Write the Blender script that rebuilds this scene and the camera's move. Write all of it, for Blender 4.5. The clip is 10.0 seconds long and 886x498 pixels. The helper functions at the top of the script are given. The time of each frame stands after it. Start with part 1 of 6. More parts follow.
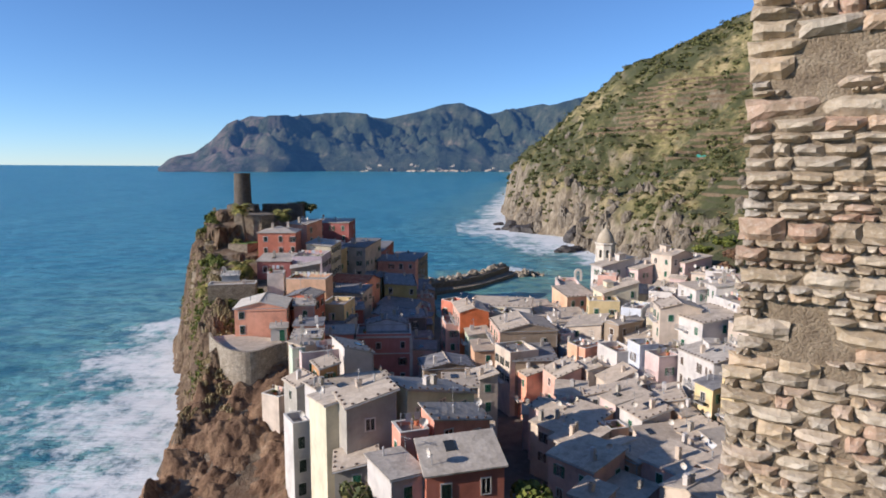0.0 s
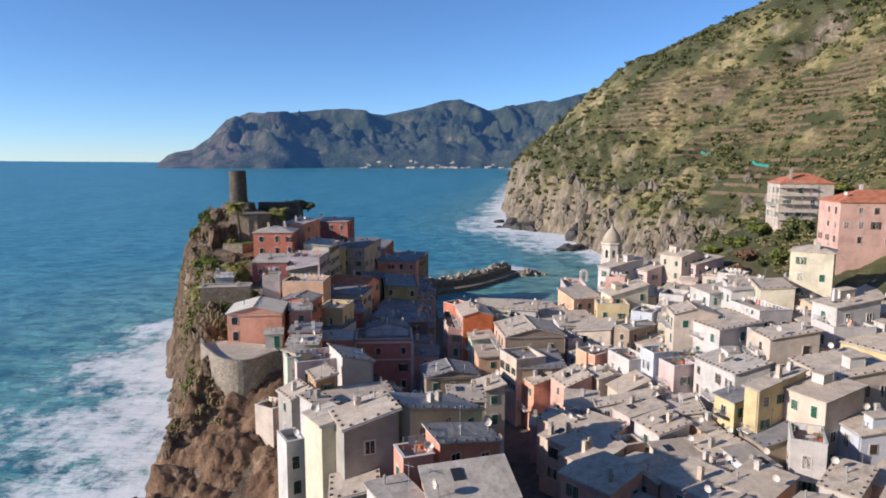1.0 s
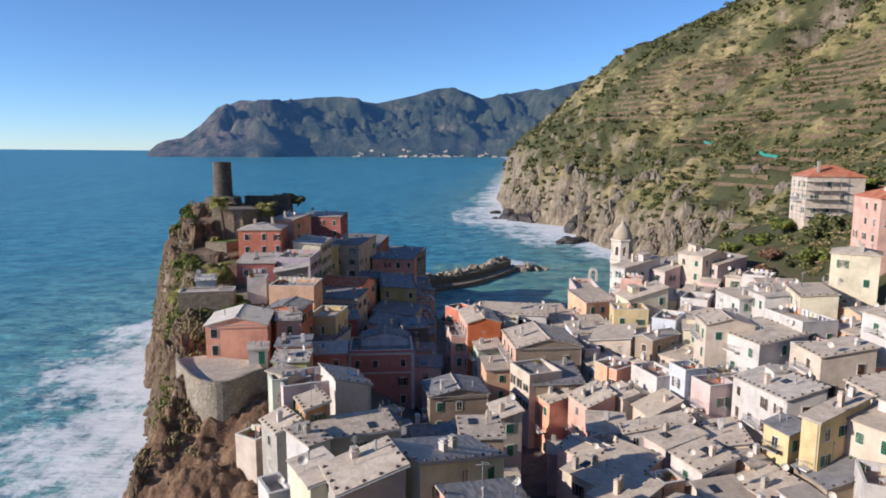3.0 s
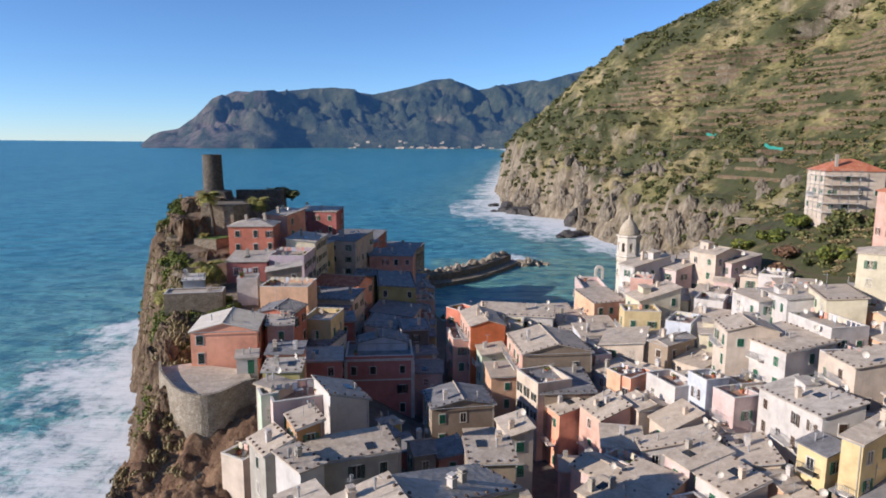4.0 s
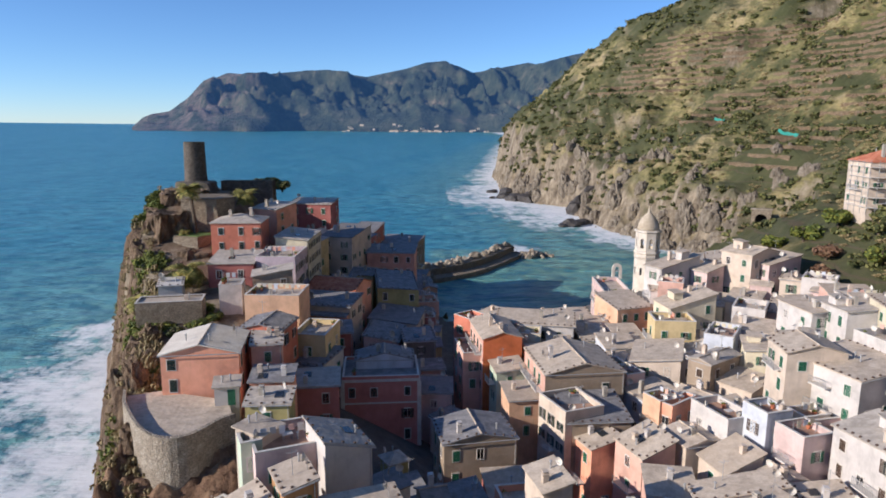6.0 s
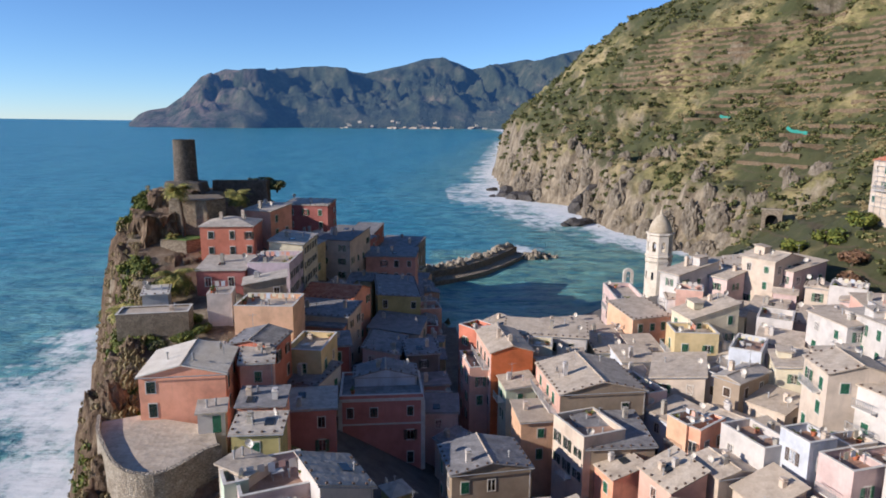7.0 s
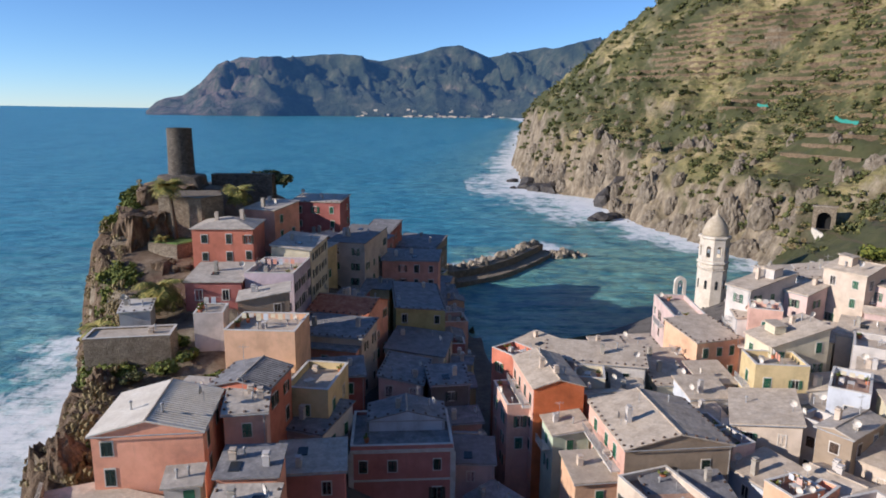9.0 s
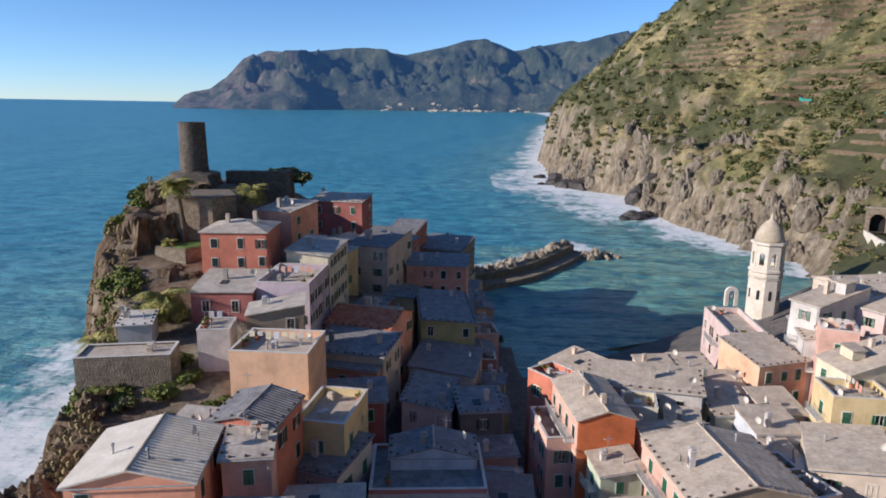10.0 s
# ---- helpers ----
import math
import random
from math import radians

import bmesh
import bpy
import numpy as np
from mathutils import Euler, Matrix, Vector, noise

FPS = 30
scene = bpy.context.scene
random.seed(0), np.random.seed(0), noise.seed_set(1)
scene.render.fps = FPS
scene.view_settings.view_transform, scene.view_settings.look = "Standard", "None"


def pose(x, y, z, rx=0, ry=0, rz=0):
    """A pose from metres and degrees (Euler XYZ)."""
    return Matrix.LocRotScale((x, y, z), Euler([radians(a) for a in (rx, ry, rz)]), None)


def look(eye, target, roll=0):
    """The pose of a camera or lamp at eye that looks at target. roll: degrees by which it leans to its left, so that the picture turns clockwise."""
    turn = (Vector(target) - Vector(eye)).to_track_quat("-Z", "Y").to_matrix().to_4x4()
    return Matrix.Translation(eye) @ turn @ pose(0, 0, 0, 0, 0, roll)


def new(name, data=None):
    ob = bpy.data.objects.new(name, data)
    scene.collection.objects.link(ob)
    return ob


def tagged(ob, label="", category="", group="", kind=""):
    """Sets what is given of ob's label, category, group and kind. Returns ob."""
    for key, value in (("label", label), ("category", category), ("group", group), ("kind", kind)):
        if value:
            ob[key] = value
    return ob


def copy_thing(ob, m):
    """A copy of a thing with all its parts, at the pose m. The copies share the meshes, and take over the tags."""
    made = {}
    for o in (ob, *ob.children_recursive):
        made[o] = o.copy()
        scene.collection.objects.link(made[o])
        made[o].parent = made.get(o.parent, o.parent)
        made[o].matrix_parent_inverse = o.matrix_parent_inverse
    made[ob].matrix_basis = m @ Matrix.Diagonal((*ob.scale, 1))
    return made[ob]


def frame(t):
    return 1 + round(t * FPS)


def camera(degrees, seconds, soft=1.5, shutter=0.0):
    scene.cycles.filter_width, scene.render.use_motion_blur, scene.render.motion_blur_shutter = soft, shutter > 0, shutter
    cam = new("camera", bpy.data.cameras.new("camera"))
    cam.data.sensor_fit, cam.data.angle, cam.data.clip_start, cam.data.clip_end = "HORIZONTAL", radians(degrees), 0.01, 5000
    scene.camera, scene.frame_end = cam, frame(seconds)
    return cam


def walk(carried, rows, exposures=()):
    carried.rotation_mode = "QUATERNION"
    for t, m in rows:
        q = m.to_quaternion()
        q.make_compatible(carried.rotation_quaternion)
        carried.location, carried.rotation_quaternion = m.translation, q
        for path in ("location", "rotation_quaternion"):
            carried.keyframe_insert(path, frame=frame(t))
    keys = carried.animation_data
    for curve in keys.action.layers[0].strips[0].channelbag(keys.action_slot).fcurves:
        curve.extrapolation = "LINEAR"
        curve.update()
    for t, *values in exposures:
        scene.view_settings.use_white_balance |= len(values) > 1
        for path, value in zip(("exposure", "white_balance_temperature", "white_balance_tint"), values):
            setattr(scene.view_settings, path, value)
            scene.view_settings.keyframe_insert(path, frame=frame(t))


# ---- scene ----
cam = camera(67.0, 10.0, soft=1.8)
METRES, EYE, TILT, LEAN, TURN = 80.0, 54.5, -7.2, 0.0, 0.0
ROWS = [
    (0.0, 0.0, 0.0, 0.0, 0.0, 0.0, -0.0),
    (0.5, -0.0044, 0.0368, 0.0056, -0.02, -0.09, -0.01),
    (1.0, -0.0088, 0.0761, 0.0126, -0.06, -0.29, -0.04),
    (1.5, -0.0152, 0.1147, 0.0199, -0.19, -0.52, -0.07),
    (2.0, -0.0223, 0.155, 0.0271, -0.35, -0.74, -0.07),
    (2.5, -0.0286, 0.1965, 0.0343, -0.52, -0.97, -0.04),
    (4.0, -0.0447, 0.334, 0.0558, -0.99, -1.96, -0.06),
    (4.5, -0.052, 0.3808, 0.0643, -1.13, -2.4, -0.09),
    (5.0, -0.06, 0.4271, 0.0735, -1.27, -2.84, -0.1),
    (5.5, -0.0672, 0.4739, 0.0817, -1.39, -3.15, -0.1),
    (7.0, -0.0851, 0.6222, 0.1033, -1.68, -3.62, -0.19),
    (7.5, -0.0909, 0.6762, 0.1094, -1.7, -3.76, -0.21),
    (8.0, -0.0971, 0.7323, 0.1153, -1.48, -3.96, -0.29),
    (8.5, -0.1032, 0.7903, 0.1214, -1.02, -4.26, -0.4),
    (9.0, -0.1087, 0.8522, 0.1273, -0.37, -4.56, -0.53),
    (9.5, -0.1157, 0.9154, 0.1341, 0.45, -4.84, -0.68),
    (10.0, -0.1223, 0.9815, 0.142, 1.65, -5.07, -0.89),
]
walk(cam, [(t, pose(0, 0, EYE, TILT, LEAN, TURN) @ pose(METRES * x, METRES * y, METRES * z, 90 + pitch, roll, yaw)) for t, x, y, z, yaw, pitch, roll in ROWS],
     exposures=[(0.0, 0.26, 5850, 12), (10.0, 0.22, 5800, 12)])


# ---- world, sun, exposure ----
world = bpy.data.worlds.new("world")
scene.world = world
world.use_nodes = True
SUN_AZ, SUN_EL = 251.0, 20.5
wn = world.node_tree.nodes
sky = wn.new("ShaderNodeTexSky")
sky.sky_type = "NISHITA"
sky.sun_disc = False
sky.sun_elevation, sky.sun_rotation = radians(SUN_EL), radians(SUN_AZ)
sky.altitude, sky.air_density, sky.dust_density, sky.ozone_density = 700, 0.8, 0.0, 5.0
world.node_tree.links.new(sky.outputs[0], wn["Background"].inputs[0])
wn["Background"].inputs[1].default_value = 0.126
sun = new("sun", bpy.data.lights.new("sun", "SUN"))
sun.data.energy, sun.data.angle, sun.data.color = 5.0, radians(0.5), (1.0, 0.85, 0.68)
sx, sy = math.sin(radians(SUN_AZ)), math.cos(radians(SUN_AZ))
sun.matrix_world = look((300 * sx, 300 * sy, 300 * math.tan(radians(SUN_EL))), (0, 0, 0))


# ---- materials ----
def mat(name, build):
    m = bpy.data.materials.new(name)
    m.use_nodes = True
    nt = m.node_tree
    b = nt.nodes["Principled BSDF"]
    build(nt, b)
    return m


def nd(nt, kind, **kw):
    n = nt.nodes.new(kind)
    for k, v in kw.items():
        if k in n.inputs:
            n.inputs[k].default_value = v
        else:
            for i in n.inputs:
                if i.name.replace(" ", "_") == k:
                    i.default_value = v
    return n


def ramp(nt, fac, stops):
    r = nt.nodes.new("ShaderNodeValToRGB")
    e = r.color_ramp.elements
    while len(e) < len(stops):
        e.new(0.5)
    for el, (p, c) in zip(e, stops):
        el.position = p
        el.color = (*c, 1) if len(c) == 3 else c
    nt.links.new(fac, r.inputs[0])
    return r.outputs[0]


def mixc(nt, fac, a, b, mode="MIX"):
    n = nt.nodes.new("ShaderNodeMix")
    n.data_type, n.blend_type = "RGBA", mode
    for sock, v in ((n.inputs[0], fac), (n.inputs[6], a), (n.inputs[7], b)):
        if hasattr(v, "links"):
            nt.links.new(v, sock)
        elif isinstance(v, (int, float)):
            sock.default_value = v
        else:
            sock.default_value = (*v, 1)
    return n.outputs[2]


def coords(nt, space="Object"):
    if space == "World":
        return nt.nodes.new("ShaderNodeNewGeometry").outputs["Position"]
    return nt.nodes.new("ShaderNodeTexCoord").outputs[space]


def noise_tex(nt, scale, detail=4, rough=0.6, space="World", stretch=None):
    n = nd(nt, "ShaderNodeTexNoise", Scale=scale, Detail=detail, Roughness=rough)
    v = coords(nt, space)
    if stretch:
        mp = nt.nodes.new("ShaderNodeMapping")
        mp.inputs["Scale"].default_value = stretch
        nt.links.new(v, mp.inputs[0])
        v = mp.outputs[0]
    nt.links.new(v, n.inputs["Vector"])
    return n.outputs["Fac"]


def bump(nt, b, height, strength=0.3, dist=0.05):
    n = nd(nt, "ShaderNodeBump", Strength=strength, Distance=dist)
    nt.links.new(height, n.inputs["Height"])
    nt.links.new(n.outputs[0], b.inputs["Normal"])


def plaster(name, col):
    def f(nt, b):
        dark = tuple(c * 0.74 for c in col)
        pale = tuple(min(0.9, c * 1.12 + 0.03) for c in col)
        big = noise_tex(nt, 0.35, 5, 0.65)
        streak = noise_tex(nt, 1.0, 5, 0.7, stretch=(1.6, 1.6, 0.22))
        c = ramp(nt, big, ((0.3, dark), (0.5, col), (0.72, pale)))
        c = mixc(nt, ramp(nt, streak, ((0.54, (0, 0, 0)), (0.80, (0.4, 0.4, 0.4)))), c, tuple(0.5 * k + 0.03 for k in col))
        nt.links.new(c, b.inputs["Base Color"])
        b.inputs["Roughness"].default_value = 0.9
        bump(nt, b, noise_tex(nt, 9, 4), 0.35, 0.03)
    return mat(name, f)


def speckled(name, stops, scale, rough=0.9, bs=0.4, bd=0.05, stretch=None, fine=6, slabs=False, masonry=0):
    def f(nt, b):
        a = noise_tex(nt, scale, 6, 0.65, stretch=stretch)
        g = noise_tex(nt, scale * fine, 4, 0.6)
        c = ramp(nt, a, stops)
        c = mixc(nt, ramp(nt, g, ((0.35, (0, 0, 0)), (0.7, (0.6, 0.6, 0.6)))), c, stops[0][1])
        if masonry:
            v = nt.nodes.new("ShaderNodeTexVoronoi")
            v.feature = "DISTANCE_TO_EDGE"
            v.inputs["Scale"].default_value = masonry
            mp = nt.nodes.new("ShaderNodeMapping")
            mp.inputs["Scale"].default_value = (1, 1, 1.9)
            nt.links.new(coords(nt), mp.inputs["Vector"])
            nt.links.new(mp.outputs[0], v.inputs["Vector"])
            vc = nt.nodes.new("ShaderNodeTexVoronoi")
            vc.inputs["Scale"].default_value = masonry
            nt.links.new(mp.outputs[0], vc.inputs["Vector"])
            sp = nt.nodes.new("ShaderNodeSeparateColor")
            nt.links.new(vc.outputs["Color"], sp.inputs[0])
            c = mixc(nt, ramp(nt, sp.outputs[0], ((0.0, (0.6, 0.6, 0.6)), (0.6, (0, 0, 0)))), c, tuple(k * 0.8 for k in stops[0][1]))
            c = mixc(nt, ramp(nt, v.outputs["Distance"], ((0.02, (0.75, 0.75, 0.75)), (0.09, (0, 0, 0)))), c, tuple(k * 0.5 for k in stops[0][1]))
            nt.links.new(c, b.inputs["Base Color"])
            bump(nt, b, v.outputs["Distance"], 0.9, 0.25)
        elif slabs:
            # roofing slabs about 0.7 m wide, each with a tone of its own, and moss or soot stains
            v = nt.nodes.new("ShaderNodeTexVoronoi")
            v.inputs["Scale"].default_value = 1.5
            nt.links.new(coords(nt), v.inputs["Vector"])
            sp = nt.nodes.new("ShaderNodeSeparateColor")
            nt.links.new(v.outputs["Color"], sp.inputs[0])
            c = mixc(nt, ramp(nt, sp.outputs[0], ((0.0, (0.32, 0.32, 0.32)), (0.55, (0, 0, 0)))), c, tuple(k * 0.62 for k in stops[0][1]))
            st = noise_tex(nt, 0.28, 6, 0.7)
            c = mixc(nt, ramp(nt, st, ((0.55, (0, 0, 0)), (0.70, (0.42, 0.42, 0.42)))), c, tuple(k * 0.55 for k in stops[0][1]))
            oi = nt.nodes.new("ShaderNodeObjectInfo")
            c = mixc(nt, ramp(nt, oi.outputs["Random"], ((0.0, (0.4, 0.4, 0.4)), (0.35, (0, 0, 0)))), c, stops[0][1])
            nt.links.new(c, b.inputs["Base Color"])
            bump(nt, b, v.outputs["Distance"], 0.5, 0.08)
        else:
            nt.links.new(c, b.inputs["Base Color"])
            bump(nt, b, g, bs, bd)
        b.inputs["Roughness"].default_value = rough
    return mat(name, f)


WALLS = {
    "grey": (0.38, 0.35, 0.30), "salmon": (0.66, 0.32, 0.23), "red": (0.55, 0.19, 0.12), "white": (0.56, 0.525, 0.49),
    "yellow": (0.62, 0.49, 0.26), "wood": (0.42, 0.22, 0.09), "orange": (0.78, 0.37, 0.24), "cream": (0.58, 0.485, 0.39),
    "pink": (0.64, 0.40, 0.32), "paleblue": (0.55, 0.58, 0.63), "pinkish": (0.61, 0.465, 0.43), "yellowpale": (0.64, 0.575, 0.42),
    "brown": (0.32, 0.25, 0.18), "peach": (0.66, 0.42, 0.27), "pinkdark": (0.50, 0.20, 0.17), "reddark": (0.38, 0.13, 0.11),
    "stone": (0.30, 0.26, 0.20), "lilac": (0.56, 0.46, 0.50), "olive": (0.44, 0.38, 0.16), "dark": (0.16, 0.14, 0.13), "palegreen": (0.48, 0.55, 0.42), "redorange": (0.64, 0.18, 0.06),
}
WORDS = {
    "grey": "weathered grey", "salmon": "salmon-red", "red": "brick-red", "white": "white-washed", "yellow": "ochre-yellow",
    "wood": "orange timber", "orange": "terracotta-orange", "cream": "cream", "pink": "faded pink", "paleblue": "pale blue-white",
    "pinkish": "pinkish white", "yellowpale": "pale yellow", "brown": "bare brown", "peach": "peach-orange", "pinkdark": "dusky pink",
    "reddark": "dark red", "stone": "rough stone", "lilac": "pale lilac", "olive": "mustard-olive", "dark": "dark grey", "palegreen": "pale green", "redorange": "orange-red boarded",
}
WALL = {k: plaster("plaster_" + k, c) for k, c in WALLS.items()}
SLATE = speckled("slate_roof", ((0.28, (0.36, 0.315, 0.26)), (0.5, (0.53, 0.47, 0.395)), (0.7, (0.64, 0.58, 0.50))), 0.6, 0.8, 0.5, 0.06, slabs=True)
BEIGE = speckled("beige_roof", ((0.28, (0.40, 0.325, 0.25)), (0.5, (0.58, 0.49, 0.38)), (0.7, (0.68, 0.59, 0.48))), 0.6, 0.85, 0.5, 0.06, slabs=True)
TILE = speckled("clay_tile", ((0.3, (0.36, 0.10, 0.05)), (0.5, (0.56, 0.20, 0.10)), (0.7, (0.66, 0.32, 0.18))), 0.8, 0.85, 0.4, 0.05)
# dark grey tile, laid also on shaded roofs to deepen their shade
CORR = speckled("grey_tile", ((0.3, (0.16, 0.155, 0.155)), (0.5, (0.27, 0.26, 0.26)), (0.7, (0.37, 0.36, 0.35))), 0.7, 0.8, 0.4, 0.05, slabs=True)
FLOORT = speckled("terrace_tile", ((0.3, (0.30, 0.17, 0.11)), (0.5, (0.42, 0.27, 0.19)), (0.7, (0.5, 0.36, 0.27))), 0.9, 0.85, 0.3, 0.02)
STONE = speckled("rubble_stone", ((0.3, (0.19, 0.145, 0.10)), (0.5, (0.36, 0.30, 0.22)), (0.72, (0.52, 0.45, 0.34))), 0.9, 0.95, 0.9, 0.2, masonry=3.4)
TOWERST = speckled("tower_stone", ((0.3, (0.09, 0.075, 0.06)), (0.5, (0.17, 0.145, 0.115)), (0.72, (0.26, 0.22, 0.18))), 0.8, 0.95, 0.8, 0.15, masonry=1.8)
WHITEST = speckled("pale_render", ((0.25, (0.52, 0.46, 0.38)), (0.5, (0.70, 0.64, 0.54)), (0.7, (0.78, 0.73, 0.64))), 0.5, 0.9, 0.3, 0.04)
TRIM = speckled("pale_trim", ((0.3, (0.5, 0.46, 0.4)), (0.5, (0.66, 0.62, 0.56)), (0.7, (0.74, 0.71, 0.66))), 1.2, 0.8, 0.2, 0.02)
GREEN = speckled("green_paint", ((0.3, (0.015, 0.09, 0.05)), (0.5, (0.03, 0.16, 0.09)), (0.7, (0.06, 0.22, 0.14))), 2.0, 0.6, 0.2, 0.02)
DGREEN = speckled("dark_green_paint", ((0.3, (0.012, 0.025, 0.02)), (0.5, (0.02, 0.045, 0.035)), (0.7, (0.04, 0.07, 0.055))), 2.0, 0.6, 0.2, 0.02)
BROWNP = speckled("brown_paint", ((0.3, (0.05, 0.03, 0.02)), (0.5, (0.10, 0.06, 0.04)), (0.7, (0.15, 0.1, 0.07))), 2.0, 0.6, 0.2, 0.02)
METAL = speckled("dull_metal", ((0.3, (0.25, 0.25, 0.25)), (0.5, (0.38, 0.38, 0.38)), (0.7, (0.5, 0.5, 0.5))), 3.0, 0.5, 0.1, 0.01)


def glass_f(nt, b):
    b.inputs["Base Color"].default_value = (0.03, 0.035, 0.04, 1)
    b.inputs["Roughness"].default_value = 0.12


GLASS = mat("window_glass", glass_f)


def land_f(nt, b):
    geo = nt.nodes.new("ShaderNodeNewGeometry")
    sep = nt.nodes.new("ShaderNodeSeparateXYZ")
    nt.links.new(geo.outputs["Normal"], sep.inputs[0])
    patch = noise_tex(nt, 0.03, 8, 0.7)
    fine = noise_tex(nt, 0.5, 6, 0.7)
    veg = ramp(nt, patch, ((0.34, (0.14, 0.135, 0.04)), (0.45, (0.25, 0.22, 0.08)), (0.54, (0.38, 0.305, 0.14)), (0.68, (0.49, 0.385, 0.22))))
    veg = mixc(nt, ramp(nt, fine, ((0.4, (0, 0, 0)), (0.65, (0.65, 0.65, 0.65)))), veg, (0.11, 0.105, 0.04))
    mid = noise_tex(nt, 0.11, 10, 0.78)
    veg = mixc(nt, ramp(nt, mid, ((0.36, (0.75, 0.75, 0.75)), (0.46, (0, 0, 0)))), veg, (0.38, 0.30, 0.17))
    veg = mixc(nt, ramp(nt, mid, ((0.50, (0, 0, 0)), (0.58, (0.75, 0.75, 0.75)))), veg, (0.09, 0.092, 0.03))
    wood = noise_tex(nt, 0.014, 8, 0.68)
    veg = mixc(nt, ramp(nt, wood, ((0.44, (0, 0, 0)), (0.53, (0.88, 0.88, 0.88)))), veg, (0.045, 0.055, 0.018))
    zpos = nt.nodes.new("ShaderNodeSeparateXYZ")
    nt.links.new(geo.outputs["Position"], zpos.inputs[0])
    wob = nt.nodes.new("ShaderNodeMath")
    wob.operation = "MULTIPLY_ADD"
    nt.links.new(noise_tex(nt, 0.05, 4, 0.6), wob.inputs[0])
    wob.inputs[1].default_value = 5.0
    nt.links.new(zpos.outputs[2], wob.inputs[2])
    line = nt.nodes.new("ShaderNodeMath")
    line.operation = "PINGPONG"
    nt.links.new(wob.outputs[0], line.inputs[0])
    line.inputs[1].default_value = 1.9
    tmask = nt.nodes.new("ShaderNodeMath")
    tmask.operation = "MULTIPLY"
    nt.links.new(ramp(nt, line.outputs[0], ((0.10, (0.8, 0.8, 0.8)), (0.30, (0, 0, 0)))), tmask.inputs[0])
    nt.links.new(ramp(nt, noise_tex(nt, 0.018, 4, 0.6), ((0.47, (0, 0, 0)), (0.55, (1, 1, 1)))), tmask.inputs[1])
    veg = mixc(nt, tmask.outputs[0], veg, (0.10, 0.075, 0.045))
    strata = noise_tex(nt, 0.22, 8, 0.75, stretch=(1, 1, 0.35))
    rock = ramp(nt, strata, ((0.34, (0.06, 0.045, 0.032)), (0.46, (0.17, 0.135, 0.092)), (0.58, (0.29, 0.24, 0.17)), (0.72, (0.42, 0.36, 0.27))))
    add = nt.nodes.new("ShaderNodeMath")
    add.operation = "MULTIPLY_ADD"
    nt.links.new(fine, add.inputs[0])
    add.inputs[1].default_value = 0.35
    nt.links.new(sep.outputs[2], add.inputs[2])
    k = ramp(nt, add.outputs[0], ((0.62, (0, 0, 0)), (0.80, (1, 1, 1))))
    cov = nt.nodes.new("ShaderNodeAttribute")
    cov.attribute_name = "cover"
    csep = nt.nodes.new("ShaderNodeSeparateColor")
    nt.links.new(cov.outputs["Color"], csep.inputs[0])
    rust = noise_tex(nt, 0.07, 5, 0.6)
    rk = nt.nodes.new("ShaderNodeMath")
    rk.operation = "MULTIPLY"
    nt.links.new(ramp(nt, rust, ((0.45, (0, 0, 0)), (0.62, (0.7, 0.7, 0.7)))), rk.inputs[0])
    nt.links.new(csep.outputs[2], rk.inputs[1])
    rock = mixc(nt, rk.outputs[0], rock, (0.15, 0.075, 0.04))
    paved = ramp(nt, fine, ((0.3, (0.10, 0.09, 0.08)), (0.7, (0.2, 0.18, 0.16))))
    lc = mixc(nt, csep.outputs[0], mixc(nt, k, rock, veg), rock)
    lc = mixc(nt, csep.outputs[1], lc, paved)
    nt.links.new(lc, b.inputs["Base Color"])
    b.inputs["Roughness"].default_value = 0.95
    bump(nt, b, strata, 1.0, 1.2)


LAND = mat("land", land_f)


def far_f(nt, b):
    a = noise_tex(nt, 0.008, 9, 0.7)
    c = ramp(nt, a, ((0.34, (0.012, 0.022, 0.014)), (0.48, (0.032, 0.045, 0.022)), (0.60, (0.075, 0.08, 0.042)), (0.72, (0.22, 0.17, 0.11))))
    ps = nt.nodes.new("ShaderNodeSeparateXYZ")
    nt.links.new(coords(nt, "World"), ps.inputs[0])
    cape = nt.nodes.new("ShaderNodeMapRange")
    nt.links.new(ps.outputs[0], cape.inputs["Value"])
    cape.inputs["From Min"].default_value, cape.inputs["From Max"].default_value = -780, -1000
    bare = nt.nodes.new("ShaderNodeMath")
    bare.operation = "MULTIPLY"
    nt.links.new(cape.outputs[0], bare.inputs[0])
    nt.links.new(ramp(nt, noise_tex(nt, 0.014, 8, 0.75, stretch=(1, 1, 0.4)), ((0.44, (0, 0, 0)), (0.58, (0.6, 0.6, 0.6)))), bare.inputs[1])
    c = mixc(nt, bare.outputs[0], c, (0.22, 0.155, 0.12))
    nt.links.new(c, b.inputs["Base Color"])
    b.inputs["Roughness"].default_value = 1.0
    # blue glow stands in for the haze over the bay
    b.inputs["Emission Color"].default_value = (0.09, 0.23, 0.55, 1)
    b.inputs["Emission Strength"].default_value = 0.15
    bump(nt, b, a, 1.0, 40)


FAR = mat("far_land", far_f)


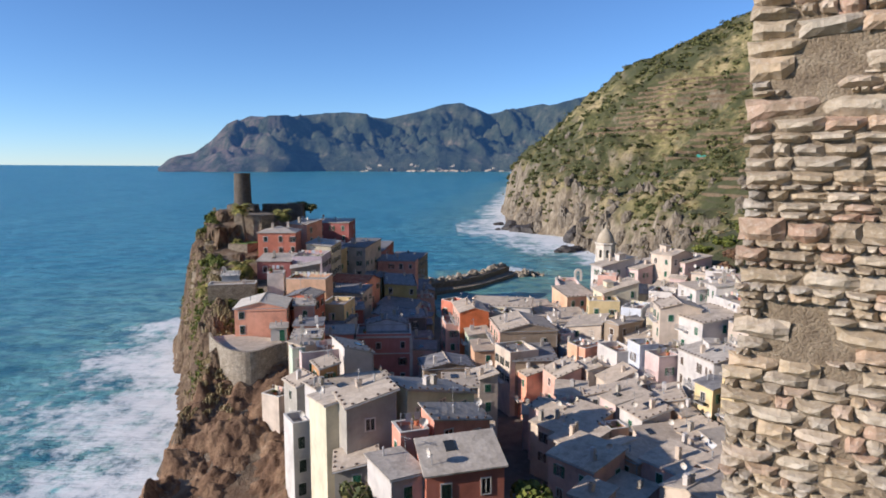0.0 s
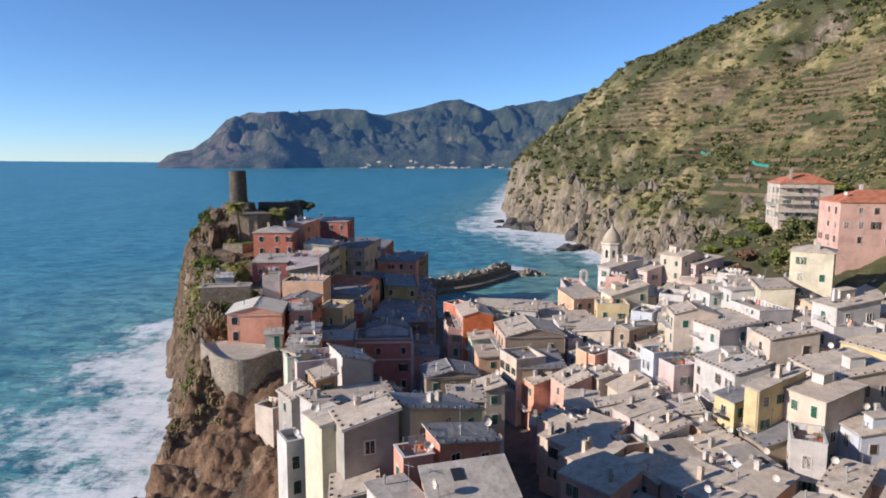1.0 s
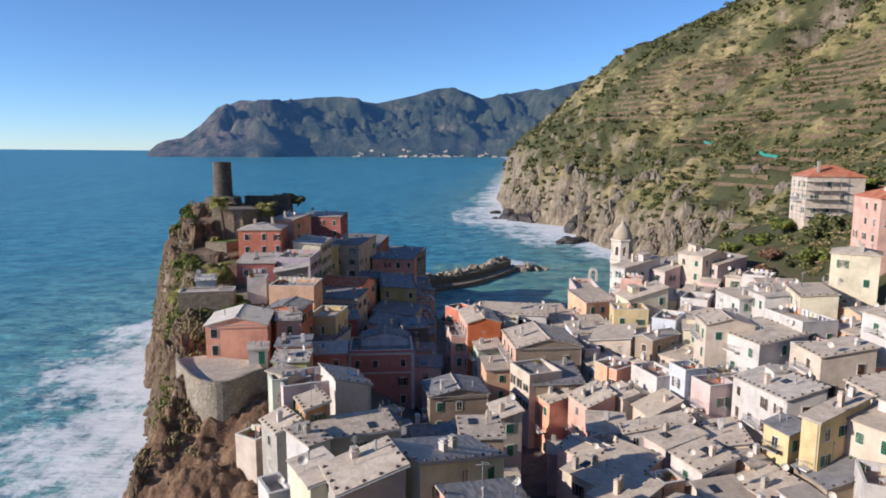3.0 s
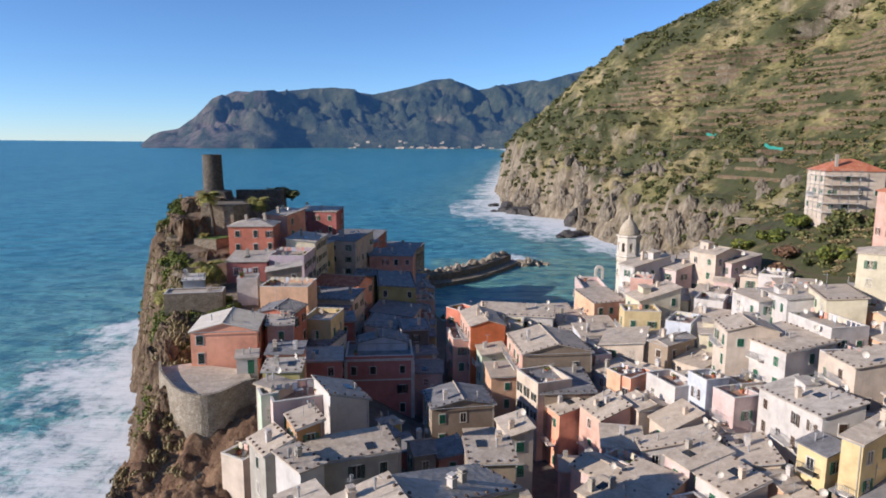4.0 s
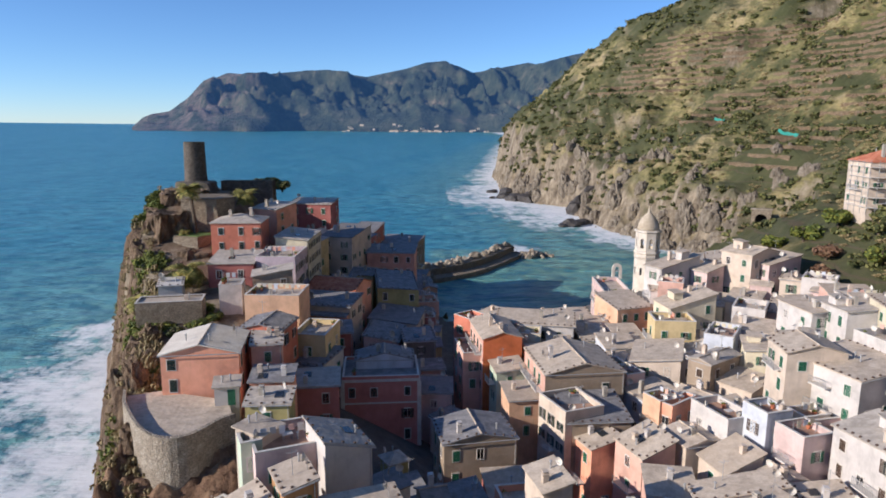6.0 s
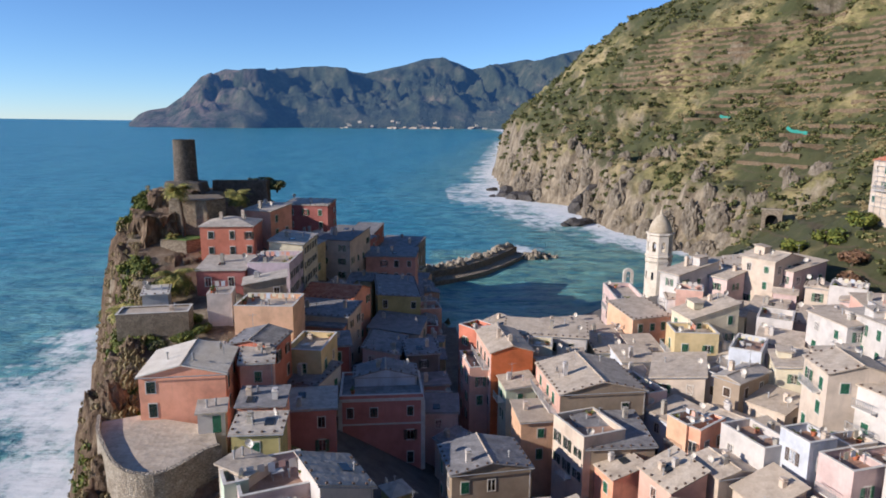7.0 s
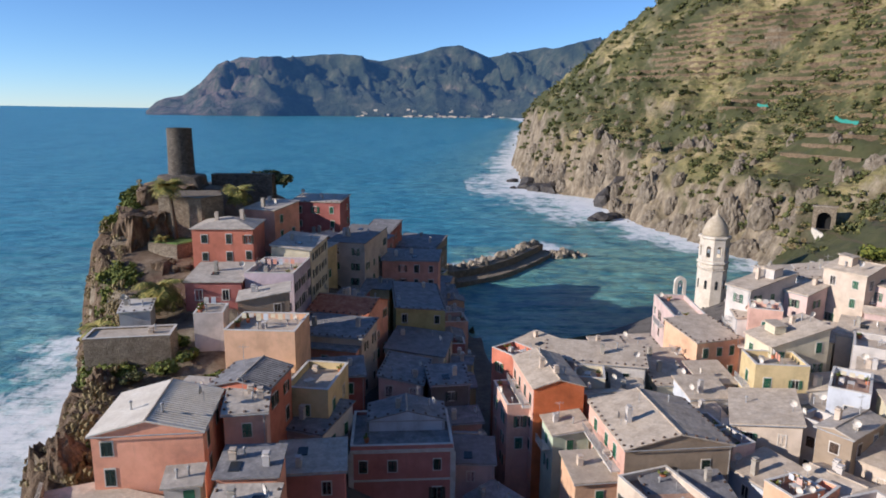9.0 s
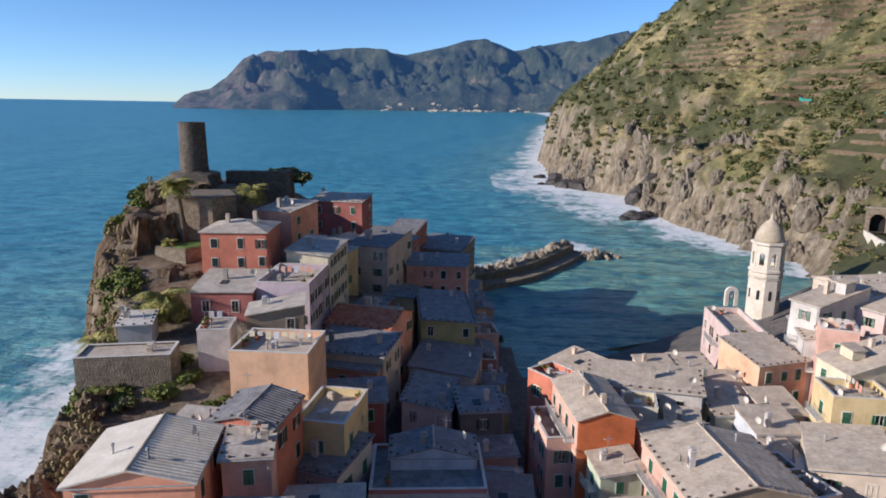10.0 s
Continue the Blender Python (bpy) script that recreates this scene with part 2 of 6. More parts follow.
def sea_f(nt, b):
    at = nt.nodes.new("ShaderNodeAttribute")
    at.attribute_name = "shore"
    sep = nt.nodes.new("ShaderNodeSeparateColor")
    nt.links.new(at.outputs["Color"], sep.inputs[0])
    foam_m, shal = sep.outputs[0], sep.outputs[1]
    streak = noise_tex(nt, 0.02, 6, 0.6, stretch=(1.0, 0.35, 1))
    chop_shade = noise_tex(nt, 0.10, 6, 0.66, stretch=(0.8, 0.95, 1))
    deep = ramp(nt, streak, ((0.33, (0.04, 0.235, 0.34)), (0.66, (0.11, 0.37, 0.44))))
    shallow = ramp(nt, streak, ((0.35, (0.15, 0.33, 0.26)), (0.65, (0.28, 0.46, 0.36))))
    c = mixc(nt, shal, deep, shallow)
    # light and shade of the waves, painted into the water colour with noise
    c = mixc(nt, ramp(nt, chop_shade, ((0.40, (0.75, 0.75, 0.75)), (0.52, (0, 0, 0)))), c, (0.012, 0.13, 0.20))
    c = mixc(nt, ramp(nt, chop_shade, ((0.52, (0, 0, 0)), (0.66, (0.6, 0.6, 0.6)))), c, (0.16, 0.46, 0.50))
    ripple_shade = noise_tex(nt, 0.30, 5, 0.7, stretch=(0.8, 0.8, 1))
    c = mixc(nt, ramp(nt, ripple_shade, ((0.44, (0.45, 0.45, 0.45)), (0.56, (0, 0, 0)))), c, (0.015, 0.15, 0.22))
    fa = noise_tex(nt, 0.045, 8, 0.66, stretch=(1.0, 0.8, 1))
    fb = noise_tex(nt, 0.20, 8, 0.74, stretch=(1.0, 0.75, 1))
    fmix = nt.nodes.new("ShaderNodeMath")
    fmix.operation = "MULTIPLY_ADD"
    nt.links.new(fa, fmix.inputs[0])
    fmix.inputs[1].default_value = 1.1
    nt.links.new(fb, fmix.inputs[2])
    cen = nt.nodes.new("ShaderNodeMath")
    cen.operation = "MULTIPLY_ADD"
    nt.links.new(fmix.outputs[0], cen.inputs[0])
    cen.inputs[1].default_value = 2.5
    cen.inputs[2].default_value = -2.62
    near_k = nt.nodes.new("ShaderNodeMath")
    near_k.operation = "MULTIPLY_ADD"
    near_k.use_clamp = True
    nt.links.new(foam_m, near_k.inputs[0])
    near_k.inputs[1].default_value = 3.0
    near_k.inputs[2].default_value = 0.30
    lace = nt.nodes.new("ShaderNodeMath")
    lace.operation = "MULTIPLY"
    nt.links.new(cen.outputs[0], lace.inputs[0])
    nt.links.new(near_k.outputs[0], lace.inputs[1])
    f1 = lace.outputs[0]
    s = nt.nodes.new("ShaderNodeMath")
    s.operation = "ADD"
    nt.links.new(foam_m, s.inputs[0])
    nt.links.new(f1, s.inputs[1])
    sc_ = nt.nodes.new("ShaderNodeMath")
    sc_.operation = "MULTIPLY_ADD"
    nt.links.new(s.outputs[0], sc_.inputs[0])
    sc_.inputs[1].default_value = 1.0
    sc_.inputs[2].default_value = 0.0
    fk = ramp(nt, sc_.outputs[0], ((0.0, (0, 0, 0)), (0.30, (0.0, 0.0, 0.0)), (0.42, (0.30, 0.30, 0.30)), (0.58, (0.62, 0.62, 0.62)), (0.76, (0.86, 0.86, 0.86)), (1.0, (1, 1, 1))))
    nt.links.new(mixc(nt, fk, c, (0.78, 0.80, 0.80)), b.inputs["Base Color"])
    nt.links.new(ramp(nt, fk, ((0, (0.32,) * 3), (1, (0.9,) * 3))), b.inputs["Roughness"])
    b.inputs["IOR"].default_value = 1.33
    w = noise_tex(nt, 0.12, 7, 0.62, stretch=(1.0, 1.7, 1))
    swell = noise_tex(nt, 0.035, 4, 0.6, stretch=(0.5, 2.4, 1))
    wsum = nt.nodes.new("ShaderNodeMath")
    wsum.operation = "MULTIPLY_ADD"
    nt.links.new(swell, wsum.inputs[0])
    wsum.inputs[1].default_value = 2.6
    nt.links.new(w, wsum.inputs[2])
    calm = nt.nodes.new("ShaderNodeMath")
    calm.operation = "MULTIPLY_ADD"
    nt.links.new(fk, calm.inputs[0])
    calm.inputs[1].default_value = -0.62
    calm.inputs[2].default_value = 0.75
    bn = nt.nodes.new("ShaderNodeBump")
    bn.inputs["Distance"].default_value = 2.8
    nt.links.new(calm.outputs[0], bn.inputs["Strength"])
    nt.links.new(wsum.outputs[0], bn.inputs["Height"])
    nt.links.new(bn.outputs[0], b.inputs["Normal"])


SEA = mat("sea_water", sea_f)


# ---- mesh helpers ----
class MB:
    def __init__(self):
        self.v, self.f = [], []

    def add(self, vs, fs):
        n = len(self.v)
        self.v += [tuple(p) for p in vs]
        self.f += [tuple(i + n for i in q) for q in fs]
        return self

    def box(self, x0, x1, y0, y1, z0, z1):
        return self.add([(x0, y0, z0), (x1, y0, z0), (x1, y1, z0), (x0, y1, z0), (x0, y0, z1), (x1, y0, z1), (x1, y1, z1), (x0, y1, z1)],
                        [(0, 3, 2, 1), (4, 5, 6, 7), (0, 1, 5, 4), (1, 2, 6, 5), (2, 3, 7, 6), (3, 0, 4, 7)])

    def obox(self, m, sx, sy, sz):
        p = [m @ Vector((a * sx / 2, b * sy / 2, c * sz / 2)) for c in (-1, 1) for a, b in ((-1, -1), (1, -1), (1, 1), (-1, 1))]
        return self.add(p, [(0, 3, 2, 1), (4, 5, 6, 7), (0, 1, 5, 4), (1, 2, 6, 5), (2, 3, 7, 6), (3, 0, 4, 7)])

    def slab(self, top, t):
        """A slab with the given top corners, t thick."""
        n = len(top)
        low = [(x, y, z - t) for x, y, z in top]
        return self.add(list(top) + low, [tuple(range(n)), tuple(range(2 * n - 1, n - 1, -1))] + [(i, n + i, n + (i + 1) % n, (i + 1) % n) for i in range(n)])

    def tube(self, rings, cap=True):
        """rings: lists of equally many points, from bottom to top."""
        k = len(rings[0])
        vs = [p for r in rings for p in r]
        fs = [(j * k + i, j * k + (i + 1) % k, (j + 1) * k + (i + 1) % k, (j + 1) * k + i) for j in range(len(rings) - 1) for i in range(k)]
        if cap:
            fs += [tuple(range(k - 1, -1, -1)), tuple(range((len(rings) - 1) * k, len(rings) * k))]
        return self.add(vs, fs)

    def lathe(self, prof, n=16, cx=0, cy=0, ph=0.0):
        return self.tube([[(cx + r * math.cos(ph + 2 * math.pi * i / n), cy + r * math.sin(ph + 2 * math.pi * i / n), z) for i in range(n)] for r, z in prof])

    def rod(self, a, b, r, n=6):
        a, b = Vector(a), Vector(b)
        q = (b - a).to_track_quat("Z", "Y")
        ring = [q @ Vector((r * math.cos(2 * math.pi * i / n), r * math.sin(2 * math.pi * i / n), 0)) for i in range(n)]
        return self.tube([[a + p for p in ring], [b + p for p in ring]])

    def mesh(self, name, material, smooth=False):
        me = bpy.data.meshes.new(name)
        me.from_pydata(self.v, [], self.f)
        if len(self.v) < 400:
            bm = bmesh.new()
            bm.from_mesh(me)
            bmesh.ops.remove_doubles(bm, verts=bm.verts, dist=0.003)
            bmesh.ops.recalc_face_normals(bm, faces=bm.faces)
            bm.to_mesh(me)
            bm.free()
        me.materials.append(material)
        if smooth:
            me.shade_smooth()
        return me


def part(name, mb, material, parent=None, label="", smooth=False):
    me = mb if isinstance(mb, bpy.types.Mesh) else mb.mesh(name, material, smooth)
    ob = new(name, me)
    if parent:
        ob.parent = parent
    if label:
        ob["label"] = label
    return ob


def thing(name, m, label, category, group="", kind=""):
    ob = new(name)
    ob.matrix_world = m
    ob.empty_display_size = 0.3
    return tagged(ob, label, category, group, kind)


def fbm(x, y, z=0.0, o=5):
    return noise.fractal((x, y, z), 0.9, 2.1, o)


# ---- land ----
def sstep(a, b, x):
    t = np.clip((x - a) / (b - a), 0, 1)
    return t * t * (3 - 2 * t)


COAST_Y = (-300, 60, 110, 135, 180, 225, 245, 270, 300, 325, 345, 363, 408, 436, 490, 505, 523, 593, 700, 791, 850, 1000, 1700, 2300)
COAST_X = (70, 74, 70, 62, 52, 62, 75, 93, 106, 116, 107, 102, 93, 90, 92, 98, 74, 60, 66, 70, 79, 100, 190, 330)
CLIFF_Y = (-300, 0, 60, 80, 105, 125, 141, 161, 182, 205, 226, 245, 262, 280, 294)
CLIFF_X = (-60, -40, -40, -42, -46, -51.5, -57, -65.5, -74, -82, -86, -70, -46, -24, -6)
PLAT_Y = (-300, 0, 30, 60, 80, 105, 116, 128, 150, 165, 185, 200, 216, 230, 244, 258, 272, 286, 294)
PLAT_H = (60, 46, 34, 19, 12, 9, 18, 21.5, 23.5, 25, 31, 38.5, 40.5, 37, 27, 17, 9, 4, -6)


def land_height(x, y):
    """Height of the land over the sea, from arrays of plan coordinates."""
    xs = np.interp(y, (0, 60, 120, 150, 225), (16, 12, 7, 0, 0))
    zf = 2.0 + np.maximum(0, 215 - y) * 0.035 + np.maximum(0, 75 - y) ** 1.25 * 0.22
    zq = zf
    zf = np.where((y > 206) & (x > 3), 1.6 - (y - 206) * 0.3, zf)
    zf = np.where(y > 228, 2.0 - (y - 228) * 1.2, zf)
    zf = np.maximum(zf, -8)
    quay_z = np.where(y > 286, -3.0, zq)
    # hillside that falls to the cove
    s = (x - np.interp(y, COAST_Y, COAST_X)) * 0.85
    up = np.maximum(s, 0)
    cliff = np.where(s > 0, 19 * sstep(-1, 15, s), np.maximum(s * 0.8, -8))
    spur = np.interp(up, (0, 100, 220, 450, 1200), (0, 106, 172, 200, 400))
    k = np.clip((y - 449) / 211, 0, 1)
    hill = (cliff + 0.53 * up + 0.0012 * np.minimum(up, 420) ** 2) * (1 - k) + (np.where(s > 0, 2.08, 1.0) * cliff + spur) * k
    ramp_v = zf + np.clip((x - xs - 9) / np.maximum(np.interp(y, COAST_Y, COAST_X) - xs - 9, 5), 0, 1) ** 1.15 * (17 - zf * 0.6) + 0.53 * up + 0.0012 * np.minimum(up, 420) ** 2
    k = sstep(222, 240, y)
    right = ramp_v * (1 - k) + hill * k
    # castle headland
    p = np.interp(y, PLAT_Y, PLAT_H)
    lx = x - np.interp(y, CLIFF_Y, CLIFF_X)
    face = np.interp(lx, (-9, 0, 3, 6, 9, 12), (-8, 0, 9, 20, 32, 48))
    back = np.where(x < -3, quay_z, zf) + np.maximum(0, xs - 5 - x) * np.interp(y, (60, 110, 150, 200, 240), (0.5, 0.42, 0.62, 0.75, 0.8))
    cove = np.interp(y, (-300, 40, 70, 86, 96, 104, 109, 113, 118), (30, 30, 14, 3, 8, 12.5, 16.5, 18.5, 20.5))
    k2 = sstep(-19, -27, x) * (y < 118)
    left = np.minimum(np.minimum(p * (1 - k2) + cove * k2, back), face)
    z = np.where(x < xs, left, right)
    return z


def land_at(x, y):
    return float(land_height(np.array([float(x)]), np.array([float(y)]))[0])


def steps(*runs):
    out = [runs[0][0]]
    for a, b, d0, d1 in runs:
        x = a
        while x < b - 1e-6:
            x = min(b, x + d0 + (d1 - d0) * (x - a) / (b - a))
            out.append(x)
    return np.array(out)


def grid_mesh(name, xs, ys, z, material):
    nx, ny = len(xs), len(ys)
    X, Y = np.meshgrid(xs, ys)
    co = np.stack([X, Y, z], -1).reshape(-1, 3)
    i = np.arange(nx * ny).reshape(ny, nx)
    q = np.stack([i[:-1, :-1], i[:-1, 1:], i[1:, 1:], i[1:, :-1]], -1).reshape(-1, 4)
    me = bpy.data.meshes.new(name)
    me.vertices.add(len(co))
    me.vertices.foreach_set("co", co.ravel())
    me.loops.add(q.size)
    me.loops.foreach_set("vertex_index", q.ravel().astype(np.int32))
    me.polygons.add(len(q))
    me.polygons.foreach_set("loop_start", np.arange(0, q.size, 4, dtype=np.int32))
    me.update(calc_edges=True)
    me.validate()
    me.materials.append(material)
    return me


gx = steps((-110, 130, 1.6, 1.6), (130, 320, 2.5, 5), (320, 1500, 8, 70))
gy = steps((-300, 50, 20, 5), (50, 262, 1.6, 1.6), (262, 560, 2.2, 3.5), (560, 2300, 5, 60))
GX, GY = np.meshgrid(gx, gy)
WX, WY = GX.copy(), GY.copy()
for j in range(len(gy)):
    for i in range(len(gx)):
        x, y = gx[i], gy[j]
        k = 1.0 if y > 232 or x < -36 else max(0.0, min(1.0, (x - 72) / 20))
        if k > 0 and x < 300 and 40 < y < 900:
            kk = k * (0.5 if x < 0 else 1.0)
            WX[j, i] += kk * (5.0 * fbm(x * 0.045, y * 0.045, 2.0, 5) + 2.6 * fbm(x * 0.2, y * 0.2, 9.0, 3))
            WY[j, i] += k * 4.0 * fbm(x * 0.045, y * 0.045, 31.0, 4)
GZ = land_height(WX, WY)
hx, hy = np.gradient(GZ, gy, gx)
steep = np.clip(np.hypot(hx, hy) - 0.5, 0, 2.0)
for j in range(len(gy)):
    for i in range(len(gx)):
        x, y = gx[i], gy[j]
        if GZ[j, i] > 0.5:
            st = steep[j, i]
            n1 = fbm(x * 0.035, y * 0.035, 1.0, 6)
            n2 = fbm(x * 0.16, y * 0.16, 7.0, 4)
            wild = min(1.0, max(0.0, (x - 75) / 40)) if y < 240 else 1.0
            if x < 0 or st > 0.3:
                wild = max(wild, min(1, st))
            far = min(1.0, max(0.0, (y - 250) / 300))
            GZ[j, i] += n1 * (2.0 + 7 * far) * wild + n2 * (0.7 + 2.2 * min(st, 1.4)) * wild
            if x > 95 and GZ[j, i] > 45 and fbm(x * 0.012, y * 0.012, 20.0, 3) > -0.15:
                q = GZ[j, i] / 3.2
                fr = q - math.floor(q)
                GZ[j, i] = 3.2 * (math.floor(q) + min(1, fr * 0.35 if fr < 0.8 else 0.28 + (fr - 0.8) * 3.6)) * 0.8 + GZ[j, i] * 0.2
GZ = np.where((GX < -20) & (GY > 150), np.minimum(GZ, 39.6), GZ)
# railway cutting in front of the tunnel
AX = (GX - 123.5) * 0.5 + (GY - 295) * 0.866
LX = (GX - 123.5) * 0.866 - (GY - 295) * 0.5
cut_z = 16.2 + 1.5 * np.maximum(0, AX - 3.4) + 1.1 * np.maximum(0, LX - 5) + 0.5 * np.maximum(0, -LX - 6) + np.maximum(0, 244 - GY) * 0.7
cut_z = np.where((LX < -3.6 - 0.31 * AX) & (AX < 0), 13.0 + 0.3 * np.maximum(0, -LX - 12) + np.maximum(0, 244 - GY) * 0.7, cut_z)
GZ = np.where((GY > 228) & (GX > 60) & (GY < 420), np.minimum(GZ, cut_z + 0.5 * np.sin(GX * 1.3) * np.cos(GY * 0.9) * (AX > 3)), GZ)
ground = new("ground", grid_mesh("ground", gx, gy, GZ, LAND))
village = (GY > 70) & (GY < 228) & (GX > -22) & (GX < 66)
rocky = np.clip(((GX < -24) & (GY > 75)) * 1.0 + (np.clip(1 - (GX - np.interp(GY, COAST_Y, COAST_X)) / 22, 0, 1) * (GY > 236)), 0, 1)
cover = ground.data.color_attributes.new("cover", "FLOAT_COLOR", "POINT")
cover.data.foreach_set("color", np.stack([rocky, village * 1.0, (GX < 20) * 1.0, GX * 0 + 1], -1).astype(np.float32).ravel())
tagged(ground, "rocky headland, village valley and scrubby terraced hillside", "ground", kind="structure")


# ---- sea ----
def sea_rise(r):
    return 38.0 * np.clip((r - 800) / 4150, 0, 1.3) ** 1.3


px = steps((-5600, -400, 300, 25), (-400, -160, 12, 5), (-160, 150, 2.5, 2.5), (150, 400, 8, 25), (400, 5600, 30, 400))
py = steps((-600, 60, 60, 10), (60, 560, 3, 3), (560, 1000, 6, 20), (1000, 5600, 30, 300))
PX, PY = np.meshgrid(px, py)
PZ = sea_rise(np.hypot(PX, PY))
for j in range(len(py)):
    for i in range(len(px)):
        x, y = px[i], py[j]
        if -400 < x < 200 and -100 < y < 900:
            PZ[j, i] += 0.35 * fbm(x * 0.05, y * 0.05 + 0.5 * x * 0.02, 3.0, 4)
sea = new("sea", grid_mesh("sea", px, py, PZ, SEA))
tagged(sea, "turquoise to deep blue sea with white surf along the rocks", "sea", kind="structure")
fl = -(PX - np.interp(PY, CLIFF_Y, CLIFF_X))
fl = np.where(PY > 256, np.hypot(PX + 70, PY - 250), fl)
foam_l = np.clip(1.0 - fl / np.interp(PY, (60, 120, 180, 230, 280), (75, 62, 42, 22, 8)), 0, 1) * (PX < -35) * (PY < 275)
sr = -(PX - np.interp(PY, COAST_Y, COAST_X))
foam_r = np.clip(1.0 - sr / np.interp(PY, (300, 340, 400, 450, 520, 600, 700), (14, 26, 48, 80, 104, 80, 40)), 0, 1) ** 1.2 * (PY > 300) * (PX > 10)
# outer side of the breakwater
bt = np.clip((PX + 10) / 46, 0, 1)
bd = np.hypot(PX - (-14 + 46 * bt), PY - (292 + 48 * bt))
foam_b = np.clip(1 - bd / 24, 0, 1) * ((PY - 288) > (PX + 10) * 1.03 - 4)
foam = np.clip(np.maximum(np.maximum(foam_l * 0.92, foam_r * 1.1), foam_b * 0.9), 0, 1)
shal = np.clip(np.maximum(np.maximum(np.clip(1 - fl / 170, 0, 1) * (PX < -30) * (PY < 420) * 0.8, np.clip(1 - sr / 110, 0, 1) * (PY > 225)), ((PY > 215) & (PY < 345) & (PX > -5)) * 1.0), 0, 1)
ca = sea.data.color_attributes.new("shore", "FLOAT_COLOR", "POINT")
ca.data.foreach_set("color", np.stack([foam, shal, foam * 0, foam * 0 + 1], -1).astype(np.float32).ravel())

# ---- far mountains across the bay ----
na, nv = 260, 46
az = np.linspace(-0.40, 0.235, na)
top = np.interp(az, (-0.40, -0.386, -0.375, -0.353, -0.33, -0.307, -0.276, -0.238, -0.18, -0.14, -0.085, -0.028, 0.0, 0.022, 0.047, 0.067, 0.088, 0.145, 0.165, 0.205, 0.3, 0.42),
                (-0.3, 0.4, 0.65, 0.85, 1.8, 3.1, 3.9, 3.8, 4.15, 4.2, 3.8, 4.5, 5.0, 5.1, 4.7, 4.2, 4.4, 5.0, 4.75, 5.3, 6.0, 6.4))
FV = []
for j in range(nv):
    v = j / (nv - 1)
    for i in range(na):
        d = 3300 + 900 * v - 500 * max(0, az[i] - 0.02) + 120 * fbm(az[i] * 9, 3.3, 0, 3)
        x, y = d * math.sin(az[i]), d * math.cos(az[i])
        crest = 55 + math.tan(radians(top[i])) * (3300 + 900 * 0.82 - 500 * max(0, az[i] - 0.02) + 120 * fbm(az[i] * 9, 3.3, 0, 3))
        base = float(sea_rise(d)) - 6
        gul = abs(fbm(az[i] * 13 + 1.5 * v, v * 2.2, 5.0, 5)) * 1.5 - 0.45
        prof = min(1.0, v / 0.82) ** 0.72 if v < 0.82 else 1 - (v - 0.82) * 1.2
        h = base + (crest - base) * prof * (1 + 0.85 * gul * math.sin(math.pi * min(1, v / 0.82)) ** 1.2)
        h = min(h, crest)
        FV.append((x, y, h))
FF = [(j * na + i, j * na + i + 1, (j + 1) * na + i + 1, (j + 1) * na + i) for j in range(nv - 1) for i in range(na - 1)]
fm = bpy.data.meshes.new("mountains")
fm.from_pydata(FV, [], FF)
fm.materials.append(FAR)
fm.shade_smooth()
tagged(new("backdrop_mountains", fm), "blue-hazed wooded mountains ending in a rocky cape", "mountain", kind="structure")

# ---- village houses ----
SPECS = []


def spec(key, x, y, z, w, d, rot, roof, col, **kw):
    SPECS.append(dict(key=key, x=x, y=y, z=z, w=w, d=d, rot=rot, roof=roof, col=col, **kw))


spec("F1", -8.6, 71.3, 29.7, 5.6, 5.0, 23, "plane", "grey", kx=0.23, ky=0.02, chimneys=1, rmat=BEIGE, studs=1, wins=[("s", -.2, 2.9, "plain", "dark_green_paint")])
spec("F2", -1.7, 76.9, 28.5, 11.2, 4.6, 46, "plane", "palegreen", kx=-0.28, ky=0.08, rmat=SLATE, studs=1)
spec("F3", 1.4, 69.4, 28.0, 7.2, 2.6, 33, "plane", "salmon", kx=-0.2, ky=0.3, rmat=SLATE, studs=1, chimneys=0)
spec("F3b", -3.4, 66.4, 27.2, 3.0, 3.2, 20, "flat", "salmon", chimneys=0, parapet=0.5)
spec("F4", 1.6, 60.4, 27.4, 7.4, 4.4, 13, "plane", "red", kx=0.04, ky=0.33, rmat=SLATE, studs=0, chimneys=0)
spec("F5", -4.5, 60.3, 26.4, 3.4, 5.8, 28, "plane", "white", rmat=SLATE, chimneys=0, studs=0)
spec("F6", -9.2, 67.5, 23.9, 4.4, 4.8, 8, "plane", "grey", kx=0.2, rmat=BEIGE, chimneys=0, studs=1)
spec("F7", -13.2, 75.2, 27.7, 3.0, 9.0, 23, "plane", "yellowpale", kx=0.2, ky=-0.2, chimneys=0, rmat=BEIGE, studs=0)
spec("F8", -18.8, 82.5, 21.4, 2.2, 3.9, 30, "flat", "white")
# V1 is an orange house; brown wall and dark roof carry its shade
spec("V1", 0.6, 125.2, 16.6, 9.6, 7.2, 10, "gy", "brown", rise=1.0, rmat=CORR)
spec("V2", 6.7, 105.1, 21.1, 3.0, 5.2, 12, "plane", "cream", kx=0.25, rmat=BEIGE)
spec("V3", 2.4, 91.7, 24.2, 4.6, 5.2, 3, "plane", "brown", kx=0.0, ky=0.05, rmat=BEIGE, studs=1)
spec("R4", 22.5, 113.1, 15.2, 5.4, 5.2, -11, "mono", "pink")
spec("R5", 28.7, 109.8, 17.0, 9.2, 4.6, -8, "plane", "white", kx=0.26, ky=-0.1)
spec("R6", 43.6, 105.9, 24.4, 5.2, 13.0, 4, "plane", "white", kx=0.3, ky=-0.1)
spec("R7", 40.5, 97.2, 22.0, 3.4, 3.6, 23, "plane", "yellow", kx=0.15, ky=0.06, rmat=CORR)
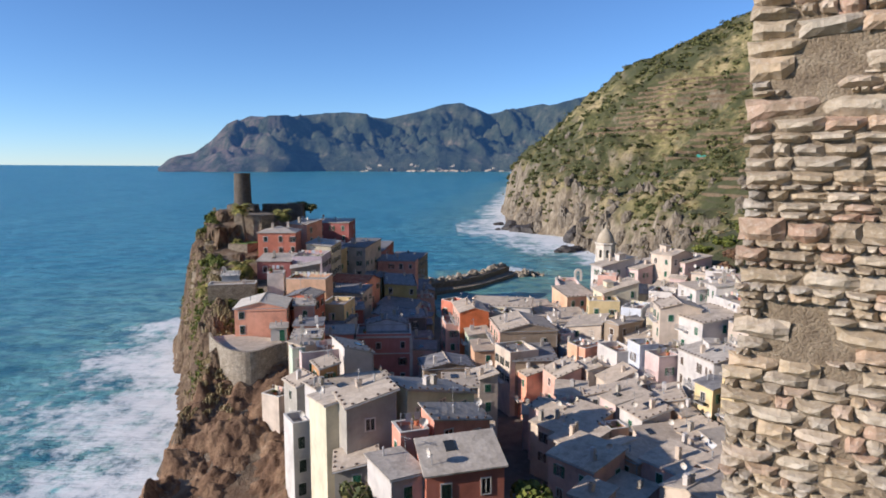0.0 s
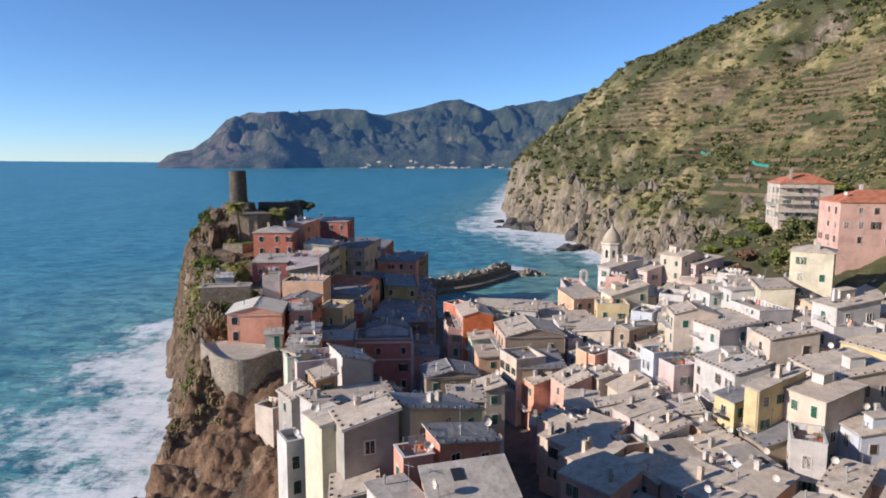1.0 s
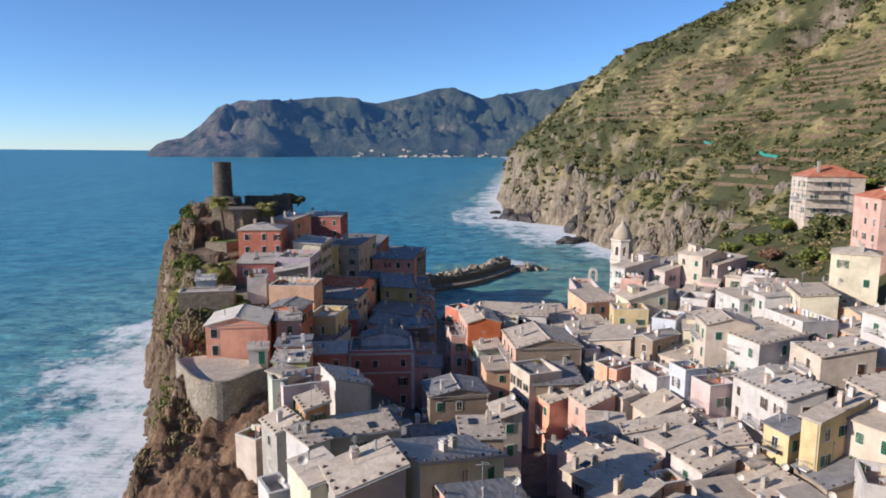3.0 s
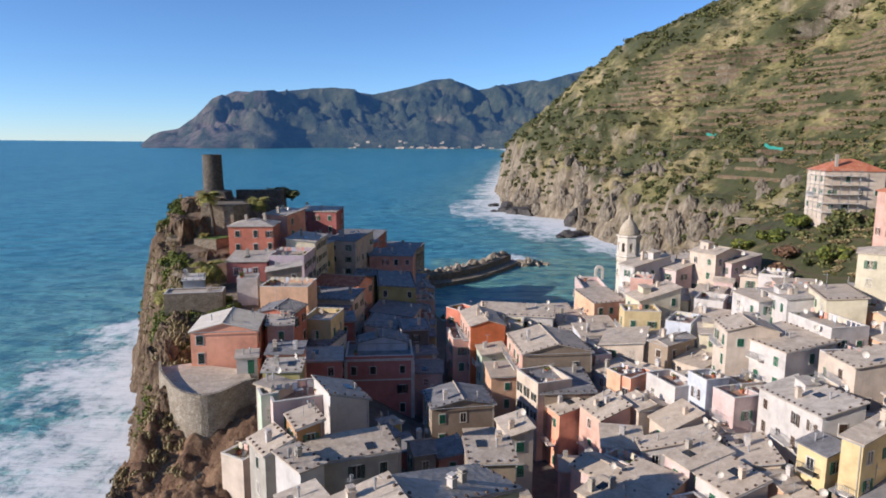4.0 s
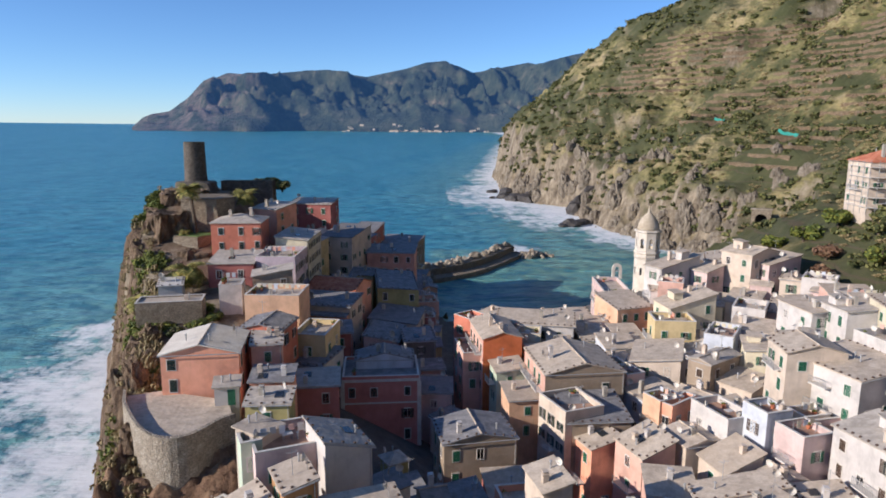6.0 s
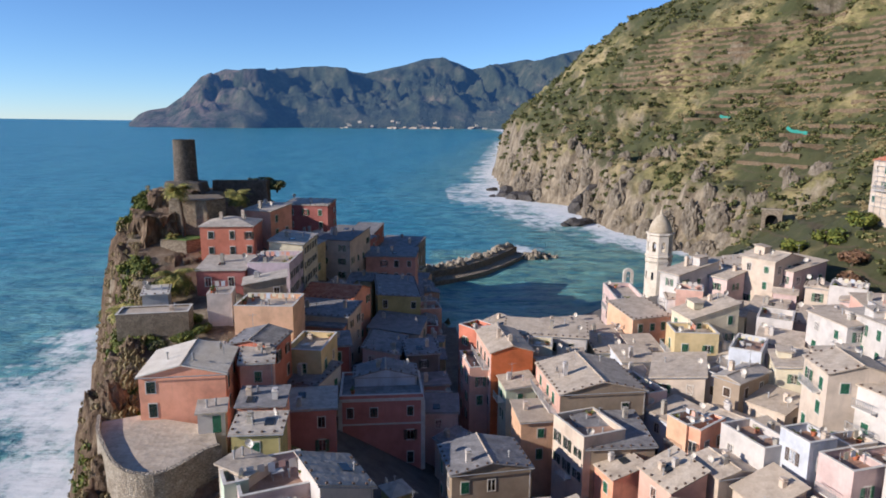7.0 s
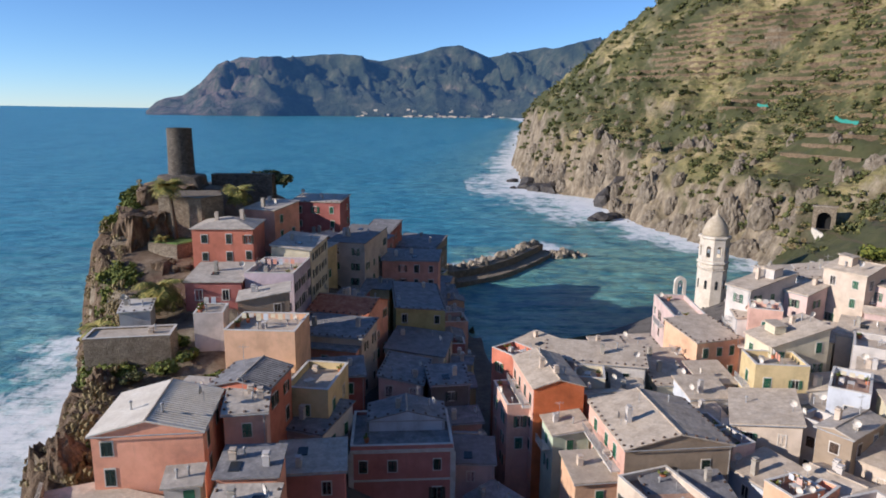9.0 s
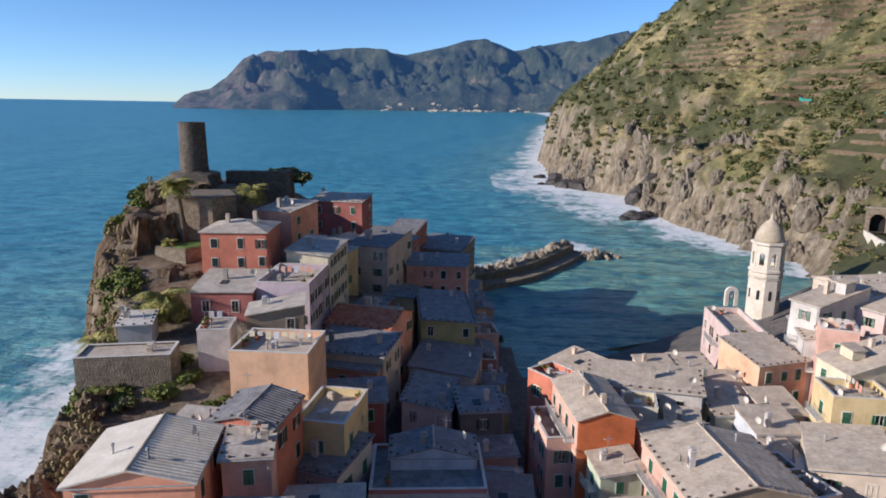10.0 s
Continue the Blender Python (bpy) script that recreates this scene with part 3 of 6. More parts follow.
spec("R7b", 45.2, 95.1, 24.4, 2.3, 9.2, -64, "mono", "yellow")
spec("R8", 50.7, 92.9, 24.0, 6.1, 7.4, -66, "mono", "cream")
spec("R9", 54.4, 88.2, 21.0, 5.7, 6.4, -89, "mono", "paleblue")
spec("R10", 49.4, 123.3, 26.7, 9.4, 10.4, 17, "plane", "white", kx=0.1)
spec("R11", 38.8, 114.8, 20.6, 4.4, 4.4, 15, "flat", "pinkish")
spec("R12a", 30.6, 97.6, 17.9, 5.0, 5.7, 19, "plane", "white", kx=0.22)
spec("R12b", 36.2, 104.6, 17.9, 4.6, 9.0, -12, "plane", "cream", kx=0.2, ky=-0.05)
spec("R12c", 43.4, 92.0, 18.7, 5.6, 5.6, 8, "plane", "brown", kx=0.25, rmat=CORR)
spec("R12d", 46.8, 80.3, 17.5, 4.0, 6.8, -46, "mono", "white")
spec("R13", 29.2, 103.6, 17.8, 6.6, 4.2, 22, "plane", "pinkish", kx=0.15)
spec("R13b", 31.0, 116.3, 17.3, 5.0, 5.1, 12, "plane", "cream", kx=0.4)
spec("R14", 36.2, 92.6, 17.0, 5.2, 5.4, 18, "plane", "peach", kx=0.2)
spec("R15", 57.0, 100.0, 25.0, 10.0, 9.0, -86, "mono", "cream")
spec("R16", 61.6, 112.9, 24.2, 6.7, 8.6, -91, "flat", "orange")
spec("R17", 69.1, 109.1, 26.3, 9.7, 10.7, -66, "mono", "yellow")
spec("R20", 58.9, 141.0, 29.4, 4.4, 10.6, -4, "plane", "white", kx=0.12, ky=-0.06, rmat=SLATE)
spec("R21", 63.0, 133.3, 31.3, 5.8, 10.6, -16, "plane", "yellowpale", kx=0.1)
spec("R23", 55.6, 145.6, 27.9, 3.6, 8.5, 6, "plane", "white", kx=0.1)
spec("R24", 65.0, 175.2, 29.2, 7.0, 9.0, -67, "mono", "pinkish")
spec("R25", 61.1, 176.0, 31.0, 9.0, 7.0, 29, "gy", "cream")
spec("R27", 72.0, 135.9, 37.4, 7.4, 6.0, -34, "hip", "yellowpale", rise=1.0)
spec("R28", 95.0, 153.0, 46.0, 20.0, 11.0, -8, "hip", "pink", rmat=TILE, rise=2.4)
spec("R29", 94.0, 184.0, 49.0, 13.0, 10.0, -8, "hip", "cream", rmat=TILE, rise=2.6)
spec("R30", 67.0, 116.2, 31.0, 5.8, 8.0, -81, "mono", "white")
spec("R31", 78.4, 119.9, 29.0, 8.9, 8.5, -96, "mono", "pinkish")
spec("R32", 56.9, 125.2, 28.0, 9.3, 6.3, -81, "flat", "white")
spec("M1", 45.1, 126.5, 27.5, 6.2, 7.6, -96, "gx", "cream")
spec("M2", 47.2, 131.2, 26.7, 4.6, 9.0, -14, "plane", "cream", kx=0.1)
spec("M3", 46.6, 141.2, 23.0, 5.0, 7.5, -20, "plane", "yellowpale", kx=0.1)
spec("M4", 36.6, 119.3, 21.4, 3.8, 4.2, 15, "flat", "paleblue")
spec("M5", 33.1, 123.7, 19.2, 4.4, 7.0, 17, "flat", "white", parapet=0.95)
spec("M6", 29.5, 129.4, 18.0, 1.9, 6.0, -53, "flat", "orange")
spec("M7", 32.6, 147.4, 19.8, 7.6, 11.0, -22, "plane", "cream", kx=0.15)
spec("M8", 38.4, 139.0, 21.6, 3.8, 7.8, -55, "gy", "brown")
spec("M9", 43.7, 148.1, 22.2, 4.5, 8.1, -34, "flat", "paleblue")
spec("M10", 42.4, 161.9, 25.0, 9.1, 6.0, 10, "plane", "yellowpale", kx=0.26, ky=0.03)
spec("M11", 42.2, 168.6, 25.9, 4.6, 5.0, -22, "flat", "pink")
spec("M12", 34.2, 172.4, 21.0, 8.2, 8.3, 18, "mono", "peach", wins=[("s", u, dz, "closed", "green_paint") for dz in (1.8, 5.0) for u in (-2.4, .2, 2.6)])
spec("M13", 35.1, 185.2, 21.0, 13.9, 5.8, -94, "flat", "pinkish")
spec("M14", 38.0, 156.2, 22.0, 5.7, 7.0, -96, "flat", "yellow")
spec("M15", 41.9, 175.5, 24.0, 10.8, 3.2, -104, "mono", "white")
spec("M16", 45.5, 177.2, 28.0, 4.6, 11.0, -63, "mono", "white")
spec("M17", 63.9, 200.0, 25.0, 7.9, 14.1, -83, "gy", "cream")
spec("M18", 58.1, 183.3, 28.0, 7.4, 6.1, -111, "mono", "white")
spec("RED", 6.5, 155.9, 20.9, 6.7, 11.4, 7, "gy", "redorange", rise=1.0, rmat=BEIGE, facade="pink", wins=[("w", u, dz, "closed", "dark_green_paint") for dz in (2.0, 5.2, 8.4) for u in (-4.2, -1.4, 1.6, 4.4)], boards=1)
spec("LONG", 15.0, 164.2, 20.0, 14.5, 6.1, -12, "mono", "white", wins=[("s", u, 1.9, "closed", "dark_green_paint") for u in (-5, -2, 1.5, 4.5)], rmat=BEIGE)
spec("GRY", 17.3, 142.1, 20.1, 12.2, 12.0, 6, "gy", "brown", studs=1, rise=1.5, rmat=BEIGE, facade="pink", wins=[("s", 3.2, 2.4, "closed", "dark_green_paint"), ("w", -3.2, 1.6, "closed", "green_paint"), ("w", 0.5, 1.6, "closed", "green_paint"), ("w", 3.2, 1.6, "closed", "green_paint"), ("w", -3.2, 4.6, "closed", "green_paint"), ("w", 0.5, 4.6, "closed", "green_paint")])
spec("ORANGE", -35.1, 128.6, 27.5, 9.6, 8.9, 7, "gy", "orange", wins=[("s", -3.5, 1.3, "closed", "dark_green_paint"), ("s", -3.4, 4.1, "closed", "dark_green_paint"), ("e", -2.6, 1.6, "closed", "dark_green_paint"), ("e", 1.5, 1.4, "closed", "dark_green_paint"), ("e", -2.2, 4.4, "closed", "dark_green_paint")], chimneys=0, ribs=1, rmat=WHITEST)
spec("PINK", -12.9, 143.0, 18.4, 11.6, 9.0, 4, "flat", "pinkdark", wins=[("s", -4.4, 2.1, "closed", "dark_green_paint"), ("s", -1.1, 2.1, "closed", "dark_green_paint"), ("s", 4.0, 2.0, "closed", "dark_green_paint"), ("s", 4.0, 5.6, "open", "dark_green_paint"), ("s", 4.0, 9.0, "closed", "dark_green_paint"), ("e", -3, 1.9, "closed", "dark_green_paint"), ("e", 0, 1.9, "closed", "dark_green_paint"), ("e", 3, 1.9, "closed", "dark_green_paint"), ("e", -3, 5.2, "closed", "dark_green_paint"), ("e", 0, 5.2, "closed", "dark_green_paint"), ("e", 3, 5.2, "closed", "dark_green_paint")], trims=1, parapet=0.45, rmat=CORR, chimneys=0)
spec("C1", -44.9, 183.4, 36.2, 10.0, 9.4, 3, "hip", "red", wins=[("s", -3.0, 1.6, "closed", "dark_green_paint"), ("s", 1.0, 1.6, "closed", "dark_green_paint"), ("s", 4.2, 1.7, "open", "dark_green_paint"), ("s", -3.0, 4.6, "closed", "dark_green_paint"), ("s", 1.0, 4.6, "closed", "dark_green_paint"), ("s", 4.2, 4.4, "closed", "dark_green_paint")])
spec("C2", -42.9, 171.6, 30.2, 8.4, 9.2, 3, "mono", "reddark", wins=[("s", -2.2, 2.0, "plain", "dark_green_paint"), ("s", 1.8, 2.0, "plain", "dark_green_paint")])
spec("C3", -39.5, 156.6, 29.0, 3.8, 4.6, 8, "flat", "white", parapet=0.25, rmat=BEIGE, wins=[], chimneys=0)
spec("C4", -48.4, 151.9, 27.2, 10.4, 4.4, 10, "flat", "stone", parapet=0.25, rmat=BEIGE)
spec("C5", -51.9, 161.6, 27.8, 4.0, 4.6, 15, "mono", "white", rmat=TRIM)
spec("C6", -30.6, 151.9, 28.2, 8.9, 7.6, -3, "flat", "peach", parapet=0.8, rmat=BEIGE, wins=[])
spec("C7", -33.7, 162.2, 30.1, 7.0, 5.4, 12, "plane", "brown", kx=0.15)
spec("C8", -34.4, 174.2, 30.4, 7.6, 11.2, -2, "flat", "lilac", wins=[("e", u, dz, st, "dark_green_paint") for dz in (1.6, 4.6) for u, st in ((-4.4, "open"), (-2.2, "closed"), (0.0, "open"), (2.2, "plain"), (4.4, "open"))] + [("s", u, 4.4, "open", "dark_green_paint") for u in (-2.2, 0, 2.2)])
spec("C8n", -33.4, 187.0, 32.8, 6.8, 13.0, -3, "plane", "yellowpale", kx=-0.1, rmat=SLATE, wins=[("e", u, dz, st, "dark_green_paint") for dz in (1.8, 4.8, 7.8) for u, st in ((-5.2, "closed"), (-2.8, "open"), (-0.4, "closed"), (2.0, "open"), (4.4, "closed"))])
spec("C9", -41.2, 198.2, 37.2, 7.0, 8.6, -20, "mono", "orange")
spec("C10", -35.6, 221.2, 35.6, 11.2, 8.0, -8, "mono", "reddark")
spec("C11", -25.6, 208.4, 29.5, 8.0, 13.7, -15, "mono", "cream")
spec("C12", -24.3, 252.4, 23.5, 7.8, 14.3, -10, "mono", "red")
spec("C13", -14.1, 257.2, 18.5, 12.9, 14.0, -15, "mono", "brown")
spec("C14", -14.4, 212.4, 24.4, 12.0, 8.0, -4, "mono", "salmon", rmat=CORR)
spec("C15", -12.6, 191.8, 21.4, 8.8, 17.0, 6, "plane", "olive", kx=-0.08, ky=0.02, rmat=CORR)
spec("C16", -23.7, 177.9, 23.5, 10.4, 9.6, -16, "tile", "orange")
spec("C17", -24.3, 167.6, 22.9, 10.7, 7.6, -12, "mono", "cream")
spec("C18", -24.7, 165.0, 21.5, 9.7, 5.3, -13, "mono", "salmon")
spec("C23", -23.0, 144.3, 24.0, 5.2, 8.4, -8, "flat", "yellow")
spec("C24", -28.8, 137.2, 27.6, 6.4, 6.6, -8, "gy", "red", ribs=1, rmat=CORR)
spec("C25", -27.8, 132.0, 27.0, 4.0, 5.4, 10, "mono", "pink")
spec("C26", -22.7, 141.1, 21.0, 5.7, 7.3, -20, "mono", "white")
spec("C27", -25.3, 124.0, 24.7, 5.2, 4.6, 4, "mono", "orange", rmat=CORR)
spec("C28", -24.6, 119.0, 23.8, 5.2, 4.2, 3, "mono", "olive", rmat=SLATE, ribs=0)
spec("V5", -1.8, 138.5, 12.0, 5.4, 4.1, -51, "mono", "cream")
spec("N4", -26.6, 104.8, 17.0, 3.8, 3.9, -32, "flat", "cream")
spec("N6", 3.6, 163.7, 20.0, 7.1, 4.6, -52, "flat", "red")
spec("N8", 65.3, 113.3, 27.5, 5.6, 6.9, -89, "flat", "white")
spec("N9", 87.4, 136.5, 29.0, 6.2, 16.3, -60, "mono", "pinkish")
spec("N10", 45.2, 86.5, 20.0, 3.9, 6.1, -24, "flat", "white")
spec("N11", 54.6, 111.3, 27.0, 5.8, 7.9, -88, "mono", "cream")
spec("N12", 54.2, 114.3, 26.0, 4.4, 6.7, -86, "flat", "cream")
spec("F10", -18.1, 99.8, 24.4, 3.0, 4.6, 26, "plane", "wood", kx=0.2, chimneys=0, rmat=BEIGE)
spec("N1a", -21.9, 98.6, 22.2, 2.9, 5.8, 32, "plane", "grey", kx=0.35, ky=-0.06, rmat=BEIGE)
spec("N1", -12.6, 97.1, 22.0, 9.5, 5.1, 20, "mono", "grey", chimneys=0, rmat=BEIGE)
spec("F9", -17.2, 92.1, 23.0, 2.8, 4.8, 43, "mono", "white", rmat=BEIGE)
spec("F11", -14.8, 106.6, 25.3, 5.0, 5.4, 30, "plane", "white", kx=-0.32, ky=0.08, wins=[], chimneys=0)
spec("S1", -9.9, 122.6, 13.8, 2.6, 2.8, 30, "hip", "olive", rise=0.7, rmat=SLATE, chimneys=0, studs=0)
spec("S2", -8.2, 117.6, 12.6, 4.0, 4.4, 20, "plane", "pinkdark", kx=0.12, ky=0.1, rmat=CORR, chimneys=0, studs=0)
spec("S3", -5.0, 112.0, 14.8, 2.8, 4.2, 16, "gx", "grey", rise=0.9, rmat=CORR, chimneys=1, studs=0)
spec("S4", -1.2, 114.6, 13.6, 3.8, 5.0, 12, "plane", "salmon", kx=0.15, rmat=CORR, chimneys=0, studs=0)
spec("S5", -9.8, 110.6, 17.4, 3.0, 4.0, 30, "plane", "white", kx=0.1, rmat=CORR, chimneys=0, studs=0)
spec("F11t", -20.6, 107.0, 24.0, 6.4, 6.4, 22, "flat", "pinkish", chimneys=0)
spec("F11b", -23.2, 107.9, 25.2, 3.2, 3.5, 63, "mono", "cream", rmat=BEIGE)
spec("BAL", -23.7, 105.9, 24.3, 2.1, 2.6, 24, "flat", "palegreen", chimneys=0, wins=[("s", 0, 1.5, "plain", "green_paint")])
spec("SHED", -30.5, 121.7, 24.6, 2.9, 2.8, 12, "mono", "white", wins=[], chimneys=0, door=1)
spec("C19", -11.6, 176.6, 17.7, 9.6, 11.6, -8, "plane", "cream", kx=-0.1, rmat=CORR, chimneys=1)
spec("C20", -13.2, 217.5, 14.0, 12.4, 14.3, 2, "mono", "yellow")
spec("C21", -7.2, 160.6, 18.0, 5.6, 6.0, 9, "mono", "dark")
spec("C22", -13.4, 163.4, 18.2, 6.4, 9.6, -6, "plane", "pinkish", kx=-0.15, rmat=CORR)
spec("R1", 14.8, 131.3, 17.2, 7.2, 6.2, -70, "flat", "cream", chimneys=0, wins=[("s", u, dz, "open", "dark_green_paint") for dz in (1.7, 4.7) for u in (-2.4, 0, 2.4)])
spec("R1g", 17.8, 131.3, 16.4, 8.8, 7.6, 4, "mono", "brown", rmat=CORR)
spec("R2", 17.2, 126.9, 14.9, 4.5, 6.8, 15, "plane", "orange", kx=0.25, ky=-0.06, rmat=BEIGE)
spec("R3", 22.2, 121.1, 16.9, 5.0, 5.5, 20, "plane", "pink", kx=0.3, ky=0.05)
spec("REDT", 1.7, 155.4, 17.3, 3.4, 8.2, 8, "flat", "pink", parapet=0.7, chimneys=0, rmat=FLOORT)
spec("PINKP", -12.4, 145.0, 19.9, 9.0, 4.4, 4, "gy", "paleblue", rise=1.1, rmat=CORR, wins=[], chimneys=1)
spec("LEAN", 7.7, 147.6, 17.3, 4.8, 4.2, 10, "plane", "palegreen", kx=0.1, ky=0.1, rmat=BEIGE)
spec("N7", 27.7, 130.4, 18.2, 3.5, 4.3, -68, "flat", "peach")


rng = random.Random(7)
PLANTERS = []


def street_x(y):
    return float(np.interp(y, (0, 60, 110, 128, 150, 225), (16, 14, 12, 7.5, 0, -1)))


def overlaps(h, others, k=7):
    c, s_ = math.cos(radians(h["rot"])), math.sin(radians(h["rot"]))
    for i in range(k):
        for j in range(k):
            a, b = (i / (k - 1) - .5) * h["w"], (j / (k - 1) - .5) * h["d"]
            x, y = h["x"] + c * a - s_ * b, h["y"] + s_ * a + c * b
            for g in others:
                cg, sg = math.cos(radians(g["rot"])), math.sin(radians(g["rot"]))
                dx, dy = x - g["x"], y - g["y"]
                if abs(cg * dx + sg * dy) < g["w"] / 2 - .25 and abs(-sg * dx + cg * dy) < g["d"] / 2 - .25:
                    return True
    return False


PLACED = list(SPECS)


def infill():
    """Lower houses that close the gaps between the placed ones."""
    cols = ("white", "cream", "pinkish", "pinkish", "pink", "yellowpale", "peach", "cream", "paleblue", "peach")
    dark = ("salmon", "reddark", "pinkish", "pink", "pinkdark", "orange", "peach", "yellow")
    for size in (6.0, 4.6, 3.4):
        for yy in np.arange(70, 262, 1.7):
            for xx in np.arange(-52, 88, 1.7):
                x, y = xx + rng.uniform(-.8, .8), yy + rng.uniform(-.8, .8)
                sx_ = street_x(y)
                if abs(x - sx_) < size / 2 + 2.2 or (y > 178 and 0 < x < 31) or y > 262 or (1 < x < 13 and 142 < y < 153) or (-21 < x < 4 and 96 < y < 139) or (9 < x < 27 and 114 < y < 138):
                    continue
                if x < sx_ and (x < -28 and y < 124 or x < -40 and y < 150 or x < -46 and y > 150 or x < -19 and y < 125 or y < 96 or x < -36 and 124 < y < 146 or x < -38 and y > 140 or y > 226 and (x < -26 or x > -8)):
                    continue
                if x > 27 and y > 176 and x < 60 or x > 40 and y > 205 or x > 73 and y > 150 or x > 76 and y > 128 or y < 74:
                    continue
                if land_at(x, y) < 1.2:
                    continue
                near = sorted(SPECS, key=lambda g: (g["x"] - x) ** 2 + (g["y"] - y) ** 2)[:4]
                if (near[0]["x"] - x) ** 2 + (near[0]["y"] - y) ** 2 > 18 ** 2:
                    continue
                w, d = size * rng.uniform(.85, 1.25), size * rng.uniform(.85, 1.25)
                wts = [1 / ((g["x"] - x) ** 2 + (g["y"] - y) ** 2 + 9) for g in PLACED]
                z = sum(k * g["z"] for k, g in zip(wts, PLACED) if k > .003) / max(1e-6, sum(k for k in wts if k > .003)) - (rng.choice((rng.uniform(-.4, 1.0), rng.uniform(1.5, 4.5))) if x > sx_ else rng.uniform(1.0, 3.2))
                if -12 < x < 4 and 96 < y < 136:
                    z = min(z, land_at(x, y) + 5)
                if -20 < x < 0 and 136 < y < 240:
                    z = min(z, 14.5)
                z = min(z, sorted(g["z"] for g in near)[1] - .3)
                if not math.isfinite(z) or z < land_at(x, y) + 2.5:
                    continue
                h = dict(key="fill", x=x, y=y, z=z, w=w, d=d, rot=near[0]["rot"] + rng.uniform(-4, 4), roof=rng.choice(("mono", "mono", "flat", "gx", "gy")), col=rng.choice(cols if x > sx_ else dark))
                if not overlaps(h, [g for g in SPECS if abs(g["x"] - x) + abs(g["y"] - y) < 30]):
                    SPECS.append(h)


infill()


def corners(h, grow=0.0):
    c, s = math.cos(radians(h["rot"])), math.sin(radians(h["rot"]))
    return [(h["x"] + c * a - s * b, h["y"] + s * a + c * b) for a, b in ((-h["w"] / 2 - grow, -h["d"] / 2 - grow), (h["w"] / 2 + grow, -h["d"] / 2 - grow), (h["w"] / 2 + grow, h["d"] / 2 + grow), (-h["w"] / 2 - grow, h["d"] / 2 + grow))]


def inside(h, x, y, z):
    c, s = math.cos(radians(h["rot"])), math.sin(radians(h["rot"]))
    dx, dy = x - h["x"], y - h["y"]
    return abs(c * dx + s * dy) < h["w"] / 2 and abs(-s * dx + c * dy) < h["d"] / 2 and h["base"] < z < h["z"]


for h in SPECS:
    h["base"] = min(land_at(*p) for p in corners(h)) - 1.0
    h["base"] = min(h["base"], h["z"] - 3.0)


def lattice(xs, zs, holes, y0, y1):
    """A flat frame in one piece: a plate cut into cells by the lines xs and zs, less the cells in holes."""
    nx, nz = len(xs), len(zs)
    mb = MB()
    vs = [(x, y, z) for y in (y0, y1) for z in zs for x in xs]
    at = lambda k, i, j: k * nx * nz + j * nx + i
    full = {(i, j) for i in range(nx - 1) for j in range(nz - 1)} - set(holes)
    fs = []
    for i, j in full:
        fs.append((at(0, i, j), at(0, i + 1, j), at(0, i + 1, j + 1), at(0, i, j + 1)))
        fs.append((at(1, i, j), at(1, i, j + 1), at(1, i + 1, j + 1), at(1, i + 1, j)))
        for (di, dj), (p, q) in (((-1, 0), ((i, j + 1), (i, j))), ((1, 0), ((i + 1, j), (i + 1, j + 1))), ((0, -1), ((i, j), (i + 1, j))), ((0, 1), ((i + 1, j + 1), (i, j + 1)))):
            if (i + di, j + dj) not in full:
                fs.append((at(0, *q), at(0, *p), at(1, *p), at(1, *q)))
    used = sorted({v for f in fs for v in f})
    new_at = {v: k for k, v in enumerate(used)}
    return mb.add([vs[v] for v in used], [tuple(new_at[v] for v in f) for f in fs])


fr = lattice((-0.64, -0.5, -0.03, 0.03, 0.5, 0.64), (-0.92, -0.8, 0.8, 0.95), ((1, 1), (3, 1)), -0.06, 0.1)
pn = MB().box(-0.5, 0.5, 0.0, 0.04, -0.8, 0.8)
sh = lattice((-0.26, -0.2, 0.2, 0.26), tuple(-0.8 + 0.08 * k for k in range(21)), [(1, k) for k in range(1, 19, 2)], -0.05, 0.0)
FRAME = fr.mesh("window_frame", TRIM)
PANE = pn.mesh("pane", GLASS)
SHUT = {m.name: sh.mesh("shutter", m) for m in (GREEN, DGREEN, BROWNP)}


def window(house, x, y, z, turn, style, tone):
    w = part("window", FRAME, None, house)
    w.matrix_basis = pose(x, y, z, 0, 0, turn) @ Matrix.Diagonal((rng.uniform(.78, .95), 1, rng.uniform(.75, 1.0), 1))
    part("pane", PANE, None, w)
    if style == "closed":
        for sx in (-0.26, 0.26):
            part("shutter", SHUT[tone], None, w).matrix_basis = pose(sx, -0.03, 0)
    elif style == "open":
        for sx in (-0.78, 0.78):
            part("shutter", SHUT[tone], None, w).matrix_basis = pose(sx, -0.05, 0)


STUD = MB().lathe([(.16, -.05), (.17, .07), (.1, .16)], 6).mesh("roof_stone", BROWNP)
SKYL = MB().tube([[(-.5, -.7, 0), (.5, -.7, 0), (.5, .7, 0), (-.5, .7, 0)], [(-.5, -.7, .1), (.5, -.7, .1), (.5, .7, .1), (-.5, .7, .1)]]).mesh("skylight", GLASS)
PIPE = MB().lathe([(.09, -.2), (.09, .7), (.16, .72), (.16, .86), (.02, .95)], 8).mesh("vent_pipe", METAL)
DISHES = []


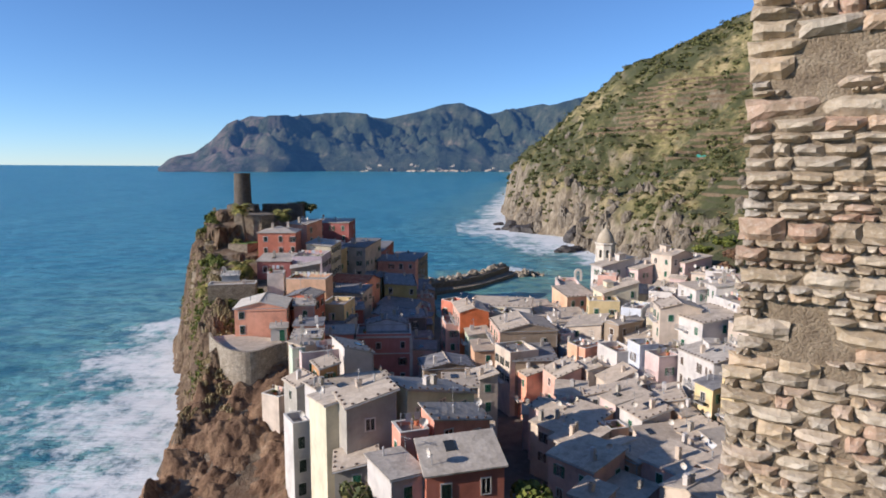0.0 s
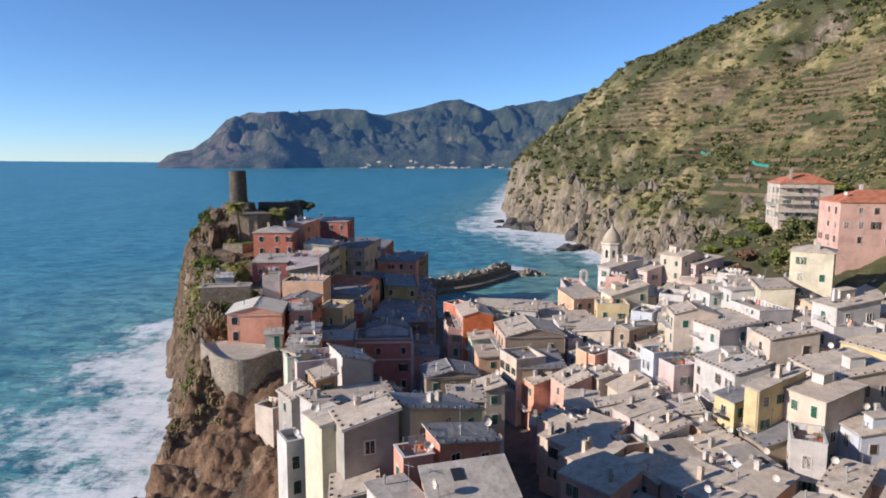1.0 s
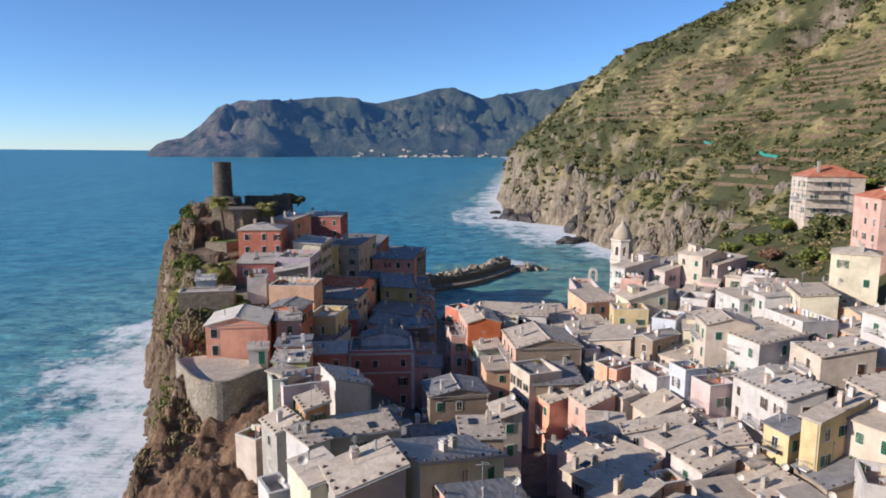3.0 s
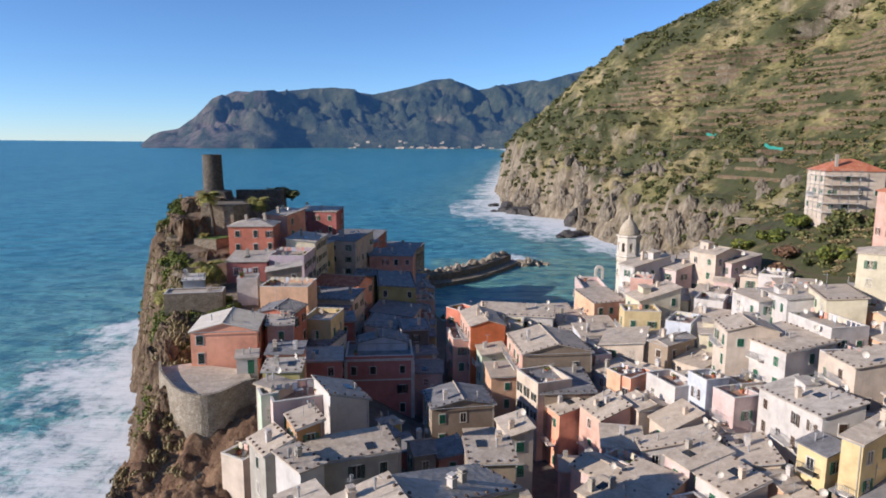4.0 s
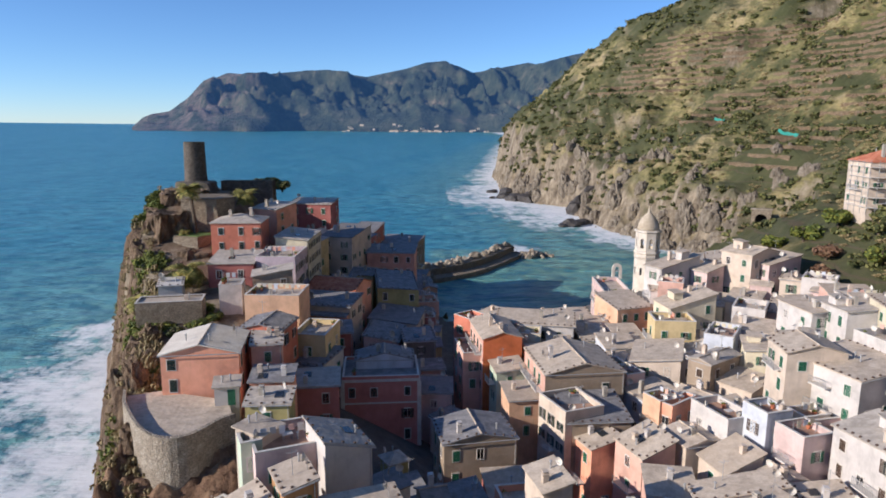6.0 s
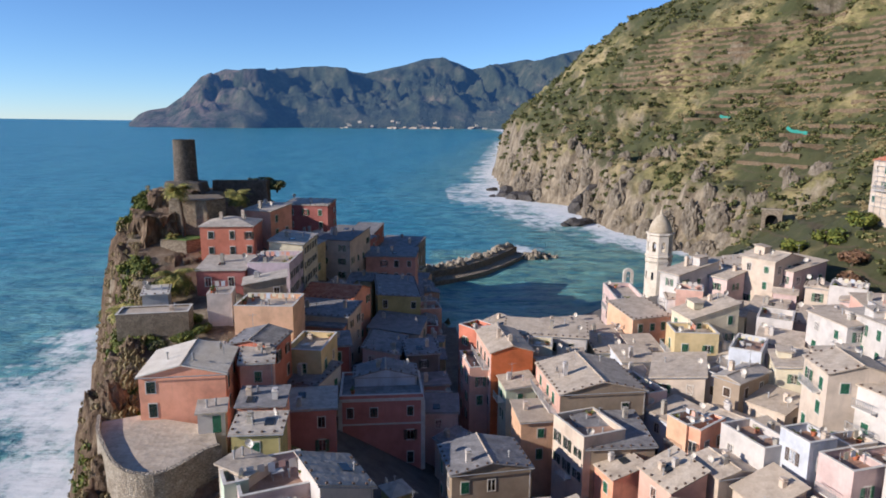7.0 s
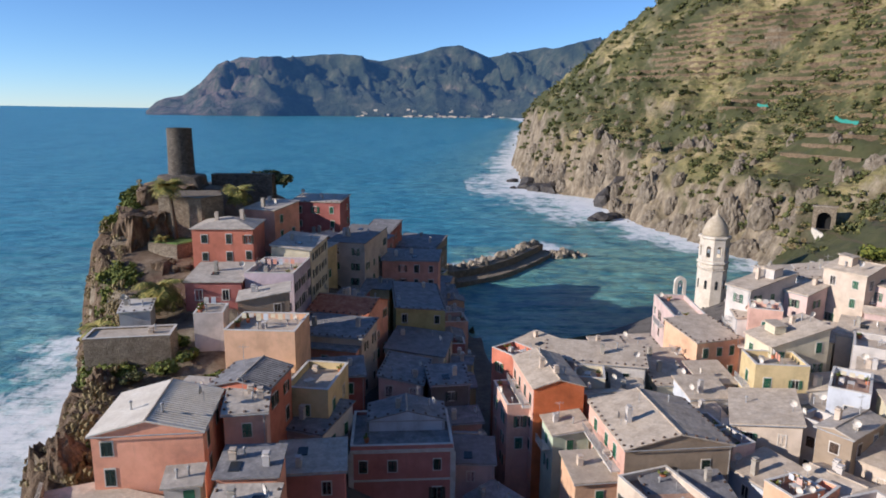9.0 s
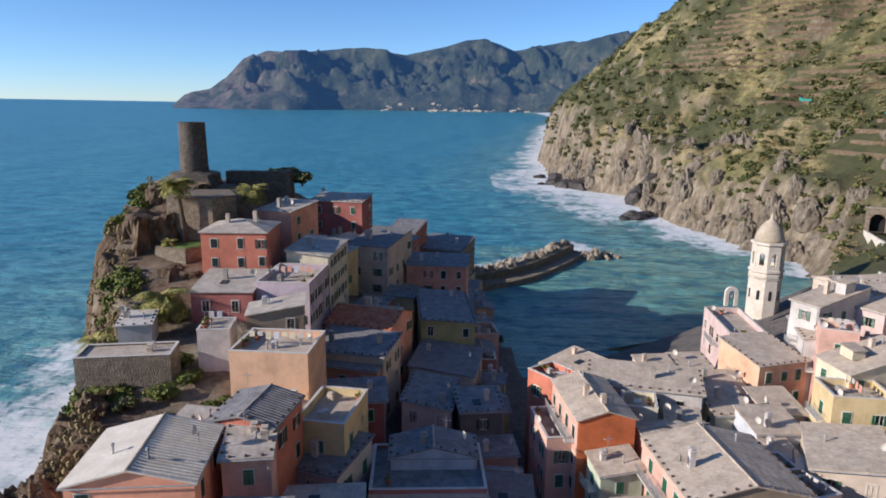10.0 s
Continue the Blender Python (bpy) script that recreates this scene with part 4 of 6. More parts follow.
def roof_z(h, x, y, H, rise):
    a, b = h["w"] / 2, h["d"] / 2
    e = H + 0.18
    if h["roof"] == "mono":
        return e + rise * (y + b) / h["d"]
    if h["roof"] == "plane":
        return e + h.get("kx", 0) * x + h.get("ky", 0) * y
    if h["roof"] in ("gx", "tile"):
        return e + rise * (1 - abs(y) / b)
    if h["roof"] == "gy":
        return e + rise * (1 - abs(x) / a)
    if h["roof"] == "hip":
        return e + rise * max(0, 1 - max(abs(x) / a if h["d"] > h["w"] else abs(x) / a, abs(y) / b))
    return H + 0.06


def roof_detail(h, house, a, b, H, rise, o, t):
    """Weights along the roof edges, ridge cap, skylight, vent pipe, gutter, and the place of a dish."""
    kind = h["roof"]
    if kind in ("mono", "plane", "gx", "gy", "tile"):
        lines = []
        if kind in ("mono", "plane"):
            lines = [((-a, -b), (a, -b)), ((-a, -b), (-a, b)), ((a, -b), (a, b))]
        elif kind == "gy":
            lines = [((-a, -b), (0, -b)), ((0, -b), (a, -b)), ((a, -b), (a, b)), ((-a, -b), (-a, b))]
            part("ridge_cap", MB().rod((0, -b - o, H + rise + .2), (0, b + o, H + rise + .2), .11), BEIGE, house)
        else:
            lines = [((-a, -b), (a, -b)), ((-a, -b), (-a, 0)), ((a, -b), (a, 0))]
            part("ridge_cap", MB().rod((-a - o, 0, H + rise + .2), (a + o, 0, H + rise + .2), .11), BEIGE, house)
        if h.get("studs", rng.random() < (.42 if h["key"] != "fill" else .1)):
            for (x0, y0), (x1, y1) in lines:
                L = math.hypot(x1 - x0, y1 - y0)
                n = max(2, int(L / 1.15))
                for k in range(n):
                    f = (k + .5) / n
                    x, y = x0 + (x1 - x0) * f, y0 + (y1 - y0) * f
                    part("roof_stone", STUD, None, house).matrix_basis = pose(x, y, roof_z(h, x, y, H, rise), 0, 0, rng.uniform(0, 90))
        if rng.random() < .35 and min(a, b) > 2:
            x, y = rng.uniform(-.5, .5) * a, rng.uniform(-.5, .5) * b
            tilt = math.degrees(math.atan2(rise, h["d"])) if kind == "mono" else 0
            if kind == "plane":
                part("skylight", SKYL, None, house).matrix_basis = pose(x, y, roof_z(h, x, y, H, rise), math.degrees(math.atan(h.get("ky", 0))), -math.degrees(math.atan(h.get("kx", 0))), 0)
            if kind == "mono":
                part("skylight", SKYL, None, house).matrix_basis = pose(x, y, roof_z(h, x, y, H, rise), tilt, 0, 0)
        if rng.random() < .6:
            gz_ = H - .02 - (rise / h["d"] * o if kind == "mono" else 0) - h.get("ky", 0) * (b + o)
            gk = h.get("kx", 0) * (a + o)
            part("gutter", MB().rod((-a - o, -b - o - .06, gz_ - gk), (a + o, -b - o - .06, gz_ + gk), .07), METAL, house)
            if rng.random() < .6:
                part("downpipe", MB().rod((a - .2, -b - .08, gz_), (a - .2, -b - .08, max(0, H - 9)), .05), METAL, house)
    for _ in range(rng.choice((0, 1, 1, 2)) if h["key"] != "fill" else rng.choice((0, 0, 1))):
        x, y = rng.uniform(-.7, .7) * a, rng.uniform(-.7, .7) * b
        part("vent_pipe", PIPE, None, house).matrix_basis = pose(x, y, roof_z(h, x, y, H, rise))
    if rng.random() < .6:
        x, y = rng.choice((-.8, .8)) * a, rng.uniform(-.8, .3) * b
        p = pose(h["x"], h["y"], h["base"], 0, 0, h["rot"]) @ Vector((x, y, roof_z(h, x, y, H, rise)))
        DISHES.append(p)


def balcony(house, x, y, z, turn, L):
    m = pose(x, y, z, 0, 0, turn)
    floor_ = MB().box(-L / 2, L / 2, -1.1, .05, -.16, 0)
    floor_.v = [tuple(m @ Vector(v)) for v in floor_.v]
    bal = part("balcony", floor_, TRIM, house)
    n = max(4, int(L / .22))
    xs_ = [v - L / 2 for k in range(n + 1) for v in (k * L / n, (k + .2) * L / n)]
    rail = lattice(xs_, (0.0, .06, .94, 1.0), [(2 * k + 1, 1) for k in range(n)], -1.1, -1.05)
    rail.v = [tuple(m @ Vector(v)) for v in rail.v]
    part("railing", rail, METAL, bal)


def build_house(h):
    w, d, H = h["w"], h["d"], h["z"] - h["base"]
    roof, col = h["roof"], h["col"]
    m = pose(h["x"], h["y"], h["base"], 0, 0, h["rot"])
    top_word = {"flat": "a walled roof terrace", "tile": "a clay tile roof", "gy": "a low gabled slate roof", "gx": "a low gabled slate roof", "hip": "a hipped roof", "mono": "a gently sloping slate roof", "plane": "a tilted slab roof"}[roof]
    house = thing("house", m, h.get("label", WORDS[col] + " plastered village house with " + top_word), "house", "village houses")
    rise = {"mono": (0.16 if h["x"] > 4 else 0.09) * d, "plane": 0, "gy": 0.125 * w, "gx": 0.14 * d, "hip": 0.14 * min(w, d), "tile": 0.16 * d, "flat": 0}[roof]
    rise = h.get("rise", rise)
    o, t = 0.28, 0.16
    a, b = w / 2, d / 2
    wall = MB()
    lo = [(-a, -b, 0), (a, -b, 0), (a, b, 0), (-a, b, 0)]
    kx, ky = h.get("kx", 0), h.get("ky", 0)
    if roof == "mono":
        up = [(-a, -b, H), (a, -b, H), (a, b, H + rise), (-a, b, H + rise)]
    elif roof == "plane":
        up = [(x, y, H + kx * x + ky * y) for x, y in ((-a, -b), (a, -b), (a, b), (-a, b))]
    else:
        up = [(-a, -b, H), (a, -b, H), (a, b, H), (-a, b, H)]
    wall.tube([lo, up])
    rf = MB()
    # roofs in the headland's shade get the darker tile, shade put into colour
    rm = h.get("rmat", CORR if -26 < h["x"] < 2 and h["y"] > 138 else SLATE if h["x"] < 4 or rng.random() < 0.05 else BEIGE)
    A, B = a + o, b + o
    e = H + 0.02
    if roof == "mono":
        k = rise / d * o
        rf.slab([(-A, -B, e - k + t), (A, -B, e - k + t), (A, B, e + rise + k + t), (-A, B, e + rise + k + t)], t)
    elif roof == "plane":
        rf.slab([(x, y, e + kx * x + ky * y + t) for x, y in ((-A, -B), (A, -B), (A, B), (-A, B))], t)
    elif roof in ("gx", "tile"):
        wall.add([(-a, -b, H), (-a, b, H), (-a, 0, H + rise), (a, -b, H), (a, b, H), (a, 0, H + rise)], [(0, 2, 1), (3, 4, 5)])
        k = rise / b * o
        for s in (-1, 1):
            q = [(-A, s * B, e - k + t), (A, s * B, e - k + t), (A, 0, e + rise + t), (-A, 0, e + rise + t)]
            rf.slab(q if s < 0 else q[::-1], t)
        if roof == "tile":
            rm = TILE
    elif roof == "gy":
        wall.add([(-a, -b, H), (a, -b, H), (0, -b, H + rise), (-a, b, H), (a, b, H), (0, b, H + rise)], [(0, 1, 2), (3, 5, 4)])
        k = rise / a * o
        for s in (-1, 1):
            q = [(s * A, -B, e - k + t), (s * A, B, e - k + t), (0, B, e + rise + t), (0, -B, e + rise + t)]
            rf.slab(q[::-1] if s < 0 else q, t)
    elif roof == "hip":
        rr = max(0, (max(w, d) - min(w, d)) / 2)
        p, q = ((-rr, 0), (rr, 0)) if w >= d else ((0, -rr), (0, rr))
        z = e + rise + t
        P, Q = (*p, z), (*q, z)
        c4 = [(-A, -B, e + t), (A, -B, e + t), (A, B, e + t), (-A, B, e + t)]
        if w >= d:
            for f in ((c4[0], c4[1], Q, P), (c4[1], c4[2], Q), (c4[2], c4[3], P, Q), (c4[3], c4[0], P)):
                rf.slab(f, t)
        else:
            for f in ((c4[0], c4[1], P), (c4[1], c4[2], Q, P), (c4[2], c4[3], Q), (c4[3], c4[0], P, Q)):
                rf.slab(f, t)
    else:
        ph = h.get("parapet", 0.9)
        g = 0.22
        sq = lambda k, z: [(-a + k, -b + k, z), (a - k, -b + k, z), (a - k, b - k, z), (-a + k, b - k, z)]
        wall = MB().tube([sq(0, 0), sq(0, H + ph), sq(g, H + ph), sq(g, H - 0.1)], cap=False)
        rf.box(-a + g, a - g, -b + g, b - g, H - 0.1, H + 0.06)
        rm = h.get("rmat", FLOORT if rng.random() < 0.6 else BEIGE)
        cp = MB().tube([sq(-.05, H + ph + .004), sq(-.05, H + ph + .09), sq(g + .05, H + ph + .09), sq(g + .05, H + ph + .004), sq(-.05, H + ph + .004)], cap=False)
        part("coping", cp, TRIM, house)
    part("wall", wall, WALL[col] if col != "stone" else STONE, house)
    part("roof", rf, rm, house)
    # chimneys
    for _ in range(h.get("chimneys", rng.choice((0, 1, 1, 2)))):
        cx, cy = rng.uniform(-a * .7, a * .7), rng.uniform(-b * .7, b * .7)
        tz = (roof_z(h, cx, cy, H, rise) if roof == "plane" else H + rise) + rng.uniform(.5, 1.0)
        ch = MB().lathe([(.42, H - .3), (.42, tz), (.52, tz + .02), (.52, tz + .12), (.3, tz + .14), (.3, tz + .3), (.44, tz + .32), (.44, tz + .4)], 4, cx, cy, math.pi / 4)
        part("chimney", ch, WALL[rng.choice(("white", "cream", "grey"))], house)
    roof_detail(h, house, a, b, H, rise, o, t)
    big = h["key"] != "fill" and w * d > 32
    if big and h["x"] > 4 and roof != "flat" and rng.random() < .45:
        cx, cy = rng.choice((-.4, .4)) * a, rng.uniform(-.1, .5) * b
        zt = H + rise + 1.0
        hut = part("stair_hut", MB().box(cx - .9, cx + .9, cy - 1.1, cy + 1.1, H - .2, zt), WALL[rng.choice((col, "cream", "white"))] if col != "stone" else WALL["cream"], house)
        part("hut_roof", MB().slab([(cx - 1.1, cy - 1.3, zt + .05), (cx + 1.1, cy - 1.3, zt + .05), (cx + 1.1, cy + 1.3, zt + .3), (cx - 1.1, cy + 1.3, zt + .3)], .12), rm, hut)
    if h["key"] != "fill" and h["x"] > 4 and col != "stone" and h["key"] not in ("RED",):
        for _ in range(rng.choice((0, 1, 1, 2))):
            ang = radians(h["rot"])
            # the side that looks to the west, over the street
            sides = [(0, w, 0, -b), (-90, d, -a, 0)]
            turn, L, bx, by = min(sides, key=lambda q: math.sin(ang + radians(q[0])))
            balcony(house, bx, by, H - rng.choice((2.75, 5.85)), turn, min(L * .6, rng.uniform(2.2, 4.5)))
    if h.get("ribs"):
        n = int(d / .42)
        for k in range(n):
            y = -b + (k + .5) * d / n
            part("roof_rib", MB().rod((.25, y, e + rise * (1 - .25 / a) + t + .02), (A - .03, y, e - rise / a * o + t + .03), .085), rm, house)
    if h.get("boards"):
        for k in range(26):
            z = H + rise * .85 - k * .32
            x = min(a, a * (H + rise - z - .1) / rise)
            part("board", MB().tube([[(-x, -b - .13, z), (x, -b - .13, z), (x, -b + .03, z), (-x, -b + .03, z)], [(-x, -b - .01, z + .3), (x, -b - .01, z + .3), (x, -b + .03, z + .3), (-x, -b + .03, z + .3)]]), WALL[col], house)
    if h.get("door"):
        part("door", MB().box(.1, 1.0, -b - .06, -b - .004, H - 2.35, H - .35), GREEN, house, "bright green wooden door")
    if h.get("facade"):
        part("west_facade", MB().box(-a - .07, -a - .004, -b, b, .2, H - .02), WALL[h["facade"]], house, "sunlit plastered street facade")
        balcony(house, -a - .07, 0, H - 3.0, -90, d * .85)
    if h.get("trims"):
        part("cornice", MB().box(-a - .12, a + .12, -b - .14, -b - .004, H - .42, H - .02), TRIM, house, "pale moulded cornice")
        part("cornice", MB().box(a + .004, a + .14, -b - .14, b, H - .42, H - .02), TRIM, house, "pale moulded cornice")
        part("band", MB().box(-a - .02, a + .06, -b - .07, -b - .004, H - 3.95, H - 3.7), TRIM, house, "pale string course")
        part("band", MB().box(a + .004, a + .07, -b - .07, b, H - 3.95, H - 3.7), TRIM, house, "pale string course")
        for sx_ in (-1, 1):
            part("corner_trim", MB().box(sx_ * a - .3, sx_ * a + .3, -b - .05, -b - .004, max(0, H - 11), H - .45), TRIM, house)
    # windows on the sides that can be seen
    if col in ("stone",):
        return house
    if "wins" in h:
        for side, u, dz, style, tn in h["wins"]:
            turn, lx, ly = {"s": (0, u, -b - .12 * bool(h.get("boards"))), "w": (-90, -a - .08 * bool(h.get("facade")), -u), "e": (90, a, u)}[side]
            window(house, lx, ly, H - dz, turn, style, tn)
        return house
    tone = h.get("tone", rng.choice((GREEN.name, GREEN.name, GREEN.name, DGREEN.name if h["x"] < 4 else BROWNP.name)))
    for side, turn, L, px_, py_ in (("s", 0, w, 0, -b), ("w", -90, d, -a, 0), ("e", 90, d, a, 0), ("n", 180, d, 0, b)):
        ang = radians(h["rot"] + turn)
        nx, ny = math.sin(ang), -math.cos(ang)
        # side faces the street or the flight
        fx, fy = h["x"] + nx * 5, h["y"] + ny * 5
        vx, vy = -6 - fx, 40 - fy
        if (nx * vx + ny * vy) / math.hypot(vx, vy) < 0.12:
            continue
        cols = max(1, int((L - 0.6) / 2.7))
        rows = min(3, max(1, int((H - 1.5) / 3.1)))
        for r in range(rows):
            for c in range(cols):
                u = (c + 0.5) / cols * L - L / 2 + rng.uniform(-.15, .15)
                z = H - 1.75 - 3.1 * r
                if roof == "plane":
                    z -= max(0, -(kx * (px_ + math.cos(radians(turn)) * u) + ky * (py_ + math.sin(radians(turn)) * u)))
                if z < 1.2:
                    continue
                ca_, sa_ = math.cos(radians(turn)), math.sin(radians(turn))
                lx, ly = px_ + ca_ * u, py_ + sa_ * u
                cr, sr_ = math.cos(radians(h["rot"])), math.sin(radians(h["rot"]))
                wx, wy = h["x"] + cr * lx - sr_ * ly + nx * 0.4, h["y"] + sr_ * lx + cr * ly + ny * 0.4
                if h["base"] + z - 1.0 < land_at(wx, wy) or any(g is not h and inside(g, wx, wy, h["base"] + z) for g in SPECS):
                    continue
                if rng.random() < (0.5 if h["key"] == "fill" else 0.22):
                    continue
                window(house, lx, ly, z, turn, rng.choice(("closed", "closed", "open", "plain")), tone)
    return house


for h in SPECS:
    build_house(h)

# ---- satellite dishes, aerials and terrace things ----
def dish_thing():
    t = thing("satellite_dish", pose(0, 0, 0), "small white satellite dish on a short pole", "satellite dish", "dishes")
    part("pole", MB().rod((0, 0, -.1), (0, 0, 1.1), .035), METAL, t)
    bowl = MB()
    rings = []
    for k in range(5):
        r = .02 + .43 * k / 4
        rings.append([(r * math.cos(i * math.pi / 7), -.12 - .25 * (r / .45) ** 2, 1.25 + r * math.sin(i * math.pi / 7)) for i in range(14)])
    bowl.tube(rings, cap=False)
    part("dish", bowl, TRIM, t)
    part("arm", MB().rod((0, -.1, .85), (0, -.6, 1.2), .02), METAL, t)
    return t


dish0 = dish_thing()
for k, p in enumerate(DISHES):
    m = pose(p.x, p.y, p.z, 0, 0, rng.uniform(-110, 10))
    if k == 0:
        dish0.matrix_world = m
    else:
        copy_thing(dish0, m)

def aerial_thing():
    t = thing("aerial", pose(0, 0, 0), "thin metal television aerial on a roof", "aerial", "aerials")
    part("mast", MB().rod((0, 0, -.3), (0, 0, 2.6), .03), METAL, t)
    bars = MB().rod((-.55, 0, 2.3), (.55, 0, 2.3), .02)
    for k in range(6):
        x = -.5 + .2 * k
        r = MB().rod((x, -.32 + .03 * k, 2.3), (x, .32 - .03 * k, 2.3), .014, 4)
        bars.add(r.v, r.f)
    part("crossbars", bars, METAL, t)
    return t


aerial = None
for h in SPECS:
    if h["key"] == "fill" or h["roof"] in ("flat", "hip") or h["x"] < -30 or rng.random() > .42:
        continue
    H = h["z"] - h["base"]
    x, y = rng.uniform(-.3, .3) * h["w"], rng.uniform(-.1, .4) * h["d"]
    rise = h.get("rise", {"mono": (0.16 if h["x"] > 4 else 0.09) * h["d"], "gy": 0.125 * h["w"], "gx": 0.14 * h["d"], "tile": 0.16 * h["d"]}.get(h["roof"], 0))
    m = pose(h["x"], h["y"], h["base"], 0, 0, h["rot"]) @ pose(x, y, roof_z(h, x, y, H, rise), 0, 0, rng.uniform(0, 180))
    if aerial is None:
        aerial = aerial_thing()
        aerial.matrix_world = m
    else:
        copy_thing(aerial, m)

CLOTH = [WALL[k] for k in ("paleblue", "white", "pink", "yellowpale", "salmon")]
for h in SPECS:
    if h["roof"] != "flat" or h["col"] == "stone":
        continue
    H = h["z"] - h["base"]
    m = pose(h["x"], h["y"], h["base"], 0, 0, h["rot"])
    a, b = h["w"] / 2 - .5, h["d"] / 2 - .5
    if a < .8 or b < .8:
        continue
    for _ in range(rng.choice((1, 2, 3))):
        x, y = rng.choice((-a, a)) * rng.uniform(.75, 1), rng.uniform(-b, b)
        t = thing("planter", m @ pose(x, y, H + .062), "terracotta planter with a small green shrub on a terrace", "planter", "terrace planters")
        part("pot", MB().lathe([(.2, 0), (.3, .42), (.33, .44), (.33, .5), (.26, .5)], 10), TILE, t)
        PLANTERS.append(t)
    if rng.random() < .5 and min(a, b) > 1.2:
        x, y = rng.uniform(-.4, .4) * a, rng.uniform(-.4, .4) * b
        t = thing("garden_table", m @ pose(x, y, H + .062, 0, 0, rng.uniform(0, 90)), "small pale garden table on a roof terrace", "table", "terrace tables")
        part("tabletop", MB().box(-.55, .55, -.4, .4, .7, .75), TRIM, t)
        for sx_ in (-.45, .45):
            for sy_ in (-.3, .3):
                part("leg", MB().rod((sx_, sy_, 0), (sx_, sy_, .7), .025), METAL, t)
    if rng.random() < .45:
        t = thing("clothes_line", m @ pose(0, 0, H + .062), "washing line with pale laundry on a roof terrace", "clothes line", "washing lines")
        for sx_ in (-a, a):
            part("post", MB().rod((sx_, 0, 0), (sx_, 0, 1.9), .03), METAL, t)
        part("line", MB().rod((-a, 0, 1.8), (a, 0, 1.8), .012), TRIM, t)
        for k in range(int(a * 2)):
            x = -a + .5 + k * .95
            hh = rng.uniform(.5, 1.0)
            part("cloth", MB().slab([(x, -.02, 1.8), (x + .62, -.02, 1.8), (x + .62, .02, 1.8), (x, .02, 1.8)], hh), rng.choice(CLOTH), t)

# ---- castle ----
tower = thing("castle_tower", pose(-63.0, 211, 38), "round dark rubble-stone watch tower with a flat open top", "tower")
part("shaft", MB().lathe([(2.8, 3), (2.65, 6), (2.5, 13.0), (2.5, 13.8), (2.15, 13.8), (2.15, 13.0)], 32), TOWERST, tower)
part("base_wall", MB().lathe([(5.2, -3), (4.9, 3.6), (4.7, 4.0), (3.0, 4.2)], 20), TOWERST, tower)
part("buttress", MB().tube([[(1.5, -5.5, -3), (6.5, -5.5, -3), (6.5, 2, -3), (1.5, 2, -3)], [(1.5, -4.5, 4.5), (4.2, -4.5, 3.8), (4.2, 2, 3.8), (1.5, 2, 4.5)]]), TOWERST, tower)


DIRT = speckled("trodden_earth", ((0.3, (0.12, 0.09, 0.06)), (0.5, (0.2, 0.16, 0.11)), (0.7, (0.28, 0.23, 0.16))), 0.8, 0.95, 0.6, 0.08)


def rubble_block(name, label, pts, z0, z1, material=None, category="wall", coping=0.25):
    """An upright wall block over a plan outline, with a weathered coping."""
    t = thing(name, pose(pts[0][0], pts[0][1], z0), label, category)
    ox, oy = pts[0]
    cx, cy = sum(p[0] for p in pts) / len(pts) - ox, sum(p[1] for p in pts) / len(pts) - oy
    rings = []
    n = 7
    for k in range(n):
        f = k / (n - 1)
        rings.append([((p[0] - ox - cx) * (1.03 - .03 * f) + cx, (p[1] - oy - cy) * (1.03 - .03 * f) + cy, f * (z1 - z0)) for p in pts])
    part("wall", MB().tube(rings), material or STONE, t)
    H = z1 - z0
    part("coping", MB().tube([[((p[0] - ox - cx) * 1.01 + cx, (p[1] - oy - cy) * 1.01 + cy, H + dz) for p in pts] for dz in (0.004, coping)]), TOWERST if material else DIRT, t)
    return t


rubble_block("castle_wall", "rough stone retaining wall below the castle terrace", [(-59.0, 188.5), (-51, 187.5), (-48.5, 192), (-52, 199), (-61, 198)], 33, 40.0)
rubble_block("castle_wall", "low crumbling castle parapet beside the tower", [(-57.5, 213), (-45, 214.5), (-44.5, 216), (-57.5, 216)], 36, 41.8, TOWERST)
rubble_block("garden_wall", "pale stone garden wall holding a small lawn", [(-59.5, 184), (-53.5, 181.5), (-49.5, 187), (-57, 190)], 24, 32.6)

LAWN = speckled("lawn", ((0.3, (0.06, 0.11, 0.02)), (0.5, (0.11, 0.19, 0.035)), (0.7, (0.18, 0.26, 0.06))), 1.2, 0.95, 0.6, 0.05)
tagged(part("lawn", MB().slab([(-59.0, 184.3, 33.0), (-53.6, 182.0, 33.0), (-50.0, 186.8, 33.0), (-56.8, 189.5, 33.0)], 0.15), LAWN), "small bright green lawn on the castle terrace", "lawn", kind="structure")

# ---- bastion below the orange house ----
PALERUB = speckled("pale_rubble", ((0.3, (0.26, 0.21, 0.155)), (0.5, (0.44, 0.38, 0.29)), (0.72, (0.60, 0.53, 0.43))), 0.9, 0.95, 0.9, 0.2, masonry=2.6)
bast = thing("bastion", pose(-36, 116, 6), "curved rubble-stone bastion with a paved terrace", "bastion")
arc = [(-44.2, 123.5), (-42.6, 119.6), (-40.2, 115.9), (-38.2, 113.0), (-36.2, 110.9), (-34.6, 110.0), (-33.0, 109.7), (-31.3, 110.6), (-30.2, 112.6), (-29.2, 114.8), (-27.9, 116.0)]
for _ in range(1):
    cut = [arc[0]]
    for (x0, y0), (x1, y1) in zip(arc, arc[1:]):
        cut += [(.75 * x0 + .25 * x1, .75 * y0 + .25 * y1), (.25 * x0 + .75 * x1, .25 * y0 + .75 * y1)]
    arc = cut + [arc[-1]]
outer = [(x + 36, y - 116) for x, y in arc]
cxm, cym = -36 + 36, 120 - 116
ring = lambda f, z: [(cxm + (x - cxm) * f, cym + (y - cym) * f, z) for x, y in outer]
